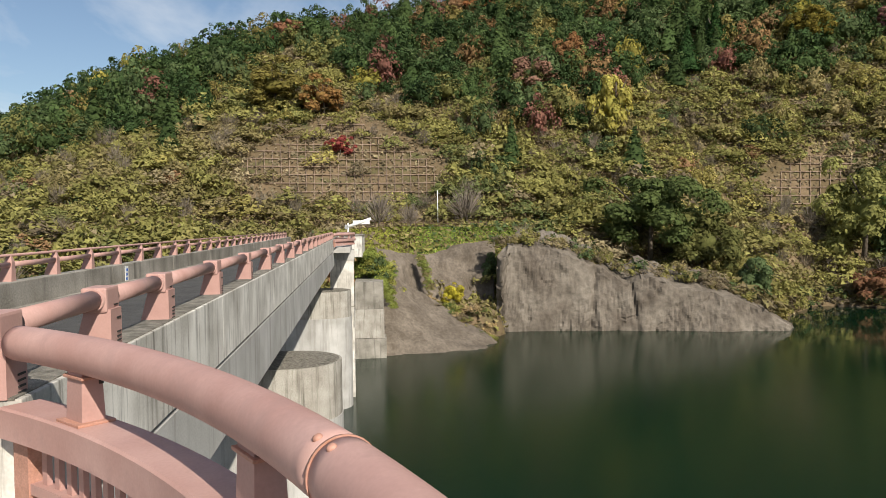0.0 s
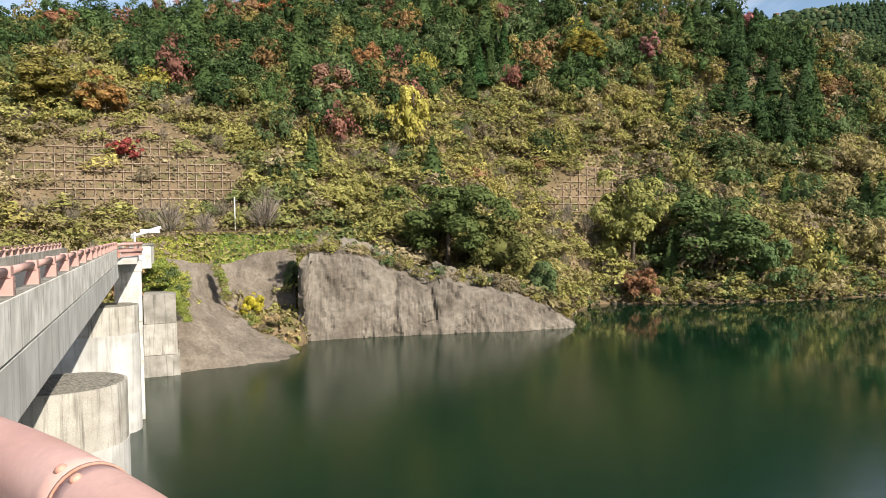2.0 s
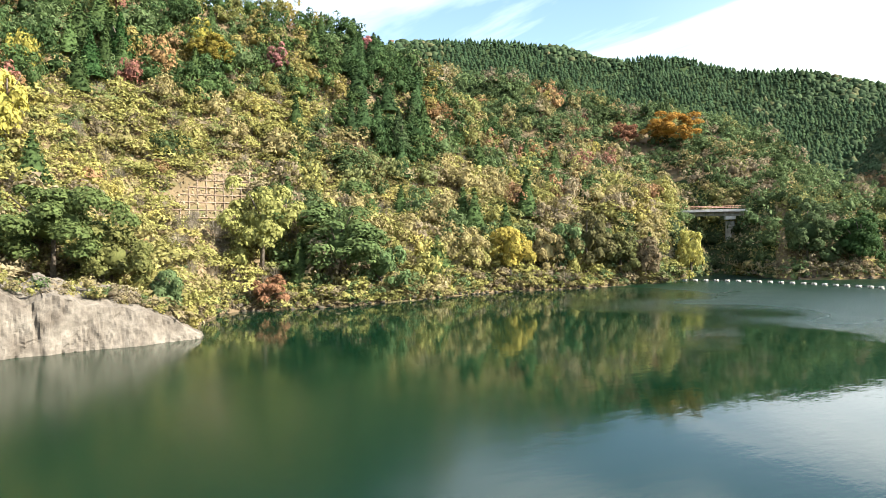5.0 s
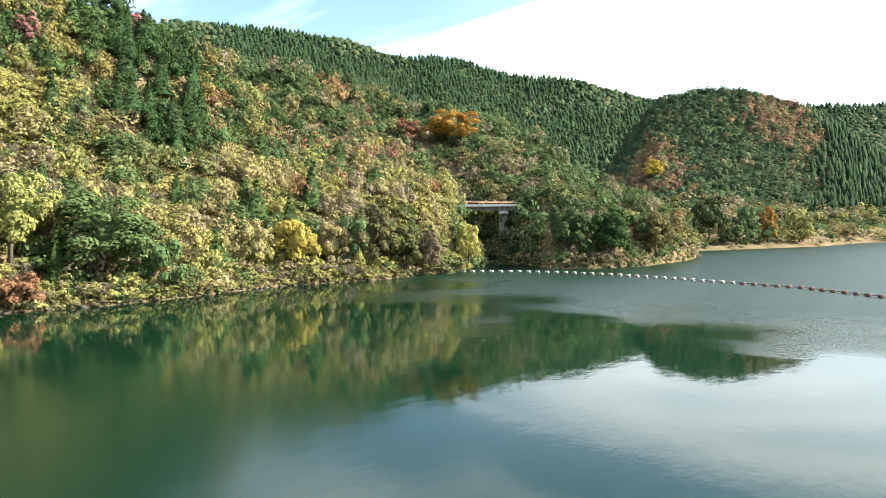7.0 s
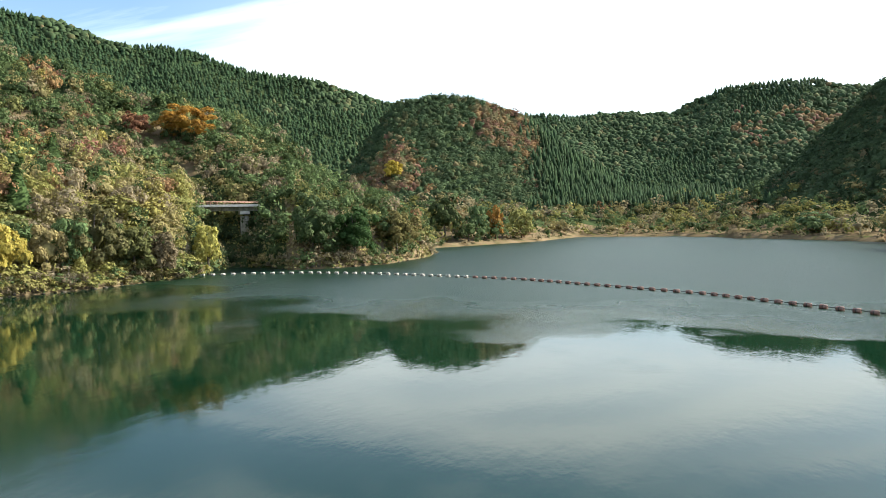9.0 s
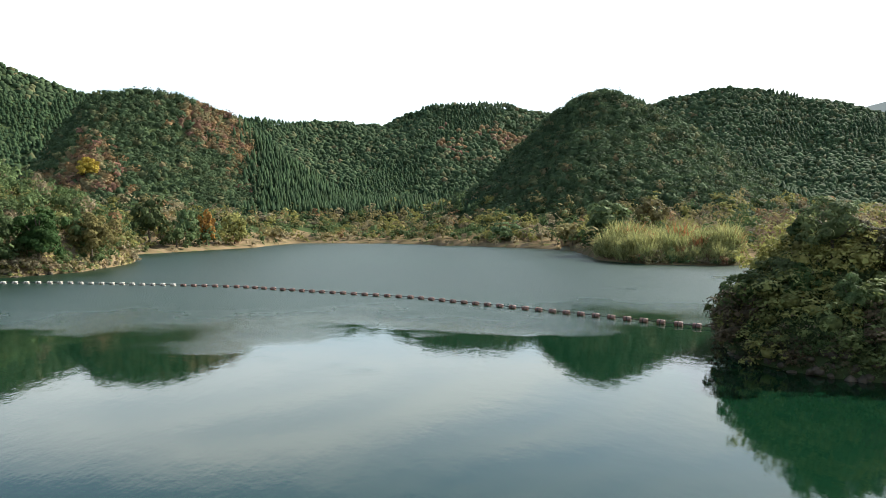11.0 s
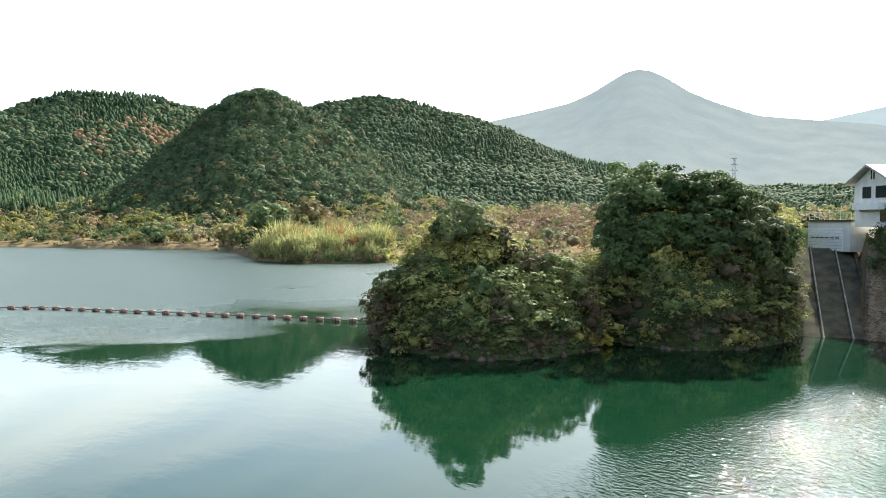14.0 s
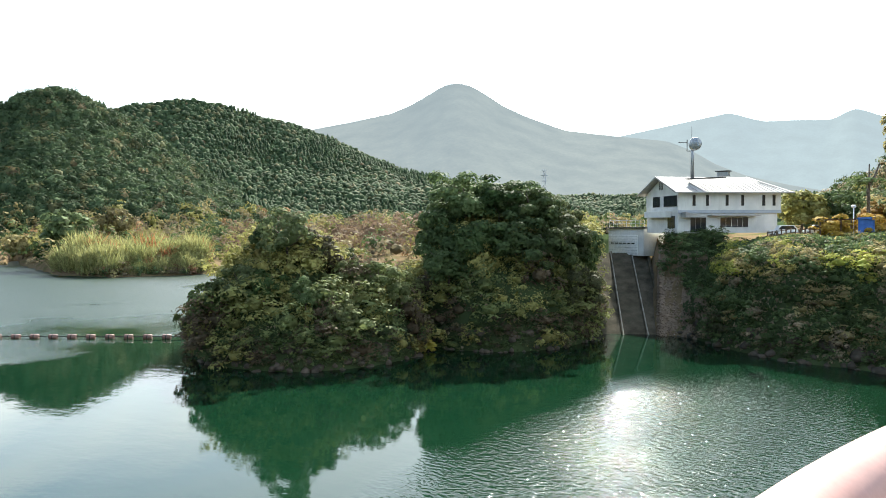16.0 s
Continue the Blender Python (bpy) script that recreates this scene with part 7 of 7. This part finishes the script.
def build_car(az, dist, turn, paint, words):
    x, y = on_bearing(az, dist)
    z = float(land(x, y))
    c = thing("car", words, "car", pose(x, y, z, 0, 0, turn), "cars parked by the office")
    bm = prism([(-1.7, 0.3), (1.7, 0.3), (1.75, 0.75), (0.95, 0.88), (0.5, 1.45), (-1.1, 1.48), (-1.65, 0.9)], 1.5)
    part("body", bm, paint, c)
    part("windows", prism([(-1.35, 0.92), (0.8, 0.92), (0.42, 1.38), (-1.05, 1.4)], 1.52), GLASS, c)
    for i in (-1.1, 1.1):
        for j in (-0.7, 0.7):
            w = part("wheel", tube([(i, j - 0.09, 0.31), (i, j + 0.09, 0.31)], 0.31, 14), DARK_STEEL, c)
            part("rim", tube([(i, j - 0.1, 0.31), (i, j + 0.1, 0.31)], 0.17, 10), STEEL, w)


build_house()
build_mast()
build_boat_shed()
build_ramp()
build_stony_slope()
build_yard()
build_car(167.4, 107, 30, WHITE_PAINT, "small white car parked beside the dam office")
build_car(169.6, 105, 15, WHITE_PAINT, "white car parked behind the yard fence")


def build_far_house():
    x, y = on_bearing(136.3, 560)
    z = float(land(x, y))
    h = thing("greenhouse", "long low white greenhouse on the valley floor", "greenhouse", pose(x, y, z + 1.5, 0, 0, 40))
    part("walls", box(16, 7, 2.4), WHITE_WALL, h)
    part("roof", prism([(-8.3, 2.4), (8.3, 2.4), (8.3, 2.7), (-8.3, 2.7)], 7.4), WHITE_PAINT, h)


build_far_house()


def build_pylon():
    x, y = on_bearing(150.4, 420)
    z = float(land(x, y))
    p = thing("power_pylon", "thin grey steel lattice pylon far behind the knolls", "pylon", pose(x, y, z, 0, 0, 30))
    h = 47.0 - z
    for i in (-1, 1):
        for j in (-1, 1):
            part("leg", tube([(i * 2.2, j * 2.2, 0), (i * 0.4, j * 0.4, h)], 0.16, 5), STEEL, p)
    for k in range(7):
        f = k / 7
        w = 2.2 - 1.8 * f
        for i in (-1, 1):
            part("brace", tube([(-i * w, -w, h * f), (i * (w - 0.25), -w + 0.25, h * (f + 0.14))], 0.1, 4), STEEL, p)
    for f in (0.82, 0.9, 0.98):
        part("cross_arm", box(4.2, 0.3, 0.3, (0, 0, h * f)), STEEL, p)


build_pylon()
